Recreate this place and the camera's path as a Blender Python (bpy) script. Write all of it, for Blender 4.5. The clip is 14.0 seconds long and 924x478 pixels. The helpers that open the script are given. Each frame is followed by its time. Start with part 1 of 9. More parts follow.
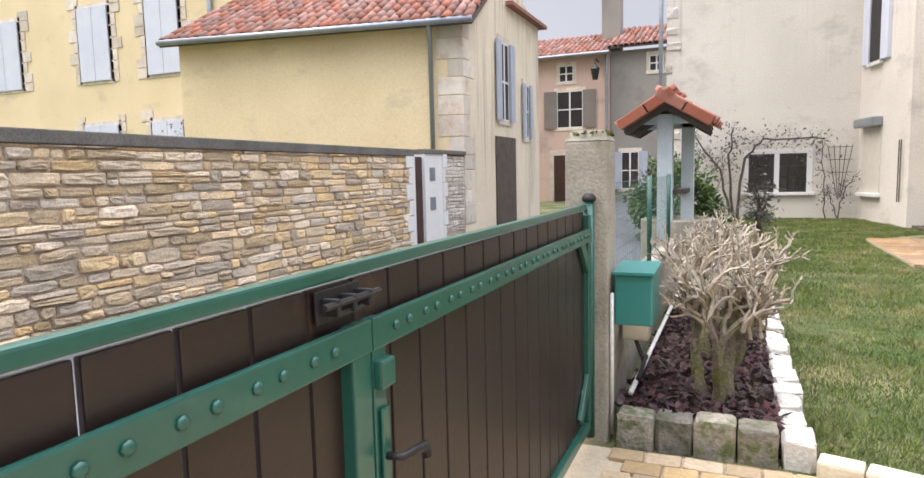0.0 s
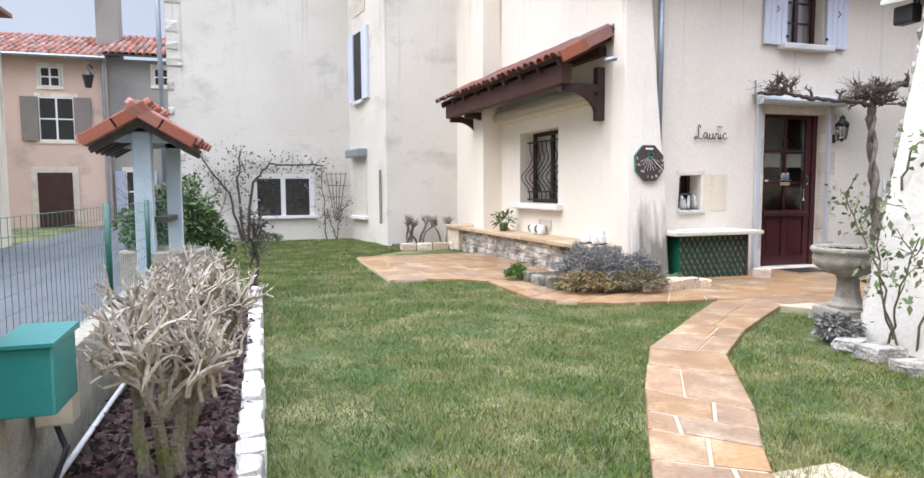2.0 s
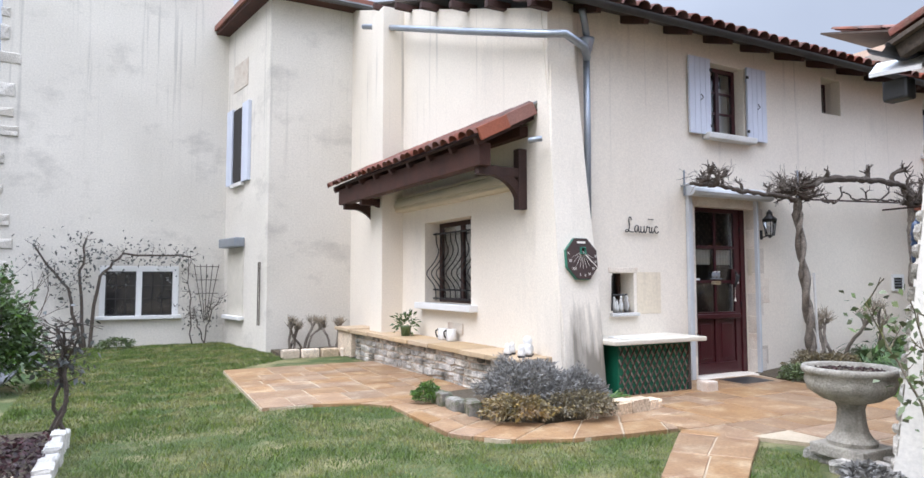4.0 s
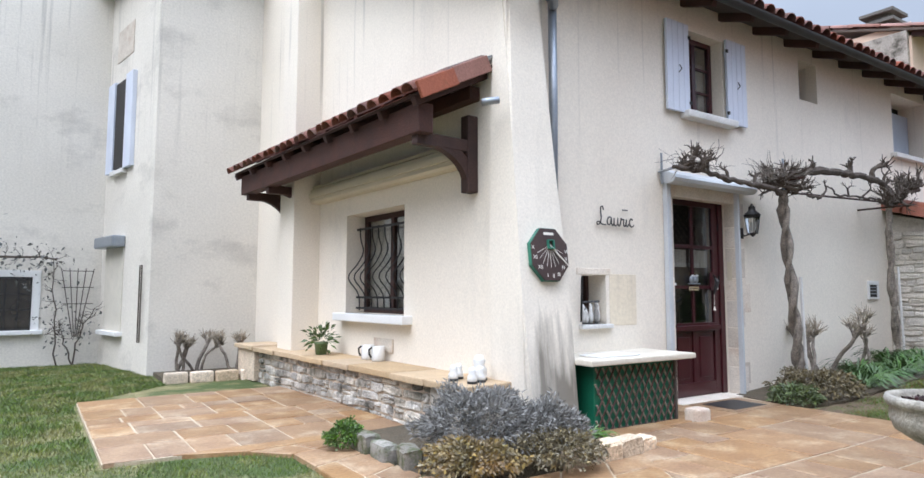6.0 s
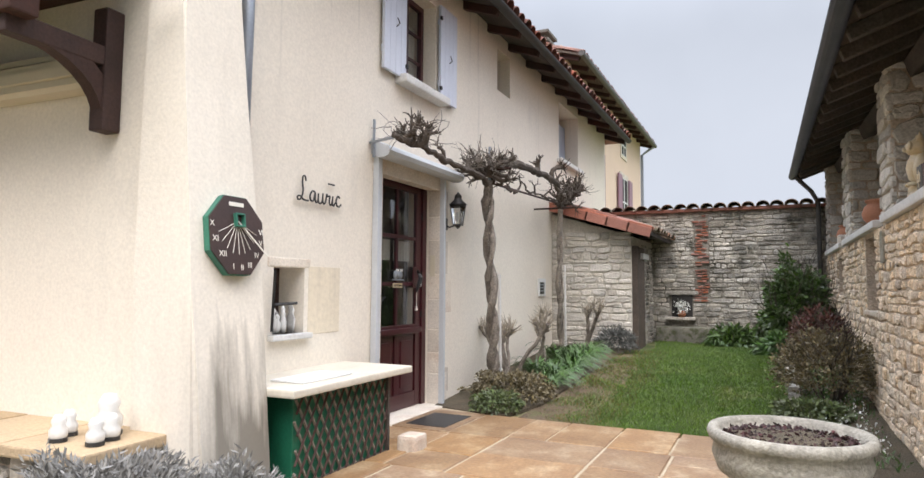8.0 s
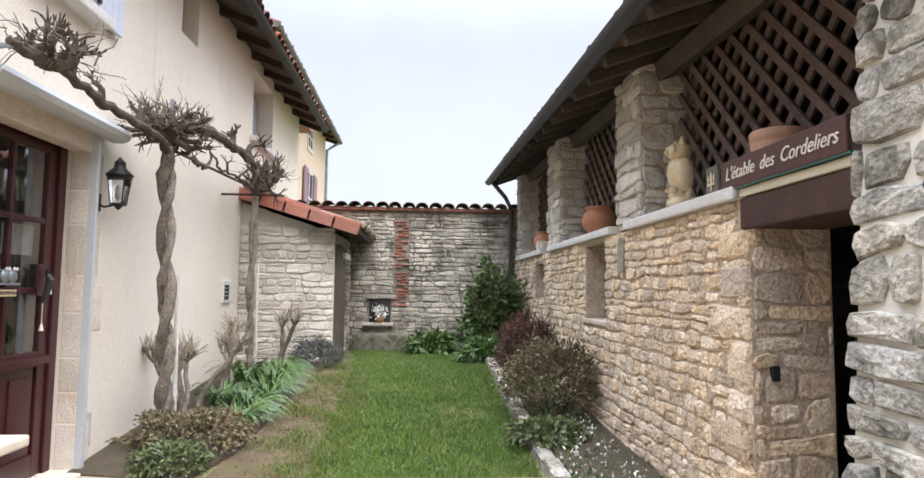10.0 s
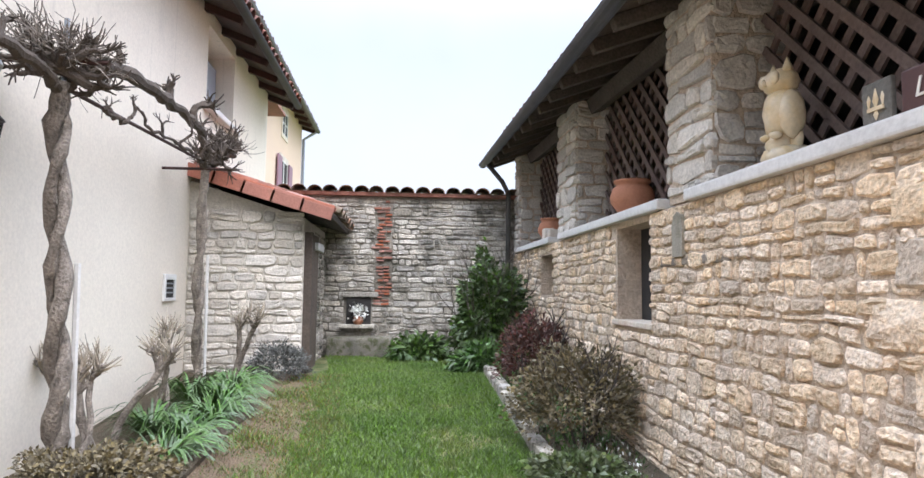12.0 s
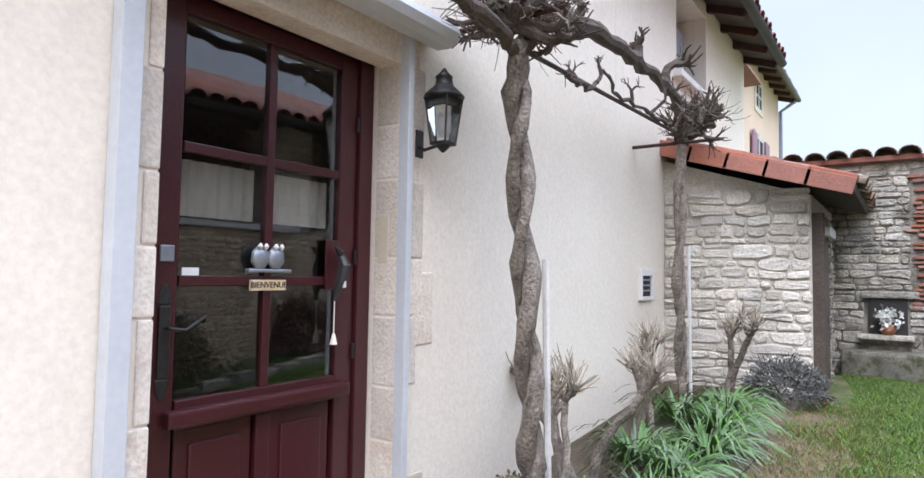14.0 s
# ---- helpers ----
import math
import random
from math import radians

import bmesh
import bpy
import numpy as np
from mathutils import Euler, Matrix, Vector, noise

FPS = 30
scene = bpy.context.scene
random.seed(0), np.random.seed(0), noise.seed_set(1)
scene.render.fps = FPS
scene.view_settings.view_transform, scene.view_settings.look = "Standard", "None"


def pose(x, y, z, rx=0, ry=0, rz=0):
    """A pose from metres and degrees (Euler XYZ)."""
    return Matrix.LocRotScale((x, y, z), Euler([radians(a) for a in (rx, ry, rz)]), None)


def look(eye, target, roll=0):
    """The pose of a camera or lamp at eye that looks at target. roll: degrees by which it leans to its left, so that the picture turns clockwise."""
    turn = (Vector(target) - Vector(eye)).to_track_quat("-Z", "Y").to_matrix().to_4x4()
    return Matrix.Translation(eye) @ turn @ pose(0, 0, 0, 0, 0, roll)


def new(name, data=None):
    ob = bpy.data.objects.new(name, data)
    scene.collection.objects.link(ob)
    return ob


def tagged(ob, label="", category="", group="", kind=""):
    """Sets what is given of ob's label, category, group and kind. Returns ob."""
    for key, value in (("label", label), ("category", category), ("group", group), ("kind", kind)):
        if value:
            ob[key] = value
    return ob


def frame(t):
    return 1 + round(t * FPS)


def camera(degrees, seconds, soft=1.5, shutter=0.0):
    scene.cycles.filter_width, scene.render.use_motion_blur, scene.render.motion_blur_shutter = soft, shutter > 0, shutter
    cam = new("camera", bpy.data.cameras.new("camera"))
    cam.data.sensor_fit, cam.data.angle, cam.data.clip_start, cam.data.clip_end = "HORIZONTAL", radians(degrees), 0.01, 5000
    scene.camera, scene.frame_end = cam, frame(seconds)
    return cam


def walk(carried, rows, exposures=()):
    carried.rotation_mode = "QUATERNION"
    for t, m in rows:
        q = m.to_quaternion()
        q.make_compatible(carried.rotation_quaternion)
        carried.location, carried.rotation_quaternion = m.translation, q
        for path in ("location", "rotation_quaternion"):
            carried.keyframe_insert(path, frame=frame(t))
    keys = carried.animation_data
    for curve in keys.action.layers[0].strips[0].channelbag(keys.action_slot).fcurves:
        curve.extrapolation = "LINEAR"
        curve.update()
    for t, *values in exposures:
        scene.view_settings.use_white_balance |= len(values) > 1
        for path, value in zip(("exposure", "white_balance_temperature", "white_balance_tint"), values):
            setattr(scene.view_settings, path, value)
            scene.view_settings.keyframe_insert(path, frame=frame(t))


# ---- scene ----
# ---------------------------------------------------------------- camera
cam = camera(71.5, 14.0)
METRES, EYE, TURN = 10.5, 1.273, 23.2
ROWS = [
    (0.0, 0.0, 0.0, 0.0, -0.13, -5.81, 1.33),
    (0.5, 0.0068, 0.0002, -0.0012, -14.11, -6.38, 1.08),
    (1.0, 0.0174, 0.0069, -0.0022, -25.51, -6.59, 0.84),
    (1.5, 0.0333, 0.0191, -0.0003, -33.8, -6.11, 0.55),
    (2.0, 0.0511, 0.0377, 0.0034, -40.62, -4.51, 0.31),
    (2.5, 0.069, 0.0698, 0.0067, -45.14, -1.97, 0.19),
    (3.0, 0.0867, 0.0988, 0.0092, -47.6, 0.46, 0.16),
    (3.5, 0.1167, 0.1319, 0.0125, -49.3, 2.73, 0.14),
    (6.0, 0.2786, 0.2797, 0.0016, -57.02, 4.86, -0.02),
    (6.5, 0.3138, 0.3048, -0.0014, -62.65, 4.71, -0.15),
    (7.0, 0.3486, 0.3281, 0.0029, -70.05, 4.55, -0.27),
    (7.5, 0.3837, 0.3561, 0.0055, -79.11, 4.36, -0.38),
    (8.0, 0.4205, 0.3738, 0.0064, -87.78, 4.29, -0.42),
    (8.5, 0.4627, 0.3845, 0.0119, -96.38, 4.23, -0.58),
    (9.0, 0.502, 0.3949, 0.0138, -104.66, 4.29, -0.68),
    (11.5, 0.6699, 0.3584, 0.0114, -124.05, 4.55, -0.61),
    (12.0, 0.7015, 0.3417, 0.0082, -118.64, 4.49, -0.62),
    (12.5, 0.7381, 0.3341, 0.0049, -110.74, 4.38, -0.61),
    (13.0, 0.773, 0.3327, 0.0051, -99.3, 4.09, -0.76),
    (13.5, 0.8065, 0.3326, 0.0097, -88.18, 3.6, -0.94),
    (14.0, 0.8301, 0.3376, 0.0129, -78.71, 3.21, -0.95),
]
walk(cam, [(t, pose(0, 0, EYE, 0, 0, TURN) @ pose(METRES * x, METRES * y, METRES * z, 90 + pitch, roll, yaw))
           for t, x, y, z, yaw, pitch, roll in ROWS],
     exposures=[(0.0, 1.2, 7050, 17), (0.5, 1.25, 6850, 16), (1.0, 1.25, 6500, 17), (2.0, 1.25, 6250, 15), (3.5, 1.15, 6150, 15), (5.8, 1.08, 5900, 12), (6.1, 1.1, 6100, 12), (6.6, 1.12, 6850, 13), (7.5, 1.2, 6900, 13),
                (8.5, 1.18, 6650, 14), (9.2, 1.36, 6750, 13), (11.4, 1.72, 6450, 14), (12.5, 1.72, 6150, 15), (13.2, 1.7, 6100, 15), (14.0, 1.6, 6050, 15)])

# ---------------------------------------------------------------- light
world = bpy.data.worlds.new("sky")
scene.world = world
world.use_nodes = True
wn = world.node_tree
bg = wn.nodes["Background"]
sky = wn.nodes.new("ShaderNodeTexSky")
sky.sky_type = "NISHITA"
sky.sun_disc = False
sky.sun_elevation = radians(42)
sky.sun_rotation = radians(225)
sky.air_density, sky.dust_density, sky.ozone_density = 1.0, 5.0, 1.0
# a bright veil of cloud over the clear sky, thinner in bands
veil = wn.nodes.new("ShaderNodeMix")
veil.data_type = "RGBA"
scaled = wn.nodes.new("ShaderNodeMix")
scaled.data_type, scaled.blend_type = "RGBA", "MULTIPLY"
scaled.inputs[0].default_value = 1.0
scaled.inputs[7].default_value = (0.09, 0.09, 0.09, 1)
wn.links.new(sky.outputs[0], scaled.inputs[6])
wtc = wn.nodes.new("ShaderNodeTexCoord")
cloud = wn.nodes.new("ShaderNodeTexNoise")
cloud.inputs["Scale"].default_value, cloud.inputs["Detail"].default_value = 1.6, 5
wn.links.new(wtc.outputs["Generated"], cloud.inputs["Vector"])
thin = wn.nodes.new("ShaderNodeMapRange")
thin.inputs[1].default_value, thin.inputs[2].default_value = 0.3, 0.7
thin.inputs[3].default_value, thin.inputs[4].default_value = 0.72, 1.0
wn.links.new(cloud.outputs["Fac"], thin.inputs[0])
wn.links.new(thin.outputs[0], veil.inputs[0])
wn.links.new(scaled.outputs[2], veil.inputs[6])
veil.inputs[7].default_value = (0.83, 0.93, 1.08, 1)
wn.links.new(veil.outputs[2], bg.inputs[0])
# an overcast sky is three times as bright overhead as at the horizon
sep = wn.nodes.new("ShaderNodeSeparateXYZ")
wn.links.new(wtc.outputs["Generated"], sep.inputs[0])
rise = wn.nodes.new("ShaderNodeMapRange")
rise.interpolation_type = "SMOOTHSTEP"
rise.inputs[1].default_value, rise.inputs[2].default_value = 0.34, 1.0
rise.inputs[3].default_value, rise.inputs[4].default_value = 0.355, 2.45
wn.links.new(sep.outputs[2], rise.inputs[0])
wn.links.new(rise.outputs[0], bg.inputs[1])
sun = new("sun", bpy.data.lights.new("sun", "SUN"))
sun.data.energy, sun.data.angle, sun.data.color = 0.9, radians(45), (1, 0.96, 0.9)
sun.matrix_world = look((-6.5, -1.2, 9), (0, 0, 0))

# ---------------------------------------------------------------- materials
def mat(name, a, b, scale=2.0, fine=60.0, rough=0.85, bump=0.3, spread=0.0, island=0.0, metal=0.0, stain=None, stain_scale=0.8, stain_at=(0.55, 0.75), fine_amt=0.25, coat=0.0, streak=1.0, depth=0.01):
    """Base colour between a and b by a large noise, a fine grain over it, stains, relief and a spread from piece to piece."""
    m = bpy.data.materials.new(name)
    m.use_nodes = True
    t = m.node_tree
    p = t.nodes["Principled BSDF"]
    co = t.nodes.new("ShaderNodeTexCoord")
    geo = t.nodes.new("ShaderNodeNewGeometry")
    big = t.nodes.new("ShaderNodeTexNoise")
    big.inputs["Scale"].default_value, big.inputs["Detail"].default_value = scale, 6
    small = t.nodes.new("ShaderNodeTexNoise")
    small.inputs["Scale"].default_value, small.inputs["Detail"].default_value = fine, 4
    for n in (big, small):
        t.links.new(geo.outputs["Position"], n.inputs["Vector"])
    ramp = t.nodes.new("ShaderNodeMapRange")
    ramp.inputs[1].default_value, ramp.inputs[2].default_value = 0.3, 0.7
    t.links.new(big.outputs["Fac"], ramp.inputs[0])
    mix = t.nodes.new("ShaderNodeMix")
    mix.data_type = "RGBA"
    mix.inputs[6].default_value, mix.inputs[7].default_value = (*a, 1), (*b, 1)
    t.links.new(ramp.outputs[0], mix.inputs[0])
    out = mix.outputs[2]
    if stain:
        sn = t.nodes.new("ShaderNodeTexNoise")
        sn.inputs["Scale"].default_value, sn.inputs["Detail"].default_value, sn.inputs["Roughness"].default_value = stain_scale, 8, 0.65
        sm = t.nodes.new("ShaderNodeMapping")
        sm.inputs["Scale"].default_value = (1, 1, streak)
        t.links.new(geo.outputs["Position"], sm.inputs[0])
        t.links.new(sm.outputs[0], sn.inputs["Vector"])
        sr = t.nodes.new("ShaderNodeMapRange")
        sr.inputs[1].default_value, sr.inputs[2].default_value = stain_at
        t.links.new(sn.outputs["Fac"], sr.inputs[0])
        s2 = t.nodes.new("ShaderNodeMix")
        s2.data_type = "RGBA"
        s2.inputs[7].default_value = (*stain, 1)
        t.links.new(sr.outputs[0], s2.inputs[0])
        t.links.new(out, s2.inputs[6])
        out = s2.outputs[2]
    hsv = t.nodes.new("ShaderNodeHueSaturation")
    t.links.new(out, hsv.inputs["Color"])
    val = t.nodes.new("ShaderNodeMapRange")
    val.inputs[1].default_value, val.inputs[2].default_value = 0.25, 0.75
    val.inputs[3].default_value, val.inputs[4].default_value = 1 - fine_amt, 1 + fine_amt
    t.links.new(small.outputs["Fac"], val.inputs[0])
    last = val.outputs[0]
    if spread or island:
        rnd = t.nodes.new("ShaderNodeMapRange")
        amt = spread or island
        rnd.inputs[3].default_value, rnd.inputs[4].default_value = 1 - amt, 1 + amt
        src = t.nodes.new("ShaderNodeObjectInfo").outputs["Random"] if spread else geo.outputs["Random Per Island"]
        t.links.new(src, rnd.inputs[0])
        mul = t.nodes.new("ShaderNodeMath")
        mul.operation = "MULTIPLY"
        t.links.new(last, mul.inputs[0])
        t.links.new(rnd.outputs[0], mul.inputs[1])
        last = mul.outputs[0]
        hue = t.nodes.new("ShaderNodeMapRange")
        hue.inputs[3].default_value, hue.inputs[4].default_value = 1 - amt * 0.9, 1 + amt * 0.9
        w = t.nodes.new("ShaderNodeMath")
        w.operation = "FRACT"
        w2 = t.nodes.new("ShaderNodeMath")
        w2.operation = "MULTIPLY"
        w2.inputs[1].default_value = 7.31
        t.links.new(src, w2.inputs[0])
        t.links.new(w2.outputs[0], w.inputs[0])
        t.links.new(w.outputs[0], hue.inputs[0])
        t.links.new(hue.outputs[0], hsv.inputs["Saturation"])
    t.links.new(last, hsv.inputs["Value"])
    t.links.new(hsv.outputs[0], p.inputs["Base Color"])
    p.inputs["Roughness"].default_value, p.inputs["Metallic"].default_value = rough, metal
    p.inputs["Coat Weight"].default_value = coat
    if bump:
        bn = t.nodes.new("ShaderNodeBump")
        bn.inputs["Strength"].default_value, bn.inputs["Distance"].default_value = bump, depth
        t.links.new(small.outputs["Fac"], bn.inputs["Height"])
        t.links.new(bn.outputs[0], p.inputs["Normal"])
    return m


PLASTER = mat("lime_render", (0.80, 0.735, 0.635), (0.74, 0.675, 0.58), 0.7, 45, 0.9, 0.12, stain=(0.50, 0.47, 0.42), stain_scale=0.9, stain_at=(0.60, 0.95), fine_amt=0.08, streak=0.35)
PLASTER_FOOT = mat("lime_render_with_worn_foot", (0.80, 0.735, 0.635), (0.74, 0.675, 0.58), 0.7, 45, 0.9, 0.12, stain=(0.52, 0.48, 0.41), stain_scale=0.9, stain_at=(0.60, 0.95), fine_amt=0.08, streak=0.35)


def foot_wear(m, top, dark):
    """Rising damp: grey streaks that run down the front of the render from an uneven upper edge."""
    t = m.node_tree
    p = t.nodes["Principled BSDF"]
    src = p.inputs["Base Color"].links[0].from_socket
    geo = t.nodes.new("ShaderNodeNewGeometry")
    mp = t.nodes.new("ShaderNodeMapping")
    mp.inputs["Scale"].default_value = (14, 14, 0.9)
    ns = t.nodes.new("ShaderNodeTexNoise")
    ns.inputs["Scale"].default_value, ns.inputs["Detail"].default_value = 1.0, 6
    t.links.new(geo.outputs["Position"], mp.inputs[0])
    t.links.new(mp.outputs[0], ns.inputs["Vector"])
    sp = t.nodes.new("ShaderNodeSeparateXYZ")
    t.links.new(geo.outputs["Position"], sp.inputs[0])
    ma = t.nodes.new("ShaderNodeMath")
    ma.operation = "MULTIPLY_ADD"
    ma.inputs[1].default_value = 1.5
    t.links.new(ns.outputs["Fac"], ma.inputs[0])
    t.links.new(sp.outputs[2], ma.inputs[2])
    mr = t.nodes.new("ShaderNodeMapRange")
    mr.inputs[1].default_value, mr.inputs[2].default_value, mr.inputs[3].default_value, mr.inputs[4].default_value = top + 0.5, top + 1.15, 0.9, 0.0
    t.links.new(ma.outputs[0], mr.inputs[0])
    mx = t.nodes.new("ShaderNodeMapRange")
    mx.inputs[1].default_value, mx.inputs[2].default_value = 5.1, 5.3
    t.links.new(sp.outputs[0], mx.inputs[0])
    mm = t.nodes.new("ShaderNodeMath")
    mm.operation = "MULTIPLY"
    t.links.new(mr.outputs[0], mm.inputs[0])
    t.links.new(mx.outputs[0], mm.inputs[1])
    mix = t.nodes.new("ShaderNodeMix")
    mix.data_type = "RGBA"
    mix.inputs[7].default_value = (*dark, 1)
    t.links.new(mm.outputs[0], mix.inputs[0])
    t.links.new(src, mix.inputs[6])
    t.links.new(mix.outputs[2], p.inputs["Base Color"])


def rain_streaks(m, low, dark, strength, at):
    """Thin dark runs of rain that start at the eaves and fade on the way down."""
    t = m.node_tree
    p = t.nodes["Principled BSDF"]
    src = p.inputs["Base Color"].links[0].from_socket
    geo = t.nodes.new("ShaderNodeNewGeometry")
    mp = t.nodes.new("ShaderNodeMapping")
    mp.inputs["Scale"].default_value = (7, 7, 0.22)
    ns = t.nodes.new("ShaderNodeTexNoise")
    ns.inputs["Scale"].default_value, ns.inputs["Detail"].default_value, ns.inputs["Roughness"].default_value = 1.0, 5, 0.6
    t.links.new(geo.outputs["Position"], mp.inputs[0])
    t.links.new(mp.outputs[0], ns.inputs["Vector"])
    run = t.nodes.new("ShaderNodeMapRange")
    run.inputs[1].default_value, run.inputs[2].default_value, run.inputs[4].default_value = at[0], at[1], strength
    t.links.new(ns.outputs["Fac"], run.inputs[0])
    sp = t.nodes.new("ShaderNodeSeparateXYZ")
    t.links.new(geo.outputs["Position"], sp.inputs[0])
    fade = t.nodes.new("ShaderNodeMapRange")
    fade.inputs[1].default_value, fade.inputs[2].default_value = low, low + 2.2
    t.links.new(sp.outputs[2], fade.inputs[0])
    mm = t.nodes.new("ShaderNodeMath")
    mm.operation = "MULTIPLY"
    t.links.new(run.outputs[0], mm.inputs[0])
    t.links.new(fade.outputs[0], mm.inputs[1])
    mix = t.nodes.new("ShaderNodeMix")
    mix.data_type = "RGBA"
    mix.inputs[7].default_value = (*dark, 1)
    t.links.new(mm.outputs[0], mix.inputs[0])
    t.links.new(src, mix.inputs[6])
    t.links.new(mix.outputs[2], p.inputs["Base Color"])


rain_streaks(PLASTER, 2.2, (0.30, 0.28, 0.25), 0.55, (0.58, 0.72))
foot_wear(PLASTER_FOOT, 0.75, (0.18, 0.16, 0.13))
PLASTER_OLD = mat("weathered_render", (0.72, 0.68, 0.61), (0.62, 0.585, 0.52), 0.5, 30, 0.92, 0.3, stain=(0.34, 0.32, 0.29), stain_scale=0.7, stain_at=(0.55, 0.85), fine_amt=0.10, streak=1.6)
PLASTER_WORN = mat("worn_damp_render", (0.60, 0.55, 0.47), (0.42, 0.38, 0.32), 3.0, 40, 0.95, 0.5, stain=(0.14, 0.125, 0.10), stain_scale=5.0, stain_at=(0.48, 0.75), fine_amt=0.2, streak=0.15)
rain_streaks(PLASTER_OLD, 3.2, (0.26, 0.25, 0.23), 0.6, (0.57, 0.72))
YELLOW = mat("yellow_render", (0.78, 0.65, 0.42), (0.70, 0.57, 0.36), 0.6, 25, 0.92, 0.3, stain=(0.42, 0.36, 0.26), stain_scale=0.8, stain_at=(0.58, 0.9), fine_amt=0.08, streak=1.5)
CREAM = mat("cream_render", (0.76, 0.67, 0.52), (0.67, 0.59, 0.46), 0.7, 25, 0.92, 0.3, stain=(0.30, 0.27, 0.22), stain_scale=0.9, stain_at=(0.55, 0.85), fine_amt=0.08, streak=0.3)
rain_streaks(CREAM, 0.6, (0.26, 0.235, 0.20), 0.7, (0.52, 0.68))
PINK = mat("pink_render", (0.64, 0.47, 0.39), (0.57, 0.42, 0.35), 0.6, 25, 0.92, 0.2, stain=(0.36, 0.29, 0.25), stain_scale=0.8, fine_amt=0.06)
PEACH = mat("peach_render", (0.72, 0.56, 0.43), (0.66, 0.51, 0.40), 0.6, 25, 0.92, 0.2, fine_amt=0.05)
GREYR = mat("grey_render", (0.32, 0.30, 0.27), (0.26, 0.245, 0.225), 0.6, 25, 0.92, 0.2, stain=(0.2, 0.19, 0.18), fine_amt=0.08)
STONE = mat("limestone_rubble", (0.76, 0.63, 0.48), (0.64, 0.50, 0.36), 9.0, 45, 0.92, 1.0, spread=0.24, stain=(0.36, 0.30, 0.24), stain_scale=9.0, stain_at=(0.55, 0.8), fine_amt=0.32, depth=0.02)
STONE_I = mat("limestone_rubble_rest", (0.76, 0.63, 0.48), (0.64, 0.50, 0.36), 9.0, 45, 0.92, 1.0, island=0.24, stain=(0.36, 0.30, 0.24), stain_scale=9.0, stain_at=(0.55, 0.8), fine_amt=0.32, depth=0.02)
STONE_W = mat("pale_rubble", (0.62, 0.58, 0.52), (0.49, 0.46, 0.41), 5.0, 50, 0.92, 0.8, spread=0.22, stain=(0.2, 0.19, 0.17), stain_scale=3.0, stain_at=(0.6, 0.85), fine_amt=0.25)
STONE_D = mat("lichened_rubble", (0.56, 0.52, 0.46), (0.38, 0.355, 0.31), 2.0, 45, 0.94, 1.0, spread=0.3, island=0.0, stain=(0.10, 0.095, 0.075), stain_scale=3.2, stain_at=(0.47, 0.66), fine_amt=0.36, depth=0.02)
STONE_DI = mat("lichened_rubble_rest", (0.56, 0.52, 0.46), (0.38, 0.355, 0.31), 2.0, 45, 0.94, 1.0, island=0.3, stain=(0.10, 0.095, 0.075), stain_scale=3.2, stain_at=(0.47, 0.66), fine_amt=0.36, depth=0.02)
STONE_Y = mat("ochre_wall_stone", (0.70, 0.54, 0.35), (0.58, 0.47, 0.34), 3.0, 45, 0.92, 0.8, spread=0.35, stain=(0.12, 0.11, 0.10), stain_scale=2.5, stain_at=(0.6, 0.85), fine_amt=0.25)
STONE_YI = mat("ochre_wall_stone_rest", (0.70, 0.54, 0.35), (0.58, 0.47, 0.34), 3.0, 45, 0.92, 0.8, island=0.35, stain=(0.12, 0.11, 0.10), stain_scale=2.5, stain_at=(0.6, 0.85), fine_amt=0.25)
MORTAR = mat("lime_mortar", (0.60, 0.49, 0.38), (0.46, 0.37, 0.285), 14, 40, 0.95, 1.0, stain=(0.36, 0.30, 0.24), stain_scale=2, fine_amt=0.2, depth=0.02)
MORTAR_W = mat("pale_mortar", (0.62, 0.58, 0.51), (0.50, 0.465, 0.405), 14, 45, 0.95, 0.9, fine_amt=0.15, depth=0.02)
MORTAR_D = mat("dirty_mortar", (0.48, 0.44, 0.38), (0.30, 0.275, 0.235), 1.2, 70, 0.95, 0.9, stain=(0.10, 0.095, 0.075), stain_scale=1.2, stain_at=(0.45, 0.7), fine_amt=0.2, depth=0.02)
DRESSED = mat("dressed_stone", (0.72, 0.65, 0.56), (0.60, 0.54, 0.46), 4, 60, 0.9, 0.5, spread=0.16, stain=(0.52, 0.39, 0.30), stain_scale=3, stain_at=(0.5, 0.72), fine_amt=0.16)
BRICK = mat("thin_red_brick", (0.36, 0.15, 0.10), (0.28, 0.13, 0.095), 9, 60, 0.9, 0.5, spread=0.25, fine_amt=0.2)
TILE = mat("old_clay_tile", (0.20, 0.08, 0.06), (0.14, 0.065, 0.05), 5, 50, 0.9, 0.6, spread=0.3, stain=(0.10, 0.085, 0.06), stain_scale=5, stain_at=(0.55, 0.75), fine_amt=0.25)
TILE_I = mat("old_clay_tile_rest", (0.30, 0.13, 0.095), (0.21, 0.105, 0.08), 3, 50, 0.9, 0.6, island=0.3, stain=(0.12, 0.10, 0.075), stain_scale=3, stain_at=(0.55, 0.75), fine_amt=0.25)
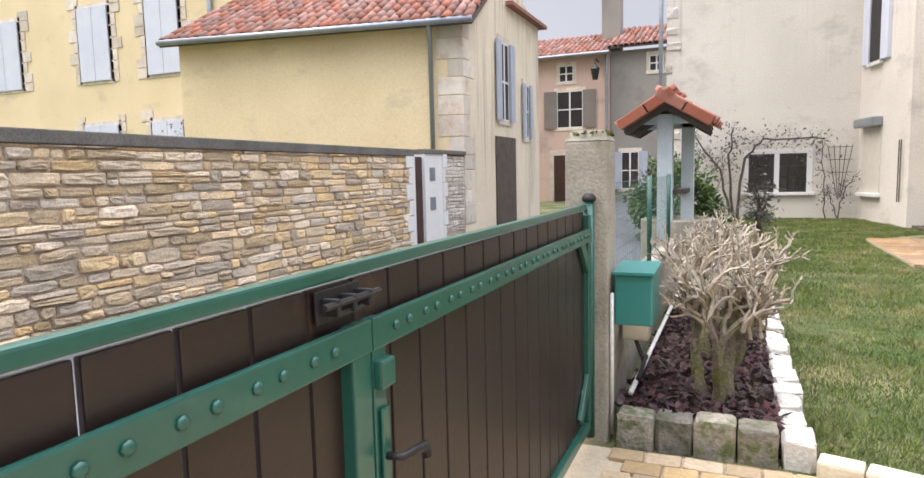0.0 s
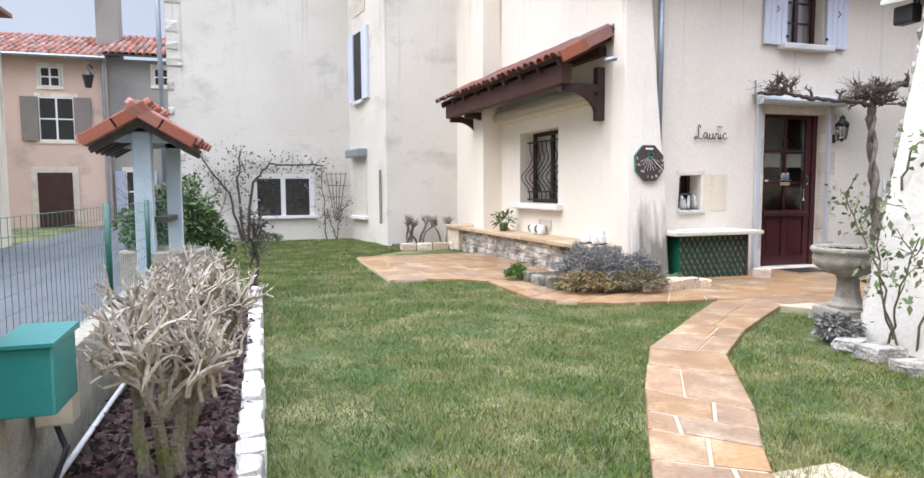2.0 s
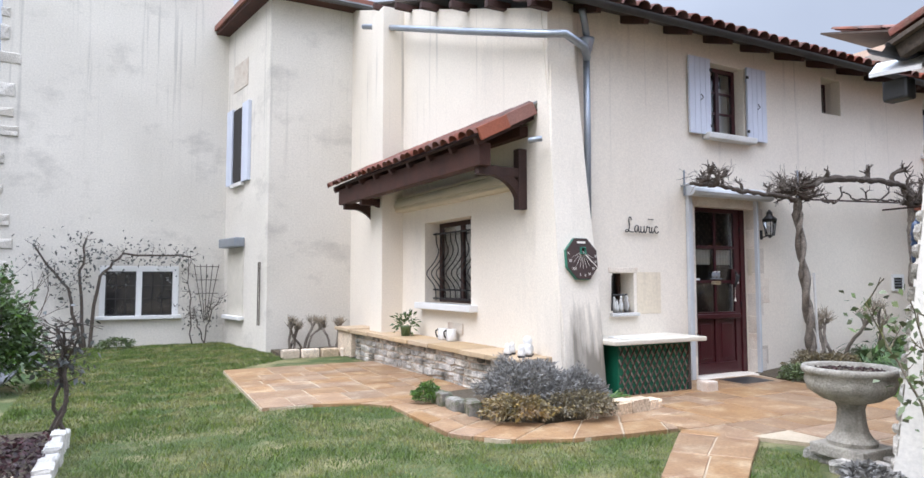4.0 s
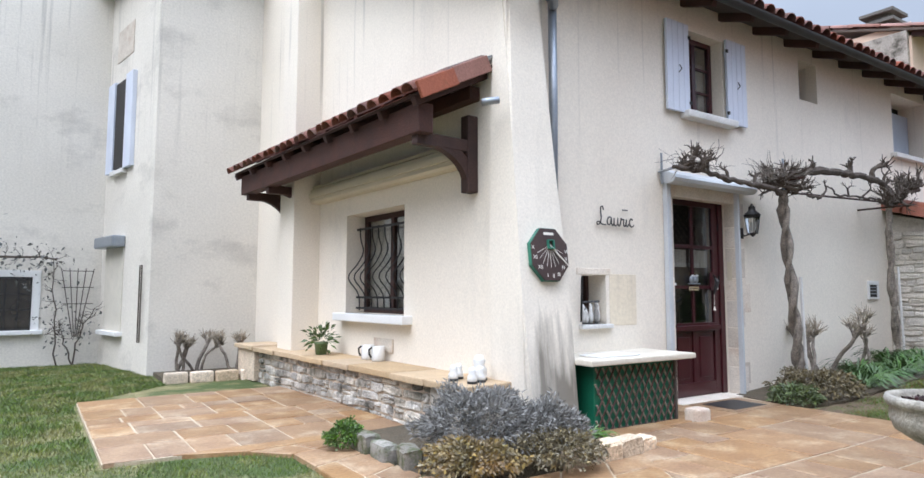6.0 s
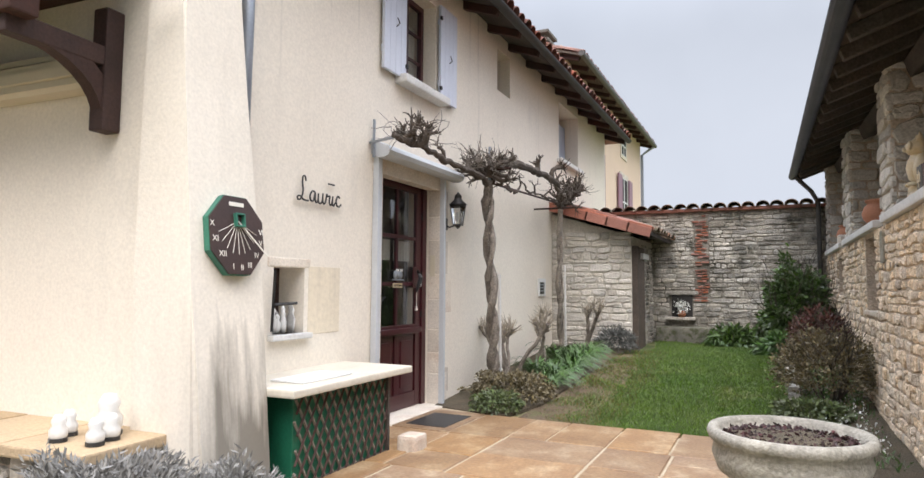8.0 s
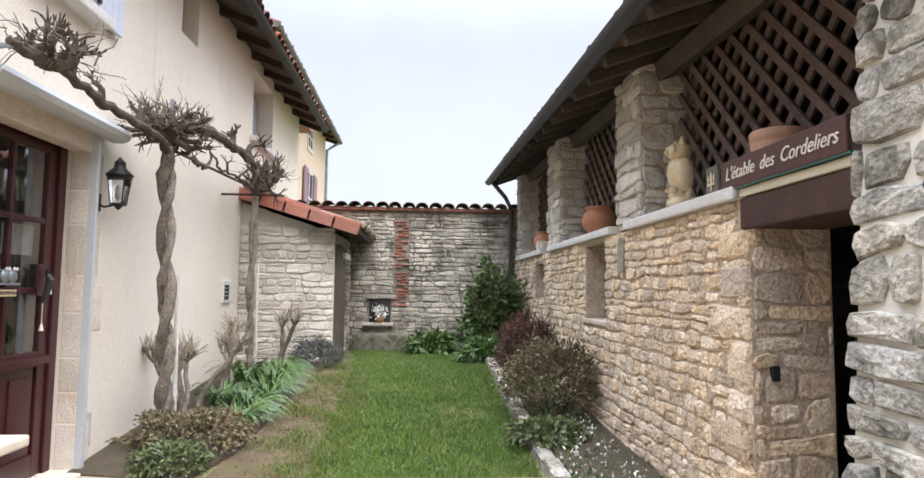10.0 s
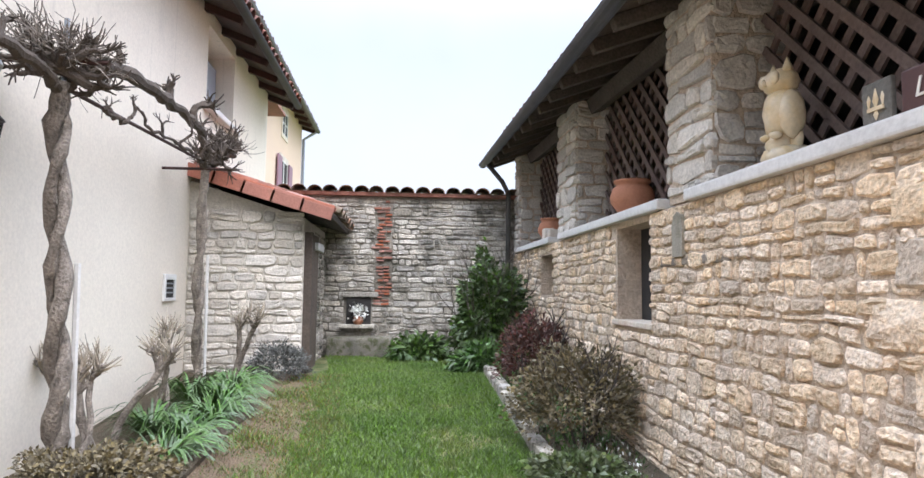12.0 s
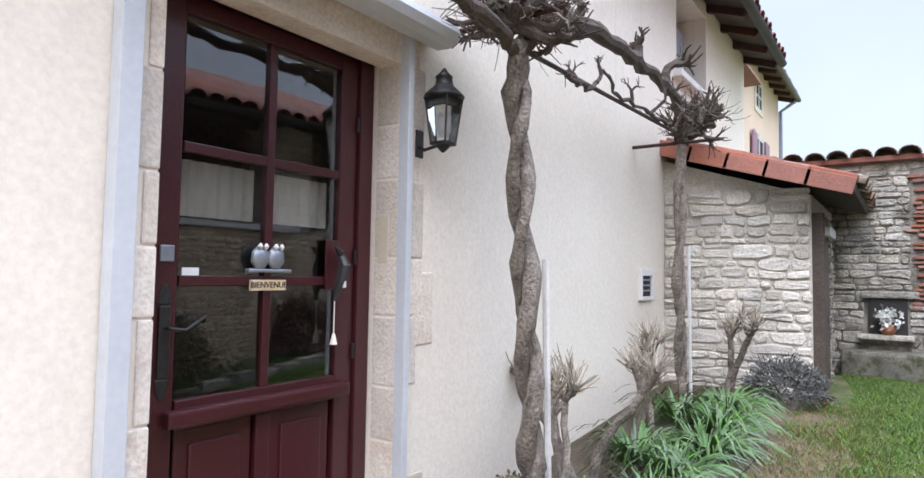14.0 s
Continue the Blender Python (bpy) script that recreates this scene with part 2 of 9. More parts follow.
TILE_NEW = mat("orange_clay_tile", (0.36, 0.135, 0.09), (0.29, 0.115, 0.08), 5, 50, 0.85, 0.4, spread=0.2, stain=(0.2, 0.11, 0.07), stain_scale=6, stain_at=(0.6, 0.85), fine_amt=0.15)
TILE_MOSS = mat("mossy_coping_tile", (0.16, 0.14, 0.11), (0.24, 0.14, 0.10), 4, 50, 0.92, 0.7, spread=0.3, stain=(0.06, 0.06, 0.035), stain_scale=5, stain_at=(0.45, 0.65), fine_amt=0.3)
SLAB = mat("sandstone_paving", (0.33, 0.205, 0.108), (0.24, 0.14, 0.076), 3.5, 35, 0.5, 0.5, spread=0.14, stain=(0.52, 0.40, 0.26), stain_scale=3.0, stain_at=(0.5, 0.8), fine_amt=0.22)
JOINT = mat("paving_joint", (0.52, 0.43, 0.31), (0.42, 0.34, 0.24), 5, 80, 0.9, 0.5, fine_amt=0.15)
SETT = mat("sandstone_sett", (0.46, 0.33, 0.19), (0.36, 0.265, 0.16), 4, 50, 0.85, 0.5, spread=0.2, fine_amt=0.15)
KERB = mat("cream_kerb_block", (0.66, 0.59, 0.44), (0.57, 0.51, 0.39), 5, 60, 0.88, 0.4, spread=0.1, fine_amt=0.1)
COBBLE = mat("granite_edging_block", (0.15, 0.14, 0.12), (0.29, 0.26, 0.205), 6, 60, 0.85, 0.7, spread=0.35, stain=(0.09, 0.10, 0.04), stain_scale=11, stain_at=(0.46, 0.6), fine_amt=0.25)
COBBLE_W = mat("pale_edging_block", (0.60, 0.57, 0.52), (0.5, 0.47, 0.42), 6, 60, 0.85, 0.6, spread=0.15, fine_amt=0.15)
LAWN = mat("lawn_soil", (0.06, 0.10, 0.024), (0.11, 0.12, 0.045), 1.3, 90, 0.95, 0.9, stain=(0.30, 0.26, 0.13), stain_scale=1.3, stain_at=(0.46, 0.66), fine_amt=0.4, depth=0.02)
SOIL = mat("bare_soil", (0.13, 0.10, 0.065), (0.09, 0.075, 0.05), 5, 70, 0.97, 1.0, fine_amt=0.4, depth=0.03)
BARKCHIP = mat("bark_mulch", (0.085, 0.045, 0.045), (0.05, 0.028, 0.03), 7, 60, 0.9, 0.6, island=0.5, fine_amt=0.3)
ASPHALT = mat("asphalt", (0.105, 0.11, 0.12), (0.085, 0.09, 0.10), 1.2, 150, 0.6, 0.6, stain=(0.15, 0.155, 0.165), stain_scale=0.7, fine_amt=0.2)
CONCRETE = mat("mossy_concrete", (0.36, 0.33, 0.27), (0.27, 0.25, 0.205), 5, 70, 0.93, 0.6, stain=(0.15, 0.14, 0.09), stain_scale=4, stain_at=(0.52, 0.75), fine_amt=0.2)
COPING = mat("black_lichened_coping", (0.11, 0.105, 0.095), (0.17, 0.16, 0.14), 3, 50, 0.93, 0.6, fine_amt=0.25)
WHITE = mat("white_paint", (0.78, 0.78, 0.77), (0.72, 0.72, 0.71), 2, 40, 0.5, 0.05, stain=(0.55, 0.53, 0.5), stain_scale=4, stain_at=(0.66, 0.9), fine_amt=0.03)
SHUTTER = mat("pale_blue_white_shutter_paint", (0.62, 0.66, 0.75), (0.56, 0.60, 0.70), 2, 40, 0.5, 0.08, fine_amt=0.04)
SHUTTER_G = mat("grey_shutter_paint", (0.42, 0.46, 0.54), (0.36, 0.40, 0.48), 2, 40, 0.6, 0.1, fine_amt=0.08)
SHUTTER_B = mat("brown_shutter_paint", (0.22, 0.19, 0.17), (0.18, 0.155, 0.14), 2, 40, 0.6, 0.1, fine_amt=0.08)
MAUVE = mat("mauve_shutter_paint", (0.30, 0.17, 0.22), (0.26, 0.15, 0.19), 2, 40, 0.6, 0.1, fine_amt=0.08)
BURGUNDY = mat("burgundy_wood_paint", (0.055, 0.010, 0.014), (0.042, 0.009, 0.011), 3, 60, 0.35, 0.12, stain=(0.13, 0.05, 0.045), stain_scale=9, stain_at=(0.68, 0.85), fine_amt=0.15, coat=0.15)
DARKWOOD = mat("dark_stained_timber", (0.060, 0.024, 0.017), (0.038, 0.016, 0.012), 4, 50, 0.75, 0.35, spread=0.15, fine_amt=0.3)
OLDWOOD = mat("old_grey_timber", (0.10, 0.08, 0.065), (0.065, 0.052, 0.044), 4, 50, 0.85, 0.5, spread=0.25, fine_amt=0.35)
LATTICE = mat("brown_lattice_wood", (0.15, 0.105, 0.088), (0.105, 0.072, 0.062), 5, 50, 0.75, 0.3, spread=0.2, fine_amt=0.25)
BOARD = mat("brown_coated_gate_board", (0.022, 0.013, 0.011), (0.017, 0.0105, 0.009), 2, 60, 0.40, 0.08, spread=0.08, stain=(0.105, 0.055, 0.03), stain_scale=2.2, stain_at=(0.62, 0.8), fine_amt=0.12)
GREEN = mat("dark_green_gloss_paint", (0.014, 0.098, 0.074), (0.011, 0.082, 0.062), 3, 50, 0.3, 0.05, stain=(0.05, 0.15, 0.12), stain_scale=8, stain_at=(0.7, 0.85), fine_amt=0.08, coat=0.2)
TEAL = mat("teal_coated_steel", (0.02, 0.20, 0.18), (0.018, 0.18, 0.16), 2, 40, 0.35, 0.03, fine_amt=0.04, coat=0.2)
GREENP = mat("green_backing_panel", (0.008, 0.12, 0.065), (0.006, 0.095, 0.052), 3, 50, 0.5, 0.1, fine_amt=0.15)
IRON = mat("black_wrought_iron", (0.022, 0.022, 0.024), (0.035, 0.033, 0.032), 9, 60, 0.5, 0.2, metal=0.4, fine_amt=0.2)
ZINC = mat("grey_zinc", (0.33, 0.36, 0.40), (0.27, 0.30, 0.34), 4, 50, 0.4, 0.1, metal=0.6, fine_amt=0.08)
ALU = mat("pale_grey_aluminium", (0.55, 0.575, 0.60), (0.49, 0.515, 0.54), 3, 40, 0.45, 0.05, fine_amt=0.05)
GUTTER = mat("dark_gutter", (0.11, 0.105, 0.10), (0.08, 0.078, 0.075), 4, 50, 0.5, 0.1, metal=0.3, fine_amt=0.1)
POST = mat("pale_blue_painted_timber", (0.50, 0.58, 0.62), (0.44, 0.52, 0.56), 3, 40, 0.6, 0.15, fine_amt=0.08)
MARBLE = mat("cream_marble_slab", (0.68, 0.63, 0.53), (0.60, 0.55, 0.46), 3, 30, 0.5, 0.1, stain=(0.5, 0.42, 0.3), stain_scale=5, stain_at=(0.6, 0.8), fine_amt=0.08)
LEDGE = mat("pale_stone_ledge", (0.70, 0.69, 0.67), (0.60, 0.59, 0.57), 3, 40, 0.85, 0.3, stain=(0.4, 0.39, 0.37), stain_scale=6, stain_at=(0.62, 0.85), fine_amt=0.1)
BENCHTOP = mat("worn_ochre_flagstone", (0.54, 0.40, 0.25), (0.45, 0.34, 0.22), 3, 50, 0.8, 0.4, spread=0.15, stain=(0.22, 0.18, 0.13), stain_scale=4, stain_at=(0.62, 0.85), fine_amt=0.15)
URN = mat("weathered_cast_stone", (0.40, 0.37, 0.31), (0.27, 0.25, 0.215), 6, 60, 0.92, 0.7, stain=(0.16, 0.15, 0.12), stain_scale=7, stain_at=(0.5, 0.75), fine_amt=0.25)
TERRACOTTA = mat("terracotta_pot", (0.46, 0.20, 0.115), (0.40, 0.175, 0.10), 6, 50, 0.8, 0.2, stain=(0.55, 0.38, 0.28), stain_scale=6, stain_at=(0.62, 0.85), fine_amt=0.1)
TERRAPALE = mat("pale_terracotta_pot", (0.54, 0.32, 0.225), (0.48, 0.28, 0.195), 6, 50, 0.8, 0.2, fine_amt=0.1)
VINE = mat("vine_bark", (0.29, 0.25, 0.21), (0.13, 0.11, 0.09), 11, 55, 0.95, 1.0, stain=(0.07, 0.06, 0.05), stain_scale=16, stain_at=(0.55, 0.7), fine_amt=0.45, streak=0.3, depth=0.02)
VINE_D = mat("dark_spur_wood", (0.10, 0.078, 0.062), (0.065, 0.052, 0.042), 14, 70, 0.95, 0.8, fine_amt=0.35)
TWIG = mat("pale_dry_twig", (0.42, 0.365, 0.29), (0.30, 0.255, 0.195), 9, 60, 0.9, 0.5, island=0.3, stain=(0.13, 0.135, 0.04), stain_scale=5, stain_at=(0.6, 0.75), fine_amt=0.25)
STEM = mat("mossy_old_stem", (0.11, 0.09, 0.06), (0.18, 0.15, 0.11), 7, 60, 0.95, 0.9, stain=(0.12, 0.13, 0.03), stain_scale=6, stain_at=(0.5, 0.66), fine_amt=0.35, depth=0.015)
CURTAIN = mat("cream_lace_curtain", (0.62, 0.58, 0.5), (0.55, 0.52, 0.45), 6, 90, 0.9, 0.2, fine_amt=0.1)
# near-black that puts the shade of rooms and openings into the colour
DARK = mat("dark_for_unlit_space", (0.035, 0.032, 0.03), (0.025, 0.023, 0.022), 2, 30, 0.9, 0.0, fine_amt=0.1)
ROLLER = mat("cream_roller_shutter", (0.60, 0.54, 0.41), (0.55, 0.49, 0.37), 3, 40, 0.55, 0.03, fine_amt=0.03)
BLACKP = mat("black_plastic", (0.02, 0.02, 0.021), (0.026, 0.026, 0.027), 4, 50, 0.45, 0.05, fine_amt=0.1)
LETTER = mat("pale_lettering_paint", (0.78, 0.74, 0.66), (0.72, 0.68, 0.6), 4, 50, 0.6, 0.02, fine_amt=0.04)
SIGNBROWN = mat("brown_sign_paint", (0.085, 0.034, 0.03), (0.066, 0.028, 0.025), 4, 50, 0.5, 0.05, fine_amt=0.1)
DIAL = mat("dark_slate_dial", (0.06, 0.035, 0.03), (0.045, 0.028, 0.026), 5, 50, 0.5, 0.1, fine_amt=0.15)
DIALG = mat("verdigris_edge", (0.04, 0.20, 0.13), (0.03, 0.14, 0.10), 5, 50, 0.5, 0.1, fine_amt=0.15)
BLUE = mat("blue_glazed_ceramic", (0.022, 0.055, 0.125), (0.012, 0.03, 0.075), 9, 50, 0.3, 0.1, fine_amt=0.15, coat=0.4)
OWL = mat("ochre_glazed_ceramic", (0.62, 0.46, 0.24), (0.68, 0.60, 0.46), 9, 50, 0.35, 0.1, fine_amt=0.1)
CERAMIC = mat("white_ceramic", (0.72, 0.71, 0.68), (0.66, 0.65, 0.62), 9, 50, 0.3, 0.05, fine_amt=0.05)


def leaf_mat(name, a, b, rough=0.55):
    return mat(name, a, b, 5, 40, rough, 0.0, island=0.35, fine_amt=0.15)


L_GRASS = mat("grass_blade", (0.072, 0.13, 0.018), (0.125, 0.165, 0.034), 1.6, 30, 0.6, 0.0, island=0.4, stain=(0.24, 0.225, 0.085), stain_scale=1.9, stain_at=(0.47, 0.64), fine_amt=0.2)
L_COURT = mat("court_grass_blade", (0.085, 0.165, 0.025), (0.14, 0.21, 0.045), 1.6, 30, 0.6, 0.0, island=0.4, stain=(0.20, 0.20, 0.07), stain_scale=1.3, stain_at=(0.55, 0.75), fine_amt=0.15)
L_LITTER = mat("dead_leaf", (0.26, 0.17, 0.09), (0.17, 0.105, 0.06), 6, 30, 0.8, 0.0, island=0.5, fine_amt=0.15)
DIRT = mat("trodden_earth", (0.16, 0.11, 0.068), (0.11, 0.078, 0.048), 5, 60, 0.97, 1.0, stain=(0.10, 0.12, 0.035), stain_scale=3.0, stain_at=(0.52, 0.7), fine_amt=0.4, depth=0.02)
TIMBER_P = mat("bleached_timber", (0.30, 0.255, 0.21), (0.22, 0.185, 0.15), 6, 60, 0.9, 0.6, fine_amt=0.3)
L_DARK = leaf_mat("dark_evergreen_leaf", (0.06, 0.105, 0.03), (0.09, 0.145, 0.045), 0.4)
L_BOX = leaf_mat("fresh_green_leaf", (0.07, 0.14, 0.025), (0.10, 0.18, 0.035))
L_STRAP = leaf_mat("strap_leaf", (0.07, 0.145, 0.045), (0.11, 0.19, 0.06), 0.45)
L_LAV = leaf_mat("lavender_leaf", (0.185, 0.18, 0.165), (0.25, 0.24, 0.225), 0.9)
L_SANTO = leaf_mat("dark_grey_leaf", (0.10, 0.105, 0.10), (0.14, 0.14, 0.13), 0.9)
L_SEDUM = leaf_mat("tawny_dry_leaf", (0.26, 0.17, 0.075), (0.20, 0.17, 0.08), 0.8)
L_RED = leaf_mat("reddish_twig_leaf", (0.13, 0.05, 0.045), (0.10, 0.055, 0.04), 0.7)
L_BROWN = leaf_mat("olive_brown_leaf", (0.15, 0.125, 0.07), (0.19, 0.155, 0.09), 0.8)
L_ROSE = leaf_mat("rose_leaf", (0.10, 0.145, 0.06), (0.14, 0.16, 0.075), 0.6)
L_PETAL = leaf_mat("white_petal", (0.75, 0.76, 0.72), (0.7, 0.72, 0.68), 0.6)
L_MOSS = leaf_mat("moss", (0.11, 0.12, 0.02), (0.09, 0.10, 0.02), 0.95)

DARKGLASS = mat("glass_over_dark_room", (0.012, 0.012, 0.013), (0.016, 0.016, 0.017), 2, 30, 0.06, 0.0, fine_amt=0.05)
GLASS = bpy.data.materials.new("window_glass")
GLASS.use_nodes = True
gp = GLASS.node_tree.nodes["Principled BSDF"]
gp.inputs["Base Color"].default_value = (0.9, 0.92, 0.92, 1)
gp.inputs["Transmission Weight"].default_value, gp.inputs["Roughness"].default_value, gp.inputs["IOR"].default_value = 1.0, 0.01, 1.7


# ---------------------------------------------------------------- helpers
def mesh_of(name, bm, material, smooth=False):
    bmesh.ops.recalc_face_normals(bm, faces=bm.faces)
    me = bpy.data.meshes.new(name)
    bm.to_mesh(me)
    bm.free()
    me.materials.append(material)
    if smooth:
        me.polygons.foreach_set("use_smooth", [True] * len(me.polygons))
    return me


def part(name, bm, material, parent, label="", smooth=False):
    ob = new(name, mesh_of(name, bm, material, smooth))
    ob.parent = parent
    return tagged(ob, label) if label else ob


def solo(name, bm, material, label, category, group="", kind="", smooth=False):
    return tagged(new(name, mesh_of(name, bm, material, smooth)), label, category, group, kind)


def thing(name, label, category, group="", kind="", at=None):
    ob = new(name)
    ob.empty_display_size = 0.1
    if at is not None:
        ob.matrix_world = at if isinstance(at, Matrix) else Matrix.Translation(at)
    return tagged(ob, label, category, group, kind)


def bx(bm, x0, x1, y0, y1, z0, z1, bev=0.0, m=None):
    c = bmesh.ops.create_cube(bm, size=1)["verts"]
    for v in c:
        v.co = Vector(((x0 + x1) / 2 + v.co.x * (x1 - x0), (y0 + y1) / 2 + v.co.y * (y1 - y0), (z0 + z1) / 2 + v.co.z * (z1 - z0)))
    if bev:
        es = list({e for v in c for e in v.link_edges})
        r = bmesh.ops.bevel(bm, geom=es, offset=bev, segments=2, affect="EDGES", profile=0.6)
        c = list({v for f in r["faces"] for v in f.verts} | {v for v in c if v.is_valid})
    if m is not None:
        bmesh.ops.transform(bm, matrix=m, verts=c)
    return bm


def box(x0, x1, y0, y1, z0, z1, bev=0.0, m=None):
    return bx(bmesh.new(), x0, x1, y0, y1, z0, z1, bev, m)


def prism(bm, outline, h0, h1, m=None):
    """An outline of (x, y) carried up from h0 to h1."""
    lo = [bm.verts.new((x, y, h0)) for x, y in outline]
    hi = [bm.verts.new((x, y, h1)) for x, y in outline]
    bm.faces.new(lo[::-1])
    bm.faces.new(hi)
    n = len(lo)
    for i in range(n):
        bm.faces.new((lo[i], lo[(i + 1) % n], hi[(i + 1) % n], hi[i]))
    if m is not None:
        bmesh.ops.transform(bm, matrix=m, verts=lo + hi)
    return bm


def lathe(bm, profile, n=28, centre=(0, 0, 0), squash=1.0):
    rings = []
    for r, z in profile:
        rings.append([bm.verts.new((centre[0] + r * math.cos(a), centre[1] + squash * r * math.sin(a), centre[2] + z)) for a in (2 * math.pi * i / n for i in range(n))])
    for a, b in zip(rings, rings[1:]):
        for i in range(n):
            bm.faces.new((a[i], a[(i + 1) % n], b[(i + 1) % n], b[i]))
    bm.faces.new(rings[0][::-1])
    bm.faces.new(rings[-1])
    return bm


def tube(bm, pts, radii, sides=6):
    """A tube through points, closed at both ends."""
    pts = [Vector(p) for p in pts]
    if not hasattr(radii, "__len__"):
        radii = [radii] * len(pts)
    rings = []
    for i, p in enumerate(pts):
        d = (pts[min(i + 1, len(pts) - 1)] - pts[max(i - 1, 0)]).normalized()
        u = d.cross(Vector((0.31, 0.87, 0.38)) if abs(d.z) > 0.8 else Vector((0, 0, 1))).normalized()
        w = d.cross(u)
        rings.append([bm.verts.new(p + radii[i] * (math.cos(a) * u + math.sin(a) * w)) for a in (2 * math.pi * k / sides for k in range(sides))])
    for a, b in zip(rings, rings[1:]):
        best = min(range(sides), key=lambda s: sum((a[k].co - b[(k + s) % sides].co).length for k in range(sides)))
        for k in range(sides):
            bm.faces.new((a[k], a[(k + 1) % sides], b[(k + 1 + best) % sides], b[(k + best) % sides]))
    bm.faces.new(rings[0][::-1])
    bm.faces.new(rings[-1])
    return bm


def grow(bm, p, d, r, length, depth, rng, sides=4, wander=0.35, split=(2, 3), shrink=0.68, up=0.1, steps=3, tips=None, taper=0.75, fan=0.7):
    """A branch that bends as it grows and forks at its end."""
    pts, rad = [Vector(p)], [r]
    d = Vector(d).normalized()
    for i in range(steps):
        d = (d + wander * Vector((rng.uniform(-1, 1), rng.uniform(-1, 1), rng.uniform(-1, 1))) / 2 + Vector((0, 0, up))).normalized()
        pts.append(pts[-1] + d * length / steps)
        rad.append(r * (1 - (1 - taper) * (i + 1) / steps))
    tube(bm, pts, rad, sides)
    if depth <= 0:
        if tips is not None:
            tips.append((pts[-1], d))
        return
    for _ in range(rng.randint(*split)):
        nd = (d + fan * Vector((rng.uniform(-1, 1), rng.uniform(-1, 1), rng.uniform(-0.6, 1)))).normalized()
        grow(bm, pts[-1], nd, rad[-1] * 0.78, length * shrink * rng.uniform(0.7, 1.2), depth - 1, rng, max(3, sides - 1), wander, split, shrink, up, max(2, steps - 1), tips, taper, fan)


def leaves(name, pts, dirs, size, material, parent, rng, width=0.45, droop=0.2, label=""):
    """Many small folded leaves in one mesh, four corners each."""
    n = len(pts)
    P, Dn = np.array(pts, float), np.array(dirs, float)
    Dn /= np.linalg.norm(Dn, axis=1)[:, None] + 1e-9
    r = rng.normal(size=(n, 3))
    side = np.cross(Dn, r)
    side /= np.linalg.norm(side, axis=1)[:, None] + 1e-9
    s = size * rng.uniform(0.6, 1.3, (n, 1))
    mid = P + Dn * s * 0.5
    v = np.stack([P, mid + side * s * width / 2, P + Dn * s + np.array([0, 0, -droop]) * s, mid - side * s * width / 2], 1).reshape(-1, 3)
    me = bpy.data.meshes.new(name)
    me.vertices.add(4 * n)
    me.vertices.foreach_set("co", v.ravel())
    me.loops.add(4 * n)
    me.loops.foreach_set("vertex_index", np.arange(4 * n))
    me.polygons.add(n)
    me.polygons.foreach_set("loop_start", np.arange(n) * 4)
    me.polygons.foreach_set("loop_total", np.full(n, 4))
    me.update()
    me.materials.append(material)
    ob = new(name, me)
    ob.parent = parent
    return tagged(ob, label, kind="stuff")


# unit stones, a rough-hewn face with worn edges; x across, z up, the face towards -y
def unit_stone(rng, worn=0.12):
    bm = bmesh.new()
    a = [(-0.5, -0.5), (0.5, -0.5), (0.5, 0.5), (-0.5, 0.5)]
    out = [(x * rng.uniform(0.86, 1.0), z * rng.uniform(0.8, 1.0)) for x, z in a]
    out = [q for i in range(4) for q in (out[i], ((out[i][0] + out[(i + 1) % 4][0]) / 2 * rng.uniform(0.95, 1.08), (out[i][1] + out[(i + 1) % 4][1]) / 2 * rng.uniform(0.9, 1.1)))]
    back = [bm.verts.new((x, 0.6, z)) for x, z in out]
    mid = [bm.verts.new((x, -0.15 + rng.uniform(-0.1, 0.1), z)) for x, z in out]
    top = [bm.verts.new((x * (1 - worn * 0.8) , -0.5 + rng.uniform(-0.22, 0.22), z * (1 - worn * 1.6))) for x, z in out]
    c = bm.verts.new((rng.uniform(-0.2, 0.2), -0.62 + rng.uniform(-0.15, 0.15), rng.uniform(-0.2, 0.2)))
    for lo, hi in ((back, mid), (mid, top)):
        for i in range(8):
            bm.faces.new((lo[i], lo[(i + 1) % 8], hi[(i + 1) % 8], hi[i]))
    for i in range(8):
        bm.faces.new((top[i], top[(i + 1) % 8], c))
    return bm


UNIT = {}


def stone_set(material):
    if material.name not in UNIT:
        rng = random.Random(5)
        UNIT[material.name] = [mesh_of("stone", unit_stone(rng), material) for _ in range(14)]
    return UNIT[material.name]


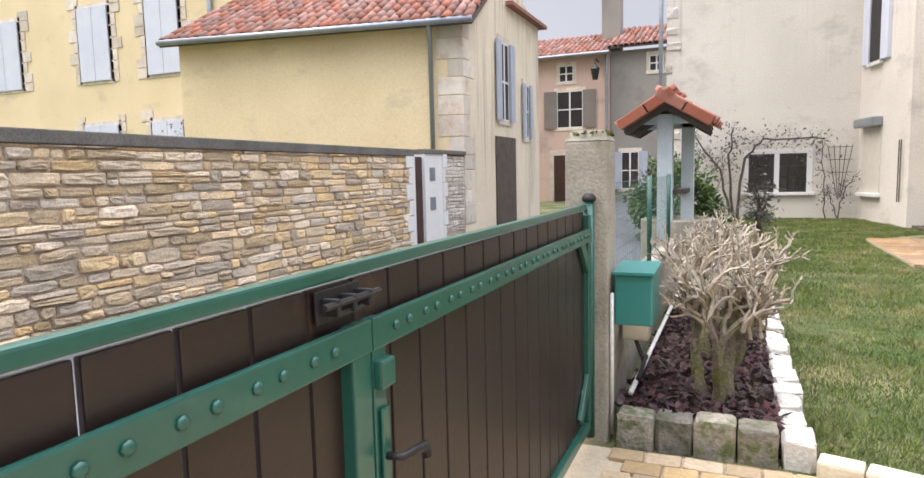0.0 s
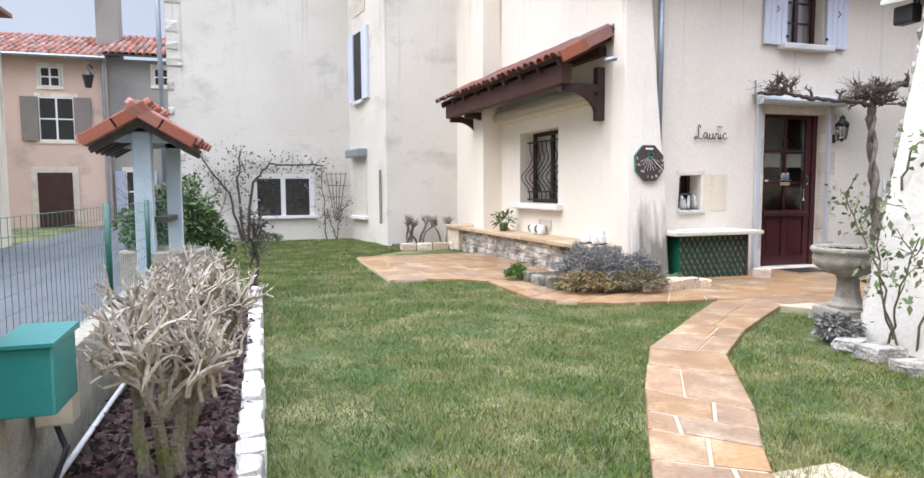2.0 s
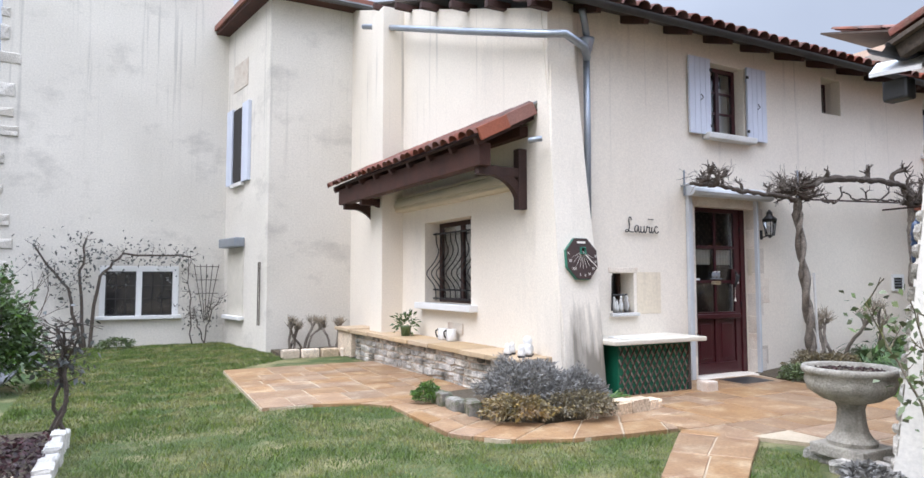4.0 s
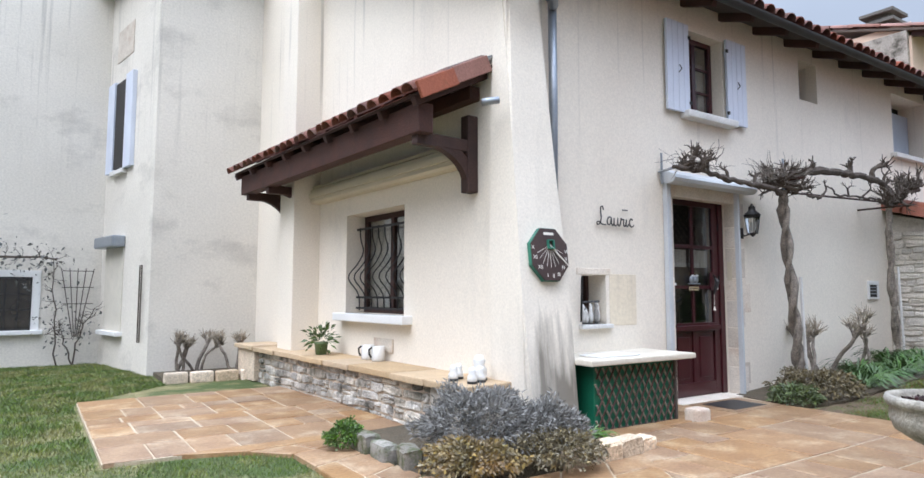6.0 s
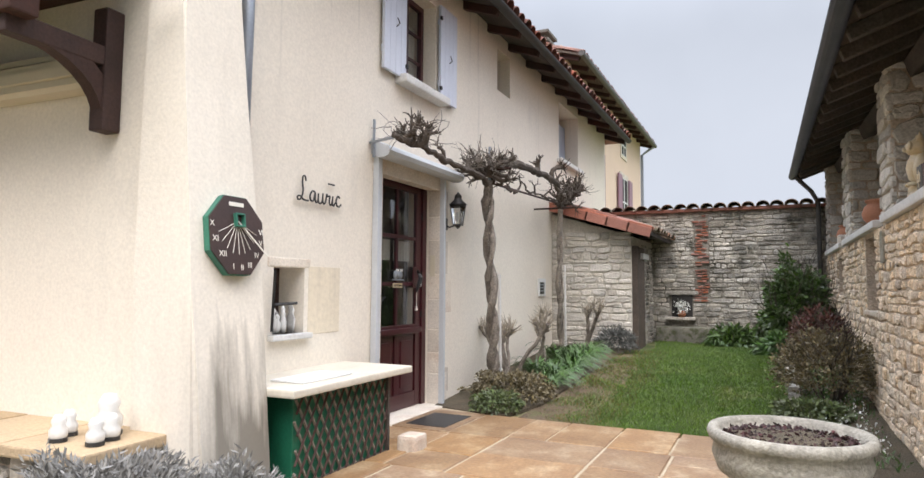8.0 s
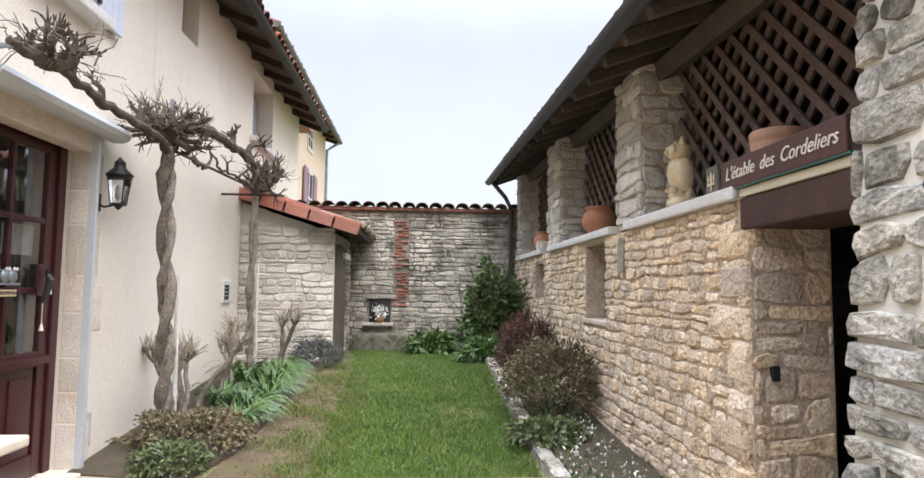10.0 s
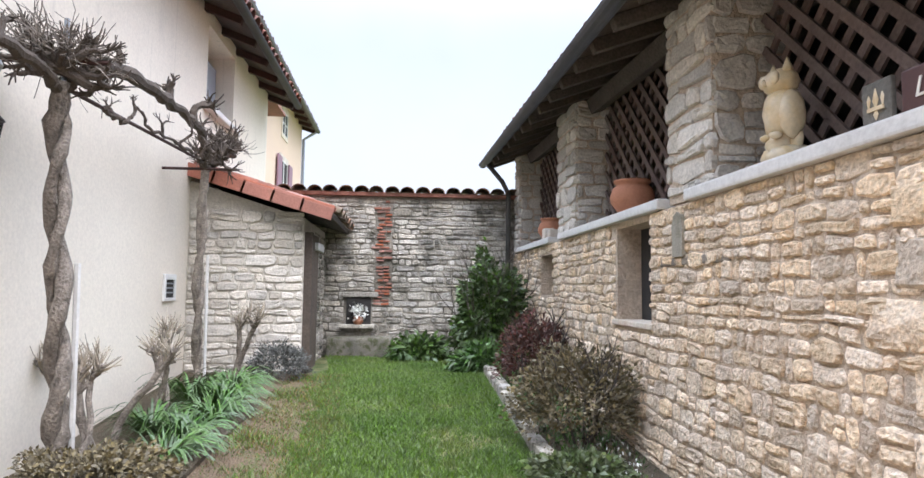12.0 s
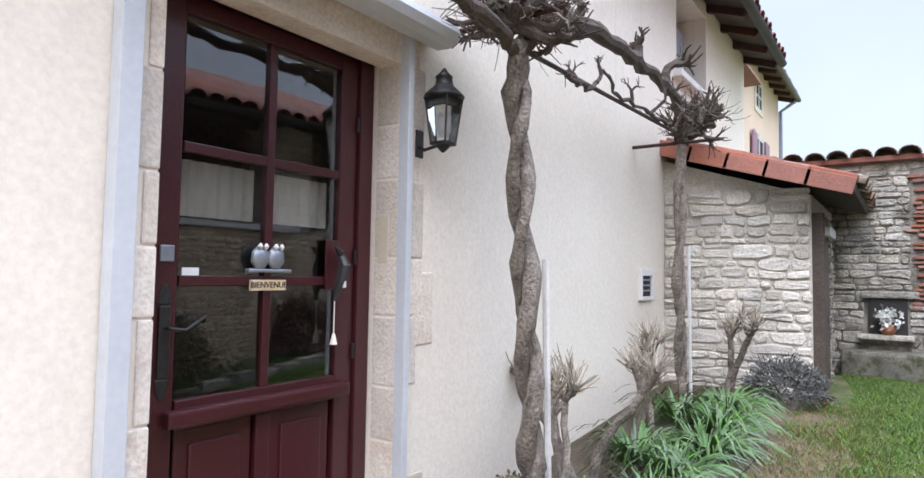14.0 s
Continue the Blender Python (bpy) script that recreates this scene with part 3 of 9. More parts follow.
def rubble(parent, m, width, height, course, length, materials, seed, near=None, holes=(), depth=0.06, limit=300, name="stone", lean=None, flat=1.2, wavy=0.4):
    """Rough stones laid in uneven courses on a wall face: m puts x along the face, z up, -y outwards. Those inside `near` (x0, x1)
    become parts, the others one joined mesh. holes: (x0, x1, z0, z1). lean: (left, right) shift of the ends with height."""
    rng = random.Random(seed)
    zs = [0.0]
    while zs[-1] < height - 0.03:
        zs.append(min(height, zs[-1] + course * rng.choice((0.65, 0.9, 1.0, 1.15, 1.4)) * rng.uniform(0.9, 1.1)))
    last = len(zs) - 1

    def bed(k, x):
        return zs[k] if k in (0, last) else zs[k] + wavy * course * noise.noise(Vector((x * 2.3, k * 7.3, seed))) + 0.6 * wavy * course * noise.noise(Vector((x * 7, k * 3.1, seed)))
    cells = []
    for k in range(last):
        mid, h = (zs[k] + zs[k + 1]) / 2, zs[k + 1] - zs[k]
        l, r = (lean[0] * mid, width - lean[1] * mid) if lean else (0, width)
        x = l - rng.uniform(0, length * 0.5)
        while x < r:
            w = length * flat ** 0.5 * rng.choice((0.45, 0.6, 0.8, 1, 1.2, 1.5)) * rng.uniform(0.85, 1.15)
            spans = [(max(x, l), min(x + w, r))]
            for a, b, c, d in holes:
                if c < mid < d:
                    spans = [q for x0, x1 in spans for q in ((x0, min(x1, a)), (max(x0, b), x1)) if q[1] - q[0] > 0.03]
            for x0, x1 in spans:
                if x1 - x0 > 0.03:
                    cut = rng.uniform(0.35, 0.65) if h > course * 1.1 and rng.random() < 0.3 else None
                    for u, v in (((0, cut), (cut, 1)) if cut else ((0, 1),)):
                        cells.append((k, x0, x1, u, v))
            x += w
    V, F, base, made = [], [], 0, 0
    for k, x0, x1, u, v in cells:
        xm = (x0 + x1) / 2 + rng.uniform(-0.2, 0.2) * (x1 - x0)
        skew = rng.uniform(-0.15, 0.15) * course

        def at(x, f):
            return (x, bed(k, x) * (1 - f) + bed(k + 1, x) * f)
        P = np.array([at(x0, u), at(xm, u), at(x1, u), at(x1, (u + v) / 2), at(x1, v), at(xm, v), at(x0, v), at(x0, (u + v) / 2)])
        P[3, 0] += skew * 0.4
        P[7, 0] += skew * 0.4
        c = P.mean(0)
        half = np.maximum(np.abs(P - c).max(0), 0.008)
        # round the four corners by an uneven amount
        for q in (0, 2, 4, 6):
            P[q] = c + (P[q] - c) * (1 - np.array([rng.uniform(0.05, 0.4) * half[1] / half[0], rng.uniform(0.04, 0.26)]).clip(0, 0.45))
        pr = rng.uniform(0.5, 1.6)
        gap = rng.uniform(0.002, 0.007)
        lift = depth * 0.38 * pr
        sx, sz = rng.uniform(-0.2, 0.2), rng.uniform(-0.2, 0.2)
        rows = []
        for inset, y in ((gap, 0.02), (gap + 0.003, -lift * 0.5), (gap + 0.008 + 0.008 * rng.random(), -lift)):
            q = c + (P - c) * np.maximum(1 - inset / half, 0.3)
            yy = y + (np.array([rng.uniform(-0.2, 0.2) * lift for _ in q]) + (q - c) @ np.array([sx, sz]) * 0.3 if y < 0 else 0)
            rows.append(np.stack([q[:, 0], np.zeros(8) + yy, q[:, 1]], 1))
        q = c + (P - c) * np.array([[rng.uniform(0.35, 0.6)] for _ in P])
        rows.append(np.stack([q[:, 0], np.array([-lift * rng.uniform(0.8, 1.35) for _ in q]) + (q - c) @ np.array([sx, sz]) * 0.3, q[:, 1]], 1))
        top = np.concatenate(rows + [[[c[0] + rng.uniform(-0.3, 0.3) * half[0], -lift * rng.uniform(0.85, 1.25), c[1] + rng.uniform(-0.3, 0.3) * half[1]]]])
        f = [(q * 8 + e, q * 8 + (e + 1) % 8, (q + 1) * 8 + (e + 1) % 8, (q + 1) * 8 + e) for q in range(3) for e in range(8)]
        f += [(24 + e, 24 + (e + 1) % 8, 32) for e in range(8)]
        if made < limit and (near is None or near[0] <= c[0] <= near[1]):
            me = bpy.data.meshes.new(name)
            me.from_pydata(top - np.array([c[0], 0, c[1]]), [], f)
            me.materials.append(materials[0])
            ob = new(name, me)
            ob.parent = parent
            ob.matrix_basis = m @ pose(c[0], 0, c[1])
            made += 1
        else:
            g = np.array(m)
            V.append(top @ g[:3, :3].T + g[:3, 3])
            F += [tuple(e + base for e in q) for q in f]
            base += len(top)
    if V:
        me = bpy.data.meshes.new("stonework")
        me.from_pydata(np.concatenate(V), [], F)
        me.materials.append(materials[1])
        ob = new("stonework", me)
        ob.parent = parent
        tagged(ob, kind="stuff")


def unit_tile(n=7):
    """A half-round clay tile, 1 long up the slope (+y), 1 wide at its lower end, with thickness."""
    bm = bmesh.new()
    rings = []
    for y, r in ((0, 0.5), (1, 0.4)):
        for k in (1.0, 0.86):
            rings.append([bm.verts.new((-r * k * math.cos(a), y, r * k * math.sin(a) * 0.85 + 0.04 * (y == 0))) for a in (math.pi * i / n for i in range(n + 1))])
    lo, loi, hi, hii = rings
    for a, b in ((lo, hi), (hii, loi), (loi, lo), (hi, hii)):
        for i in range(n):
            bm.faces.new((a[i], a[i + 1], b[i + 1], b[i]))
    return bm


TILES = {}


def tile_mesh(material):
    if material.name not in TILES:
        TILES[material.name] = mesh_of("roof_tile", unit_tile(), material, True)
    return TILES[material.name]


def tiled(parent, m, cols, rows, wide, run, material, rest=None, first_rows=0, seed=1, jitter=1.0, lift=0.0):
    """Canal tiles: m puts x along the eave, y up the slope. The lowest first_rows rows are parts, the others one joined mesh."""
    rng = random.Random(seed)
    V, F, base = [], [], 0
    src = tile_mesh(material)
    sv, sf = np.array([v.co for v in src.vertices]), [tuple(f.vertices) for f in src.polygons]
    for r in range(rows):
        for c in range(cols):
            loc = m @ pose((c + 0.5) * wide + rng.uniform(-1, 1) * 0.008 * jitter, r * run * 0.8 + rng.uniform(-1, 1) * 0.02 * jitter, lift + 0.004 * r + rng.uniform(0, 0.01) * jitter, 3, rng.uniform(-3, 3) * jitter, rng.uniform(-2, 2) * jitter) @ Matrix.Diagonal((wide * 0.98, run, wide * 0.95, 1))
            if r < first_rows:
                ob = new("roof_tile", src)
                ob.parent = parent
                ob.matrix_basis = loc
            else:
                a = np.array(loc)
                V.append(sv @ a[:3, :3].T + a[:3, 3])
                F += [tuple(i + base for i in q) for q in sf]
                base += len(sv)
    if V:
        me = bpy.data.meshes.new("tile_field")
        me.from_pydata(np.concatenate(V), [], F)
        me.materials.append(rest or material)
        me.polygons.foreach_set("use_smooth", [True] * len(me.polygons))
        ob = new("tile_field", me)
        ob.parent = parent
        tagged(ob, kind="stuff")


def cut_wall(name, axis, at, thick, a0, a1, z0, z1, holes, material, label):
    """A wall with real openings. axis "x": it runs along x, its outer face at y = at and its body beyond by thick. holes: (a, b, low, high)."""
    bm = bmesh.new()
    xs = sorted({a0, a1, *[h[0] for h in holes], *[h[1] for h in holes]})
    zs = sorted({z0, z1, *[h[2] for h in holes], *[h[3] for h in holes]})
    solid = {}
    for i in range(len(xs) - 1):
        for j in range(len(zs) - 1):
            cx, cz = (xs[i] + xs[i + 1]) / 2, (zs[j] + zs[j + 1]) / 2
            solid[i, j] = not any(h[0] < cx < h[1] and h[2] < cz < h[3] for h in holes)
    cache = {}

    def v(i, j, k):
        if (i, j, k) not in cache:
            cache[i, j, k] = bm.verts.new((xs[i], at + k * thick, zs[j]) if axis == "x" else (at + k * thick, xs[i], zs[j]))
        return cache[i, j, k]
    for (i, j), s in solid.items():
        if not s:
            continue
        for k in (0, 1):
            bm.faces.new((v(i, j, k), v(i + 1, j, k), v(i + 1, j + 1, k), v(i, j + 1, k)))
        for di, dj, e in ((-1, 0, ((i, j), (i, j + 1))), (1, 0, ((i + 1, j), (i + 1, j + 1))), (0, -1, ((i, j), (i + 1, j))), (0, 1, ((i, j + 1), (i + 1, j + 1)))):
            if not solid.get((i + di, j + dj), False):
                (p, q), (r, s2) = e
                bm.faces.new((v(p, q, 0), v(r, s2, 0), v(r, s2, 1), v(p, q, 1)))
    return solo(name, bm, material, label, "wall", kind="structure")


def text_part(name, words, size, m, material, parent, depth=0.004, shear=0.0, thick=0.0):
    cu = bpy.data.curves.new(name, "FONT")
    cu.body, cu.size, cu.extrude, cu.shear, cu.offset = words, size, depth, shear, thick
    cu.align_x, cu.align_y = "CENTER", "CENTER"
    cu.resolution_u = 3
    tmp = bpy.data.objects.new(name, cu)
    scene.collection.objects.link(tmp)
    me = bpy.data.meshes.new_from_object(tmp.evaluated_get(bpy.context.evaluated_depsgraph_get()))
    bpy.data.objects.remove(tmp)
    me.materials.clear()
    me.materials.append(material)
    ob = new(name, me)
    ob.parent = parent
    ob.matrix_basis = m
    return ob


def stuff(ob):
    return tagged(ob, kind="stuff")


def gz(x, y):
    """Height of the ground: level by the gate and the paving, rising gently along the far court."""
    k = min(1, max(0, (x - 8.6) / 4.6))
    return 0.33 * k * k * (3 - 2 * k)


# ---------------------------------------------------------------- ground
def ground_sheet():
    xs = [-400, -150, -60, -30, -15] + [i * 0.4 for i in range(-25, 46)] + [24, 32, 60, 150, 400]
    ys = [-400, -150, -60, -30, -15] + [i * 0.4 for i in range(-25, 51)] + [26, 34, 60, 150, 400]
    bm = bmesh.new()
    g = [[bm.verts.new((x, y, gz(x, y) + 0.012 * noise.noise(Vector((x * 0.9, y * 0.9, 0))) - 0.012)) for y in ys] for x in xs]
    for i in range(len(xs) - 1):
        for j in range(len(ys) - 1):
            bm.faces.new((g[i][j], g[i + 1][j], g[i + 1][j + 1], g[i][j + 1]))
    solo("ground", bm, LAWN, "mossy green lawn earth with worn patches", "ground", kind="structure", smooth=True)


ground_sheet()
bm = box(-5.3, -0.75, -40, 26.9, -0.2, 0.012)
bx(bm, -5.3, 4.0, 19.9, 26.9, -0.2, 0.010)
solo("road", bm, ASPHALT, "grey wet asphalt village street", "road", kind="structure")
solo("pavement", box(-0.75, 2.9, -6, 2.86, -0.1, 0.006), JOINT, "sandy joints under the gate paving", "pavement", kind="structure")

# ---------------------------------------------------------------- house: front wall, gable wall, tower, tall wall
front_holes = [(6.29, 6.65, 0.97, 1.485), (7.78, 9.0, -0.2, 2.5), (8.11, 8.86, 3.5, 4.56), (10.72, 11.22, 4.12, 4.72), (13.68, 14.98, 3.62, 4.74)]
wall_front = cut_wall("wall_front", "x", 8.72, 0.42, 5.3, 17.35, -0.2, 5.05, front_holes, PLASTER, "cream rendered house front with smooth worn lime")
GABLE = pose(5.1, 10, 0, 0, 0, 3.6)
wall_gable = cut_wall("wall_gable", "y", 0, 0.40, -1.45, 5.35, -0.2, 5.1, [(0.34, 1.77, 1.04, 2.32)], PLASTER, "off-white rendered gable wall with a barred window")
for q in wall_gable.data.vertices:
    if q.co.z > 5.0:
        q.co.z = 4.60 + 0.364 * (q.co.y + 10 - 8.2)
wall_gable.matrix_world = GABLE
solo("wall_pilaster", box(4.55, 5.0, 12.6, 13.2, 0, 6.2, 0.012), PLASTER, "white rendered pilaster beside the veranda roof", "wall", kind="structure")


def tower():
    t = thing("wall_tower", "tall pale rendered stair tower with shuttered window", "tower", kind="structure")
    bm = prism(bmesh.new(), [(3.1, 15.1), (7.5, 15.1), (7.5, 19.5), (2.3, 19.5)], -0.2, 7.05)
    part("tower_wall", bm, PLASTER_OLD, t)
    part("tower_eave", prism(bmesh.new(), [(2.85, 14.82), (7.6, 14.82), (7.6, 19.7), (2.0, 19.7)], 7.05, 7.13), DARKWOOD, t)
    part("tower_roof", prism(bmesh.new(), [(2.8, 14.78), (7.6, 14.78), (7.6, 19.7), (1.95, 19.7)], 7.132, 7.25), TILE_I, t)
    part("tower_gutter", tube(bmesh.new(), [(2.8, 14.74, 7.08), (7.5, 14.74, 7.08)], 0.06, 8), GUTTER, t)
    m = pose(3.1, 15.1, 0, 0, 0, 90 + 10.3)   # x along the face, away; -y out of the wall is +local y here
    # upper window with half-open shutters
    # dark sheet in place of the unlit room behind the window
    part("window_reveal", box(1.45, 2.05, -0.012, 0.05, 3.55, 5.15, 0.004, m), DARK, t)
    for x0, x1, a in ((1.05, 1.43, 0), (2.07, 2.45, 0)):
        b = box(x0, x1, 0.0, 0.075, 3.5, 5.2, 0.006, m)
        part("shutter", b, SHUTTER, t, "pale blue wooden shutter")
    part("window_sill", box(1.4, 2.1, 0, 0.1, 3.42, 3.5, 0.01, m), LEDGE, t)
    part("quoin_patch", box(1.3, 2.2, 0.0, 0.012, 5.6, 6.2, 0.004, m), DRESSED, t)
    # lower window with a rolled-up blind
    part("window_reveal", box(1.35, 2.35, -0.01, 0.02, 0.62, 2.15, 0.004, m), CURTAIN, t)
    part("roller_box", box(1.3, 2.4, 0.0, 0.22, 2.1, 2.3, 0.03, m), ZINC, t, "grey metal roller blind box")
    part("window_sill", box(1.28, 2.42, 0, 0.12, 0.55, 0.63, 0.012, m), WHITE, t)
    bm = bmesh.new()
    for dx in (0.25, 0.34):
        tube(bm, [m @ Vector((dx, 0.05, 0.5)), m @ Vector((dx, 0.05, 1.75))], 0.012, 5)
    part("plant_support", bm, OLDWOOD, t, "thin weathered wooden plant support")


tower()
solo("wall_tall", box(-1.72, 2.7, 17.7, 18.3, -0.2, 9.5), PLASTER_OLD, "tall pale rendered house wall with stains", "wall", kind="structure")


def tall_wall_trim():
    q = thing("quoins", "rough grey corner stones of the tall wall", "quoins", kind="structure")
    rng = random.Random(3)
    z = 0.9
    while z < 9:
        h = rng.uniform(0.2, 0.34)
        w = rng.choice((0.16, 0.3, 0.38))
        ob = new("stone", stone_set(STONE_W)[rng.randrange(14)])
        ob.parent = q
        ob.matrix_world = pose(-1.72 + w / 2 - 0.02, 17.71, z) @ Matrix.Diagonal((w, 0.07, h, 1))
        z += h + rng.uniform(0.05, 0.4)
    bm = bmesh.new()
    tube(bm, [(-1.86, 17.66, 0), (-1.86, 17.66, 9.4)], 0.055, 10)
    solo("downpipe", bm, ZINC, "grey zinc downpipe on the house corner", "downpipe", smooth=True)


tall_wall_trim()


def cellar_window():
    w = thing("window_1", "low pair of dark cellar windows with a white surround", "window", kind="structure")
    y = 17.7
    bm = bmesh.new()
    for a in ((0.16, 1.68, 1.58, 1.70), (0.16, 0.28, 0.64, 1.58), (1.54, 1.68, 0.64, 1.58), (0.83, 0.97, 0.64, 1.58)):
        bx(bm, a[0], a[1], y - 0.03, y + 0.02, a[2], a[3], 0.006)
    part("window_surround", bm, WHITE, w, "white painted surround")
    part("window_sill", box(0.1, 1.74, y - 0.1, y + 0.02, 0.56, 0.64, 0.012), WHITE, w)
    for x0, x1 in ((0.28, 0.83), (0.97, 1.54)):
        part("pane", box(x0, x1, y - 0.016, y + 0.01, 0.64, 1.58), DARKGLASS, w)
        f = bmesh.new()
        for z in (0.66, 1.0, 1.28, 1.555):
            bx(f, x0, x1, y - 0.032, y - 0.017, z - 0.014, z + 0.014)
        for k in range(4):
            x = x0 + (x1 - x0) * k / 3
            bx(f, x - 0.012, x + 0.012, y - 0.036, y - 0.02, 0.64, 1.58)
        part("window_bars", f, IRON, w, "black metal glazing bars")


cellar_window()

# corner pier with a worn foot
bm = bmesh.new()
lo = [(5.12, 8.14), (5.78, 8.16), (5.8, 8.74), (5.1, 8.74)]
hi = [(5.2, 8.62), (5.62, 8.62), (5.66, 8.76), (5.16, 8.76)]
levels = [(0.0, -0.1), (0.33, 1.35), (0.62, 2.6), (1.0, 4.9)]
rings = [[bm.verts.new((a[0] + (b[0] - a[0]) * k, a[1] + (b[1] - a[1]) * k, z)) for a, b in zip(lo, hi)] for k, z in levels]
for a, b in zip(rings, rings[1:]):
    for i in range(4):
        bm.faces.new((a[i], a[(i + 1) % 4], b[(i + 1) % 4], b[i]))
bm.faces.new(rings[-1])
bmesh.ops.bevel(bm, geom=[e for e in bm.edges if abs(e.verts[0].co.z - e.verts[1].co.z) > 0.5], offset=0.07, segments=3, affect="EDGES")
solo("wall_buttress", bm, PLASTER_FOOT, "battered rendered corner buttress with a damp streaked foot", "buttress", kind="structure", smooth=False)
# ---------------------------------------------------------------- house roof
def eave_roof(name, m, length, rise, run, tilt, label, step=0.75, tile_rows=6, ends=True, cols_w=0.22, rafters=True):
    """Roof over a wall: m puts x along the eave, y inwards, at gutter height."""
    t = thing(name, label, "roof", kind="structure")
    slope = m @ pose(0, 0, 0, tilt, 0, 0)
    part("boarding", box(0, length, 0, run, -0.01, 0.02, 0, slope), OLDWOOD, t)
    if rafters:
        n = int(length / step)
        for i in range(n + 1):
            x = 0.06 + i * (length - 0.12) / n
            part("rafter", box(x - 0.04, x + 0.04, 0.04, 0.75, -0.11, -0.012, 0.004, slope), DARKWOOD, t)
    g = bmesh.new()
    n = 8
    a = [[g.verts.new((x, -0.02 + 0.065 * math.cos(k), 0.0 + 0.065 * math.sin(k))) for k in (math.pi + math.pi * i / n for i in range(n + 1))] for x in (-0.02, length + 0.02)]
    for i in range(n):
        g.faces.new((a[0][i], a[0][i + 1], a[1][i + 1], a[1][i]))
    bmesh.ops.solidify(g, geom=list(g.faces), thickness=0.006)
    bmesh.ops.transform(g, matrix=m, verts=g.verts)
    part("gutter", g, GUTTER, t, "dark half-round gutter")
    tiled(t, slope @ pose(0, -0.03, 0.05), int(length / cols_w), tile_rows, length / int(length / cols_w), run / tile_rows * 1.22, TILE, TILE_I, 1, seed=len(name))
    return t


eave_roof("roof_front", pose(4.92, 8.2, 4.76), 12.5, 1.2, 6.4, 20, "old red canal tile roof with exposed rafters", tile_rows=15)
for i in range(6):
    y = 8.5 + i * 0.95
    solo("verge_rafter", box(4.80 - 0.063 * (y - 10), 5.2, y - 0.045, y + 0.045, 4.56 + 0.364 * (y - 8.2), 4.66 + 0.364 * (y - 8.2), 0.006), DARKWOOD, "short dark purlin end under the tiled verge", "purlin", group="verge purlins")
# the room's dimness is painted: dark colours on ceiling, inner wall and floor
solo("ceiling_house", box(5.6, 17.3, 8.8, 15, 4.9, 4.95), DARK, "closed house ceiling coloured near-black for the unlit room", "ceiling", kind="structure")
# timber colour used only to darken the wall behind the door glass
solo("wall_back", box(5.3, 17.35, 12.5, 12.7, -0.2, 5.0), OLDWOOD, "plain inner house wall coloured dark for the dim room", "wall", kind="structure")
solo("floor", box(5.5, 17.3, 9.14, 12.5, -0.1, 0.0), DARK, "stone house floor coloured near-black for the unlit room", "floor", kind="structure")

bm = bmesh.new()
tube(bm, [(4.62, 13.9, 6.3), (4.66, 13.2, 6.05), (4.85, 10.2, 4.95), (5.0, 8.5, 4.35), (5.2, 8.2, 4.28), (5.55, 8.3, 4.22), (5.8, 8.56, 4.2)], 0.05, 8)
solo("gutter_pipe", bm, ZINC, "grey zinc gutter pipe under the eaves", "gutter", smooth=True)
bm = bmesh.new()
lathe(bm, [(0.05, 0), (0.06, 0.02), (0.10, 0.16), (0.11, 0.2)], 14, (5.82, 8.6, 4.26))
tube(bm, [(5.82, 8.6, 4.3), (5.83, 8.61, 3.2), (5.85, 8.66, 1.2)], 0.045, 10)
tube(bm, [(5.62, 8.42, 4.74), (5.72, 8.5, 4.62), (5.82, 8.58, 4.44)], 0.045, 10)
solo("downpipe", bm, ZINC, "grey zinc downpipe with a funnel head on the corner", "downpipe", smooth=True)

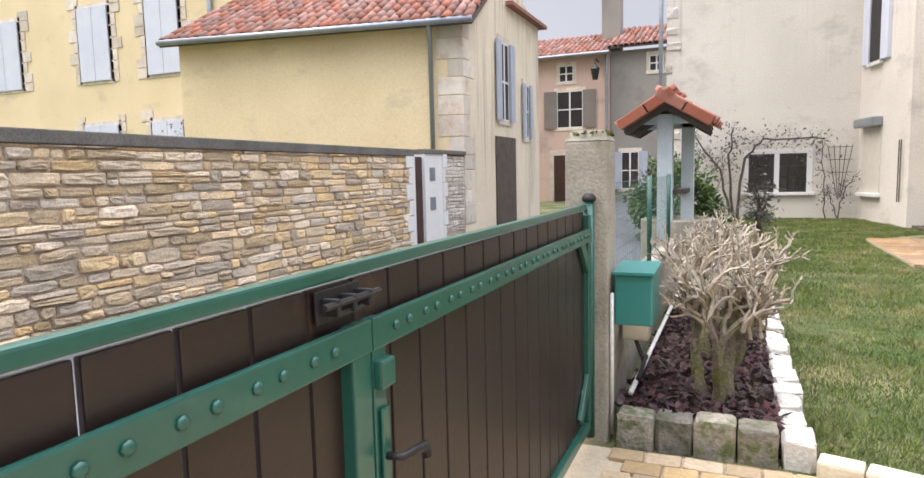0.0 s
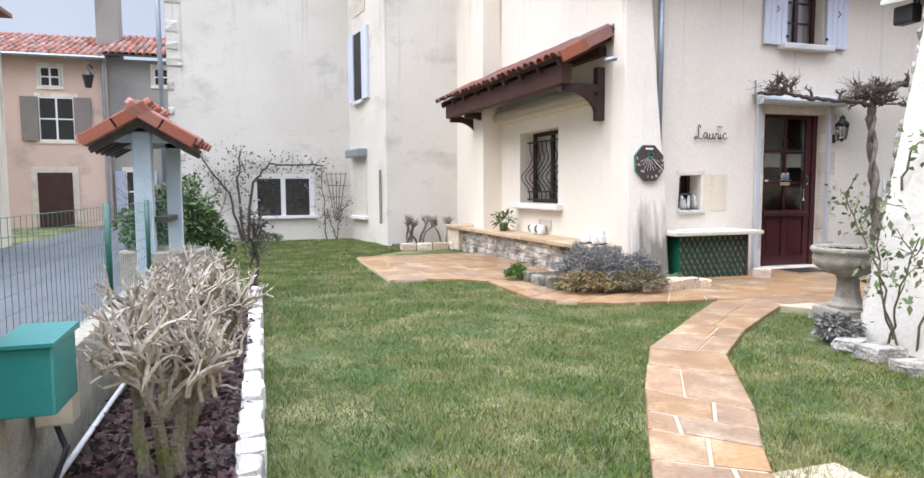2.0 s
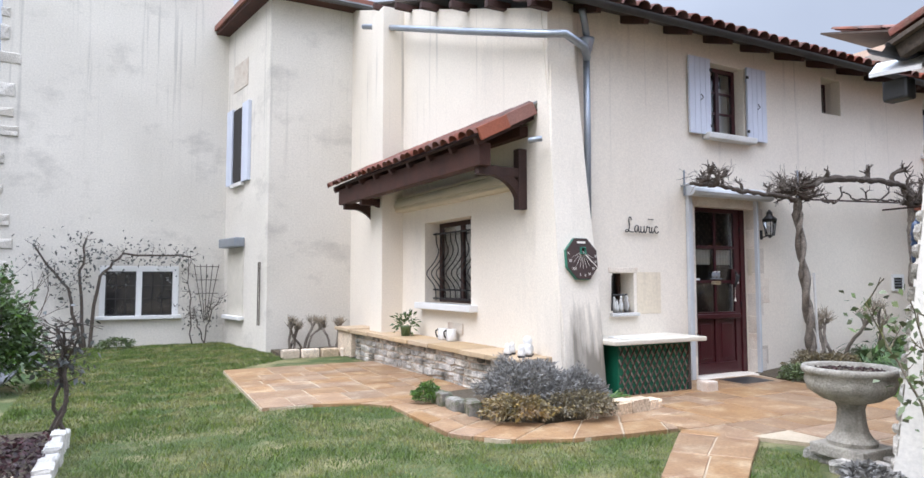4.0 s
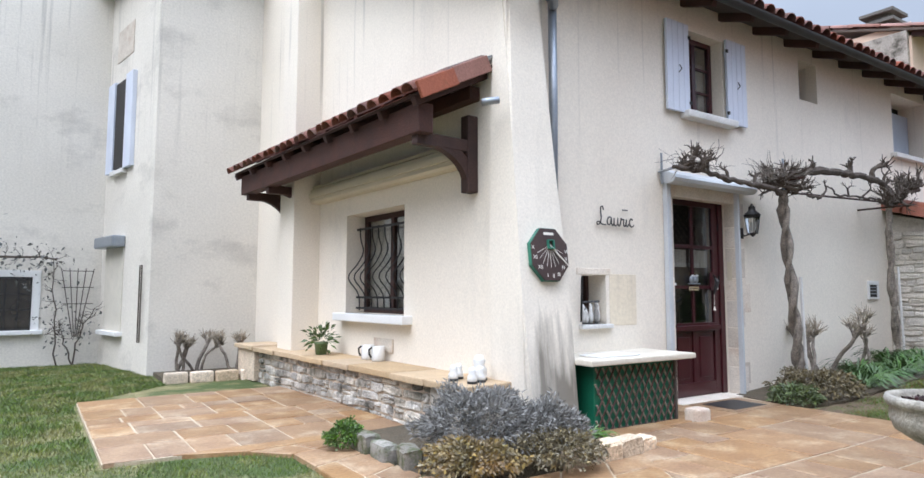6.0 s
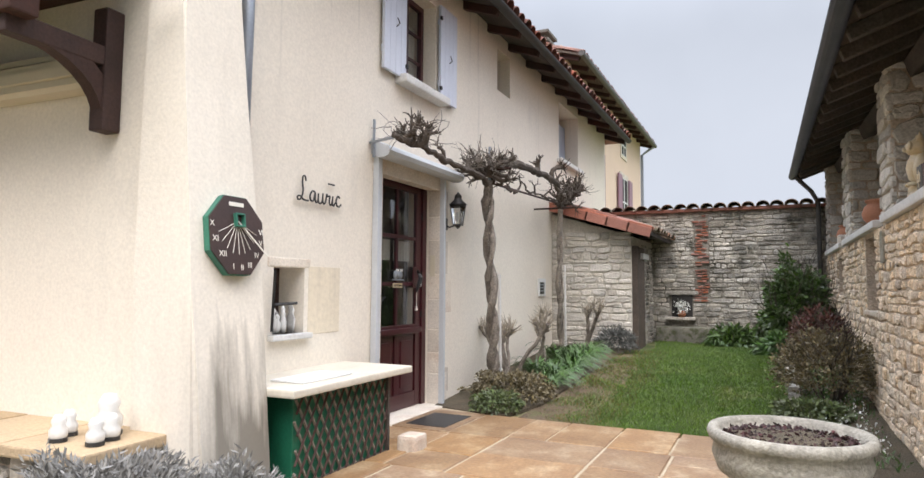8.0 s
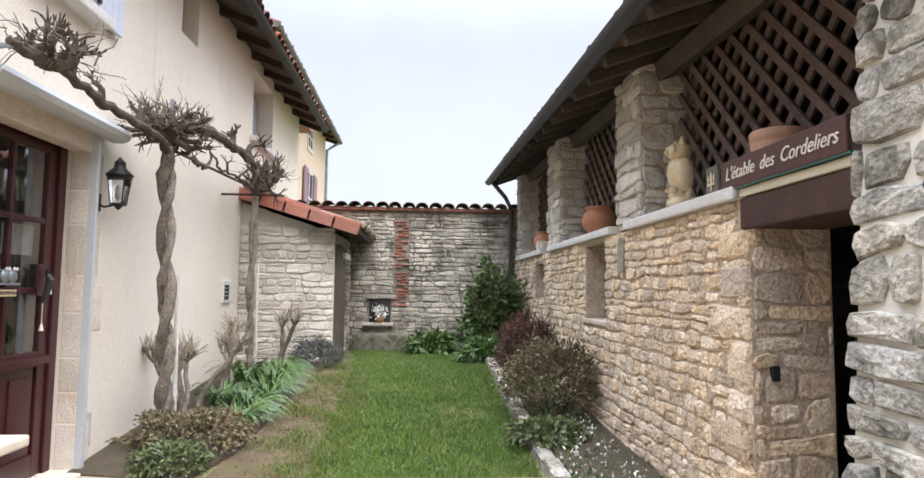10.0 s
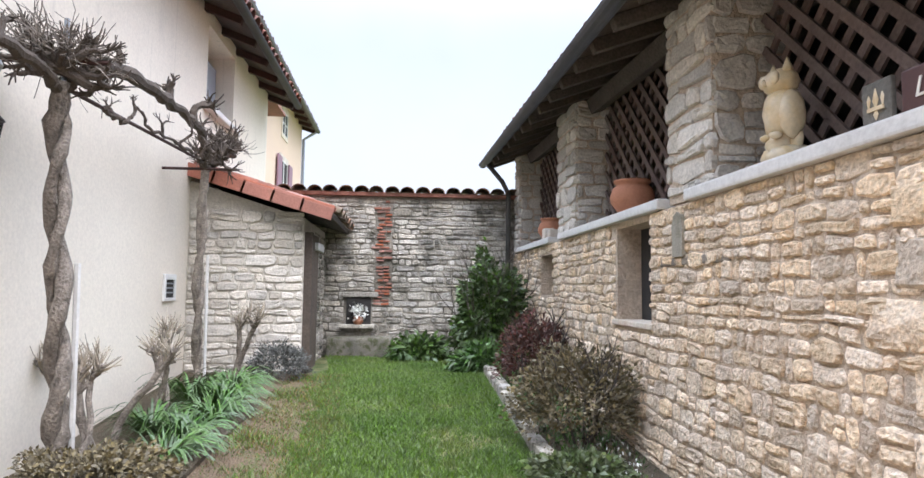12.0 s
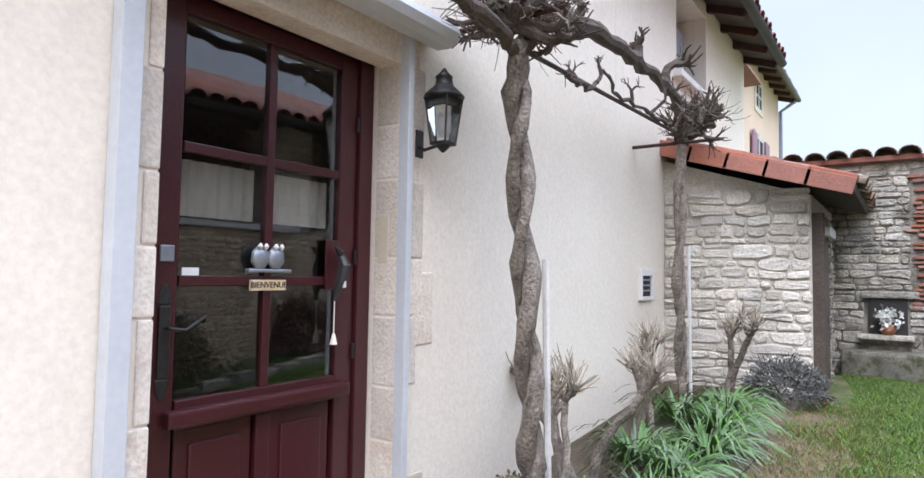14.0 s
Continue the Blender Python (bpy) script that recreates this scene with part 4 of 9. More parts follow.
# ---------------------------------------------------------------- veranda roof over the barred window
def canopy():
    t = thing("canopy_roof", "dark timber lean-to canopy with red canal tiles", "canopy", at=GABLE @ pose(0, -1.4, 0))
    m = GABLE
    y0, y1 = -1.25, 3.88
    ang = math.degrees(math.atan2(0.4, 0.8))
    slope = m @ pose(-0.82, y1, 3.10, 0, 0, -90) @ pose(0, 0, 0, ang, 0, 0)
    part("boarding", box(0, y1 - y0, 0, 0.92, -0.02, 0.01, 0, slope), DARKWOOD, t)
    for i in range(9):
        x = 0.12 + i * (y1 - y0 - 0.24) / 8
        part("rafter", box(x - 0.035, x + 0.035, -0.05, 0.9, -0.10, -0.02, 0.006, slope), DARKWOOD, t)
    part("front_beam", box(-0.76, -0.6, y0 + 0.15, y1 - 0.12, 2.77, 3.05, 0.012, m), DARKWOOD, t)
    part("wall_beam", box(-0.13, -0.002, y0 + 0.2, y1 - 0.2, 3.2, 3.34, 0.01, m), DARKWOOD, t)
    for y in (y0 + 0.29, 2.78, y1 - 0.3):
        b = part("bracket", box(-0.13, -0.002, y - 0.06, y + 0.06, 2.28, 3.05, 0.012, m), DARKWOOD, t, "carved dark timber bracket")
        pts = []
        for k in range(9):
            a = k / 8 * math.pi / 2
            pts.append((-0.12 - 0.52 * (1 - math.cos(a)), 2.34 + 0.36 * math.sin(a)))
        out = [(x, z) for x, z in pts] + [(x + 0.07 if i else x, z + 0.09) for i, (x, z) in enumerate(pts[::-1])]
        g = bmesh.new()
        prism(g, out, -0.045, 0.045, m @ pose(0, y, 0) @ Matrix(((1, 0, 0, 0), (0, 0, -1, 0), (0, 1, 0, 0), (0, 0, 0, 1))))
        part("brace", g, DARKWOOD, t)
        part("bracket_arm", box(-0.72, -0.1, y - 0.05, y + 0.05, 2.68, 2.80, 0.01, m), DARKWOOD, t)
    # verge tiles at the open end
    for i in range(2):
        part("verge_tile", box(y1 - y0 - 0.02, y1 - y0 + 0.02, -0.04 + i * 0.45, 0.42 + i * 0.45, -0.06 + 0.012 * i, 0.10 + 0.012 * i, 0.008, slope), TILE_NEW, t, "orange clay verge tile")
    part("flashing", box(0, y1 - y0, 0.86, 0.95, 0.08, 0.10, 0, slope), ZINC, t)
    tiled(t, slope @ pose(0, -0.08, 0.03), 25, 2, (y1 - y0) / 25, 0.56, TILE, None, 2, seed=4)


canopy()
bm = prism(bmesh.new(), [(-0.002, 2.56), (-0.12, 2.56), (-0.15, 2.585), (-0.15, 2.625), (-0.142, 2.63), (-0.168, 2.635), (-0.172, 2.70), (-0.148, 2.705), (-0.15, 2.75), (-0.12, 2.775), (-0.12, 2.81), (-0.002, 2.82)], -0.84, 2.63, GABLE @ Matrix(((1, 0, 0, 0), (0, 0, 1, 0), (0, 1, 0, 0), (0, 0, 0, 1))))
solo("awning_cassette", bm, ROLLER, "cream closed awning cassette on the gable wall", "awning")
bm = lathe(bmesh.new(), [(0.035, 0), (0.035, 0.16), (0.028, 0.165)], 12)
bmesh.ops.transform(bm, matrix=GABLE @ pose(-0.28, -1.42, 3.05, 0, 80, -30), verts=bm.verts)
cctv = thing("security_camera", "small grey security camera under the canopy", "camera", at=GABLE @ pose(-0.28, -1.42, 3.05))
ob = part("camera_body", bm, ZINC, None, smooth=True)
ob.parent = cctv
ob.matrix_parent_inverse = cctv.matrix_world.inverted()


def own(t):
    """Keeps the parts of a thing with a pose of its own where they were built."""
    for c in t.children:
        c.matrix_parent_inverse = t.matrix_world.inverted()


for o in list(scene.objects):
    if o.name.startswith("canopy_roof"):
        own(o)


def barred_window():
    w = thing("window_2", "deep window with bulging black iron bars", "window", kind="structure")
    m = GABLE
    part("window_sill", box(-0.14, 0.1, 0.16, 1.88, 0.94, 1.04, 0.014, m), WHITE, w, "white stone sill")
    f = bmesh.new()
    for a in ((0.34, 1.77, 1.04, 1.11), (0.34, 1.77, 2.25, 2.32), (0.34, 0.42, 1.11, 2.25), (1.69, 1.77, 1.11, 2.25), (1.01, 1.09, 1.11, 2.25)):
        bx(f, 0.27, 0.33, a[0], a[1], a[2], a[3], 0.006, m)
    part("window_frame", f, DARKWOOD, w, "dark wooden frame")
    part("pane", box(0.295, 0.303, 0.42, 1.69, 1.11, 2.25, 0, m), GLASS, w)
    part("curtain", box(0.37, 0.38, 0.34, 1.77, 1.04, 2.32, 0, m), CURTAIN, w, "pale net curtain")
    for z in (1.10, 1.24, 2.14):
        part("grille_rail", box(0.15, 0.175, 0.345, 1.765, z - 0.013, z + 0.013, 0, m), IRON, w)
    for i in range(9):
        y = 0.42 + i * 1.27 / 8
        pts = []
        for k in range(22):
            z = 1.07 + k * 0.052
            belly = math.exp(-((z - 1.50) / 0.15) ** 2) * 0.17 - math.exp(-((z - 1.86) / 0.11) ** 2) * 0.05
            pts.append(m @ Vector((0.162 - belly, y, z)))
        part("bar", tube(bmesh.new(), pts, 0.009, 5), IRON, w)


barred_window()


def bench_ledge():
    b = thing("stone_bench", "long low rubble ledge with ochre flagstone top", "bench", kind="structure")
    m = GABLE @ pose(-0.52, -1.5, 0)
    part("core", box(0.03, 0.52, 0.0, 5.0, -0.05, 0.44, 0, m), MORTAR, b)
    part("rendered_end", box(0.0, 0.52, -0.06, 0.55, -0.05, 0.44, 0.01, m), PLASTER_WORN, b, "grey rendered end")
    x = -0.08
    rng = random.Random(4)
    while x < 5.0:
        l = rng.uniform(0.55, 0.95)
        part("flagstone", box(-0.06 + rng.uniform(-0.015, 0.015), 0.52, x, min(5.05, x + l - 0.012), 0.44, 0.505 + rng.uniform(-0.004, 0.004), 0.012, m), BENCHTOP, b)
        x += l
    rubble(b, m @ pose(0.03, 5.0, -0.02, 0, 0, -90), 4.42, 0.46, 0.085, 0.2, (STONE_D, STONE_DI), 21, near=(0, 5), depth=0.05)
    part("low_end", box(-0.05, 0.5, 5.05, 5.75, 0.0, 0.46, 0.02, m), STONE, b)
    part("low_end_cap", box(-0.1, 0.5, 5.05, 5.8, 0.46, 0.52, 0.012, m), BENCHTOP, b)


bench_ledge()

# ---------------------------------------------------------------- front door
def front_door():
    d = thing("door_1", "closed burgundy half-glazed front door with six panes", "door", kind="structure")
    y = 8.9
    fr = bmesh.new()
    bx(fr, 7.79, 7.87, y - 0.02, y + 0.1, 0.0, 2.495, 0.006)
    bx(fr, 8.90, 8.99, y - 0.02, y + 0.1, 0.0, 2.495, 0.006)
    bx(fr, 7.87, 8.90, y - 0.02, y + 0.1, 2.465, 2.495, 0.006)
    part("door_frame", fr, BURGUNDY, d)
    leaf = bmesh.new()
    for a in ((7.875, 7.975, 0.04, 2.46), (8.785, 8.895, 0.04, 2.46), (7.975, 8.785, 2.385, 2.46), (7.985, 8.785, 0.82, 0.93), (7.985, 8.785, 0.04, 0.2), (8.35, 8.42, 0.2, 0.82)):
        bx(leaf, a[0], a[1], y, y + 0.045, a[2], a[3], 0.006)
    lf = part("door_leaf", leaf, BURGUNDY, d, "burgundy painted wooden leaf")
    for x in (8.17, 8.60):
        part("panel", box(x - 0.175, x + 0.165, y + 0.012, y + 0.03, 0.2, 0.82, 0.008), BURGUNDY, d)
        part("panel_field", box(x - 0.12, x + 0.11, y + 0.0, y + 0.016, 0.26, 0.76, 0.008), BURGUNDY, d)
    part("glazing_bar", box(8.365, 8.405, y + 0.002, y + 0.04, 0.93, 2.385, 0.004), BURGUNDY, d)
    for z in (1.37, 1.875):
        part("glazing_bar", box(7.985, 8.785, y + 0.004, y + 0.038, z - 0.02, z + 0.02, 0.004), BURGUNDY, d)
    for x0, x1 in ((7.985, 8.365), (8.405, 8.785)):
        for z0, z1 in ((0.93, 1.35), (1.39, 1.855), (1.895, 2.385)):
            part("pane", box(x0, x1, y + 0.018, y + 0.024, z0, z1), GLASS, d)
    part("weather_bar", box(7.93, 8.84, y - 0.055, y + 0.0, 0.84, 0.90, 0.012), BURGUNDY, d)
    for x0, x1 in ((8.0, 8.36), (8.42, 8.78)):
        n = bmesh.new()
        for i in range(12):
            xa = x0 + (x1 - x0) * i / 12
            xb = x0 + (x1 - x0) * (i + 1) / 12
            ya = y + 0.085 + 0.012 * (i % 2)
            yb = y + 0.085 + 0.012 * ((i + 1) % 2)
            n.faces.new([n.verts.new(q) for q in ((xa, ya, 1.62), (xb, yb, 1.62), (xb, yb, 1.84), (xa, ya, 1.84))])
        part("net_curtain", n, CURTAIN, d, "short cream net curtain")
    plate = bmesh.new()
    bx(plate, 7.905, 7.95, y - 0.012, y, 1.02, 1.28, 0.005)
    lathe(plate, [(0.005, 0), (0.028, 0.02), (0.02, 0.06), (0.006, 0.09)], 8, (7.9275, y - 0.004, 1.27), 0.2)
    lathe(plate, [(0.006, 0), (0.02, 0.03), (0.028, 0.07), (0.005, 0.09)], 8, (7.9275, y - 0.004, 0.94), 0.2)
    part("lock_plate", plate, IRON, d, "ornate black iron lock plate")
    part("door_handle", tube(bmesh.new(), [(7.928, y, 1.2), (7.928, y - 0.05, 1.2), (7.98, y - 0.06, 1.19), (8.03, y - 0.06, 1.22), (8.06, y - 0.055, 1.235), (8.055, y - 0.05, 1.215)], [0.008, 0.008, 0.008, 0.008, 0.007, 0.006], 6), IRON, d, smooth=True)
    part("cylinder_lock", box(7.9, 7.955, y - 0.01, y, 1.44, 1.5, 0.004), ZINC, d)
    part("door_sticker", box(8.0, 8.07, y + 0.012, y + 0.016, 1.39, 1.42), WHITE, d)
    for z in (1.0, 1.45, 2.1):
        part("hinge", tube(bmesh.new(), [(8.89, y - 0.012, z), (8.89, y - 0.012, z + 0.07)], 0.009, 6), IRON, d)
    part("threshold", box(7.74, 9.05, 8.6, 9.0, -0.05, 0.035, 0.008), DRESSED, d, "worn stone threshold")
    return d


front_door()


def door_surround():
    t = thing("trim_door_stones", "worn pale dressed stones round the doorway", "door surround", kind="structure")
    rng = random.Random(11)
    for side in (0, 1):
        z = 0.03
        while z < 2.45:
            h = rng.uniform(0.22, 0.42)
            w = rng.choice((0.10, 0.16, 0.2)) if side else rng.choice((0.05, 0.08))
            h = min(h, 2.5 - z)
            if side:
                part("jamb_stone", box(9.0 - 0.004, 9.0 + w, 8.712, 8.86, z, z + h - 0.008, 0.008), DRESSED, t)
            else:
                part("jamb_stone", box(7.78 - w, 7.784, 8.712, 8.86, z, z + h - 0.008, 0.008), DRESSED, t)
            z += h
    part("lintel_stone", box(7.6, 9.15, 8.712, 8.85, 2.44, 2.62, 0.01), DRESSED, t)
    for a in ((9.12, 9.3, 1.05, 1.42), (9.08, 9.24, 0.15, 0.42), (9.06, 9.16, 1.75, 2.3)):
        part("exposed_stone", box(a[0], a[1], 8.714, 8.74, a[2], a[3], 0.01), DRESSED, t)


door_surround()
for x, half in ((7.645, 0.036), (9.015, 0.02)):
    solo("rail", box(x - half, x + half, 8.655, 8.715, 0.02, 2.59, 0.004), ALU, "grey aluminium guide rail beside the doorway", "rail", group="door guide rails")
bm = bmesh.new()
prism(bm, [(8.72, 2.60), (8.66, 2.565), (8.58, 2.56), (8.53, 2.58), (8.51, 2.62), (8.53, 2.66), (8.58, 2.68), (8.72, 2.75)], 7.58, 9.22, Matrix(((0, 0, 1, 0), (1, 0, 0, 0), (0, 1, 0, 0), (0, 0, 0, 1))))
solo("door_canopy", bm, ALU, "grey metal canopy above the front door", "canopy")
solo("doormat", box(7.95, 8.55, 8.1, 8.52, 0.02, 0.036, 0.006), BLACKP, "dark rubber doormat on the paving", "doormat")

# ---------------------------------------------------------------- windows upstairs
def upstairs():
    w = thing("window_3", "burgundy casement with open pale blue shutters", "window", kind="structure")
    y = 8.88
    f = bmesh.new()
    for a in ((8.11, 8.17, 3.5, 4.56), (8.80, 8.86, 3.5, 4.56), (8.17, 8.80, 4.5, 4.56), (8.17, 8.80, 3.5, 3.57), (8.45, 8.52, 3.57, 4.5)):
        bx(f, a[0], a[1], y, y + 0.06, a[2], a[3], 0.005)
    part("window_frame", f, BURGUNDY, w)
    for z in (3.88, 4.19):
        part("glazing_bar", box(8.17, 8.80, y + 0.012, y + 0.045, z - 0.015, z + 0.015, 0.003), BURGUNDY, w)
    for a, b in ((8.17, 8.45), (8.52, 8.80)):
        part("pane", box(a, b, y + 0.026, y + 0.032, 3.57, 4.5), GLASS, w)
        part("curtain", box(a, b, y + 0.09, y + 0.1, 3.57, 4.3), CURTAIN, w)
    part("window_sill", box(7.98, 8.98, 8.58, 8.9, 3.41, 3.5, 0.02), LEDGE, w, "pale stone sill")
    for x0, x1, a in ((7.68, 8.10, 4), (8.87, 9.29, -4)):
        s = bmesh.new()
        n = 4
        for i in range(n):
            xa = x0 + (x1 - x0) * i / n
            bx(s, xa + 0.002, xa + (x1 - x0) / n - 0.002, 8.655, 8.69, 3.47, 4.58, 0.004)
        part("shutter", s, SHUTTER, w, "pale blue-white plank shutter")
        for z in (3.68, 4.4):
            part("shutter_batten", box(x0 + 0.02, x1 - 0.02, 8.69, 8.712, z - 0.035, z + 0.035, 0.004), SHUTTER, w)
        xh = x1 if x0 < 8 else x0
        for z in (3.6, 4.42):
            part("hinge", box(xh - 0.02, xh + 0.02, 8.64, 8.66, z - 0.02, z + 0.02, 0.003), IRON, w)
        part("shutter_latch", tube(bmesh.new(), [((x0 + x1) / 2, 8.65, 3.95), ((x0 + x1) / 2 + 0.03, 8.63, 3.99), ((x0 + x1) / 2, 8.64, 4.04)], 0.006, 5), IRON, w)
    w2 = thing("window_4", "small square burgundy window high in the wall", "window", kind="structure")
    part("window_frame", box(10.72, 11.22, 8.98, 9.04, 4.12, 4.72), BURGUNDY, w2)
    part("pane", box(10.78, 11.16, 8.965, 8.975, 4.18, 4.66), GLASS, w2)
    w3 = thing("window_5", "tall recess with a grey painted wooden panel", "window", kind="structure")
    part("window_panel", box(13.65, 14.95, 8.98, 9.02, 3.68, 4.55), SHUTTER_G, w3)
    part("window_sill", box(13.55, 15.05, 8.62, 8.9, 3.60, 3.68, 0.015), LEDGE, w3)
    v = thing("wall_vent", "small white framed vent in the rendered wall", "vent")
    f = bmesh.new()
    for a in ((12.46, 12.80, 1.43, 1.49), (12.46, 12.80, 1.2, 1.235), (12.46, 12.50, 1.235, 1.43), (12.76, 12.80, 1.235, 1.43)):
        bx(f, a[0], a[1], 8.69, 8.72, a[2], a[3], 0.004)
    part("vent_frame", f, WHITE, v)
    # dark sheet on the wall face, painted as the vent's inner shade
    part("vent_opening", box(12.50, 12.76, 8.708, 8.718, 1.235, 1.43), DARK, v)
    for z in (1.29, 1.34, 1.39):
        part("slat", box(12.50, 12.76, 8.70, 8.712, z - 0.008, z + 0.008), ZINC, v)


upstairs()


def niche():
    n = thing("window_6", "small deep niche window with a stone sill and ornaments behind", "window", kind="structure")
    part("window_sill", box(6.24, 6.70, 8.66, 8.9, 0.925, 0.97, 0.01), LEDGE, n)
    # back of the niche, its shade put into the near-black colour
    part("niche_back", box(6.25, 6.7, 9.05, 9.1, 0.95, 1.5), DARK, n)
    part("window_frame", box(6.60, 6.65, 8.98, 9.02, 0.97, 1.485), DARKWOOD, n)
    part("exposed_stone", box(6.70, 7.12, 8.716, 8.74, 0.95, 1.50, 0.004), CREAM, n, "pale bare stone patch")
    part("exposed_stone", box(6.22, 6.72, 8.714, 8.74, 1.487, 1.56, 0.01), DRESSED, n)
    h = bmesh.new()
    tube(h, [(6.24, 8.68, 1.0), (6.24, 8.66, 1.46)], 0.012, 6)
    tube(h, [(6.24, 8.66, 1.2), (6.42, 8.6, 1.21)], 0.012, 6)
    part("iron_bar", h, IRON, n)


niche()
rng0 = random.Random(77)
for i in range(9):
    x, y = 6.33 + 0.035 * i, 8.76 + rng0.uniform(0, 0.1)
    bm = bmesh.new()
    h = rng0.uniform(0.07, 0.24)
    lathe(bm, [(0.018, 0), (0.026, h * 0.25), (0.03, h * 0.5), (0.014, h * 0.7), (0.022, h * 0.85), (0.006, h)], 10, (x, y, 0.972))
    solo("figurine", bm, CERAMIC if i % 3 else L_LAV, "small glazed ornament standing on the niche sill", "ornament", group="niche ornaments", smooth=True)

# lettering on the wall, a hand-forged word
name_sign = thing("wall_lettering", "black wrought iron script letters on the render", "sign", at=(6.77, 8.69, 2.11))
strokes = (
    ((0.9, 1.65), (0.78, 2.0), (0.52, 1.95), (0.48, 1.45), (0.56, 0.8), (0.36, 0.2), (0.02, 0.05), (-0.1, 0.25), (0.2, 0.36), (0.7, 0.1), (1.25, 0.08)),
    ((2.1, 0.85), (1.78, 0.95), (1.46, 0.6), (1.55, 0.15), (1.9, 0.2), (2.1, 0.85), (2.1, 0.3), (2.28, 0.05), (2.48, 0.3), (2.52, 0.85)),
    ((2.52, 0.85), (2.52, 0.25), (2.76, 0.02), (3.04, 0.3), (3.1, 0.9), (3.1, 0.3), (3.28, 0.05), (3.48, 0.3), (3.62, 0.95)),
    ((3.62, 0.95), (3.75, 0.75), (4.05, 0.8), (4.0, 0.3), (4.18, 0.05), (4.36, 0.3), (4.46, 0.85)),
    ((4.46, 0.85), (4.42, 0.25), (4.6, 0.05), (4.8, 0.3)),
    ((5.45, 0.8), (5.2, 0.95), (4.94, 0.6), (5.05, 0.15), (5.35, 0.05), (5.65, 0.28)))
for stroke in strokes:
    P = [Vector((6.505 + 0.1 * u, 8.685, 2.02 + 0.1 * v)) for u, v in stroke]
    P = [2 * P[0] - P[1]] + P + [2 * P[-1] - P[-2]]
    line = []
    for k in range(1, len(P) - 2):
        for j in range(5):
            u = j / 5
            line.append(0.5 * (2 * P[k] + (P[k + 1] - P[k - 1]) * u + (2 * P[k - 1] - 5 * P[k] + 4 * P[k + 1] - P[k + 2]) * u * u + (3 * P[k] - P[k - 1] - 3 * P[k + 1] + P[k + 2]) * u ** 3))
    line.append(P[-2])
    part("letter", tube(bmesh.new(), line, 0.0075, 6), IRON, name_sign, smooth=True)
part("flourish", box(6.90, 6.985, 8.69, 8.70, 2.2, 2.212), IRON, name_sign)
for c in name_sign.children:
    c.matrix_parent_inverse = name_sign.matrix_world.inverted()

def lantern():
    l = thing("wall_lantern", "black iron carriage lantern on a wall bracket", "lantern")
    x, y = 9.15, 8.56
    k = bmesh.new()
    lathe(k, [(0.06, 0), (0.085, 0.2), (0.095, 0.215)], 4, (x, y, 2.06))
    bmesh.ops.rotate(k, cent=(x, y, 0), matrix=Matrix.Rotation(radians(45), 3, "Z"), verts=k.verts)
    glass = part("lamp_glass", k, GLASS, l)
    fr = bmesh.new()
    for sx, sy in ((1, 1), (1, -1), (-1, 1), (-1, -1)):
        tube(fr, [(x + sx * 0.043, y + sy * 0.043, 2.05), (x + sx * 0.066, y + sy * 0.066, 2.28)], 0.006, 4)
    for z, s in ((2.055, 0.048), (2.275, 0.07)):
        bx(fr, x - s, x + s, y - s, y + s, z - 0.008, z + 0.008, 0.003)
    part("lantern_frame", fr, IRON, l)
    hd = bmesh.new()
    lathe(hd, [(0.105, 0), (0.10, 0.012), (0.05, 0.06), (0.045, 0.07), (0.04, 0.1), (0.045, 0.105), (0.02, 0.13), (0.008, 0.15)], 12, (x, y, 2.285))
    part("lantern_finial", lathe(bmesh.new(), [(0.006, 0), (0.02, 0.012), (0.04, 0.035)], 8, (x, y, 2.012)), IRON, l)
    part("lantern_cap", hd, IRON, l, smooth=True)
    part("bulb", lathe(bmesh.new(), [(0.01, 0), (0.022, 0.03), (0.02, 0.1), (0.005, 0.12)], 8, (x, y, 2.09)), CERAMIC, l)
    part("wall_bracket", tube(bmesh.new(), [(x, 8.72, 2.06), (x - 0.02, 8.66, 2.03), (x, y + 0.03, 2.05)], 0.009, 5), IRON, l)
    part("wall_plate", box(x - 0.03, x + 0.03, 8.705, 8.722, 2.0, 2.14, 0.004), IRON, l)


lantern()


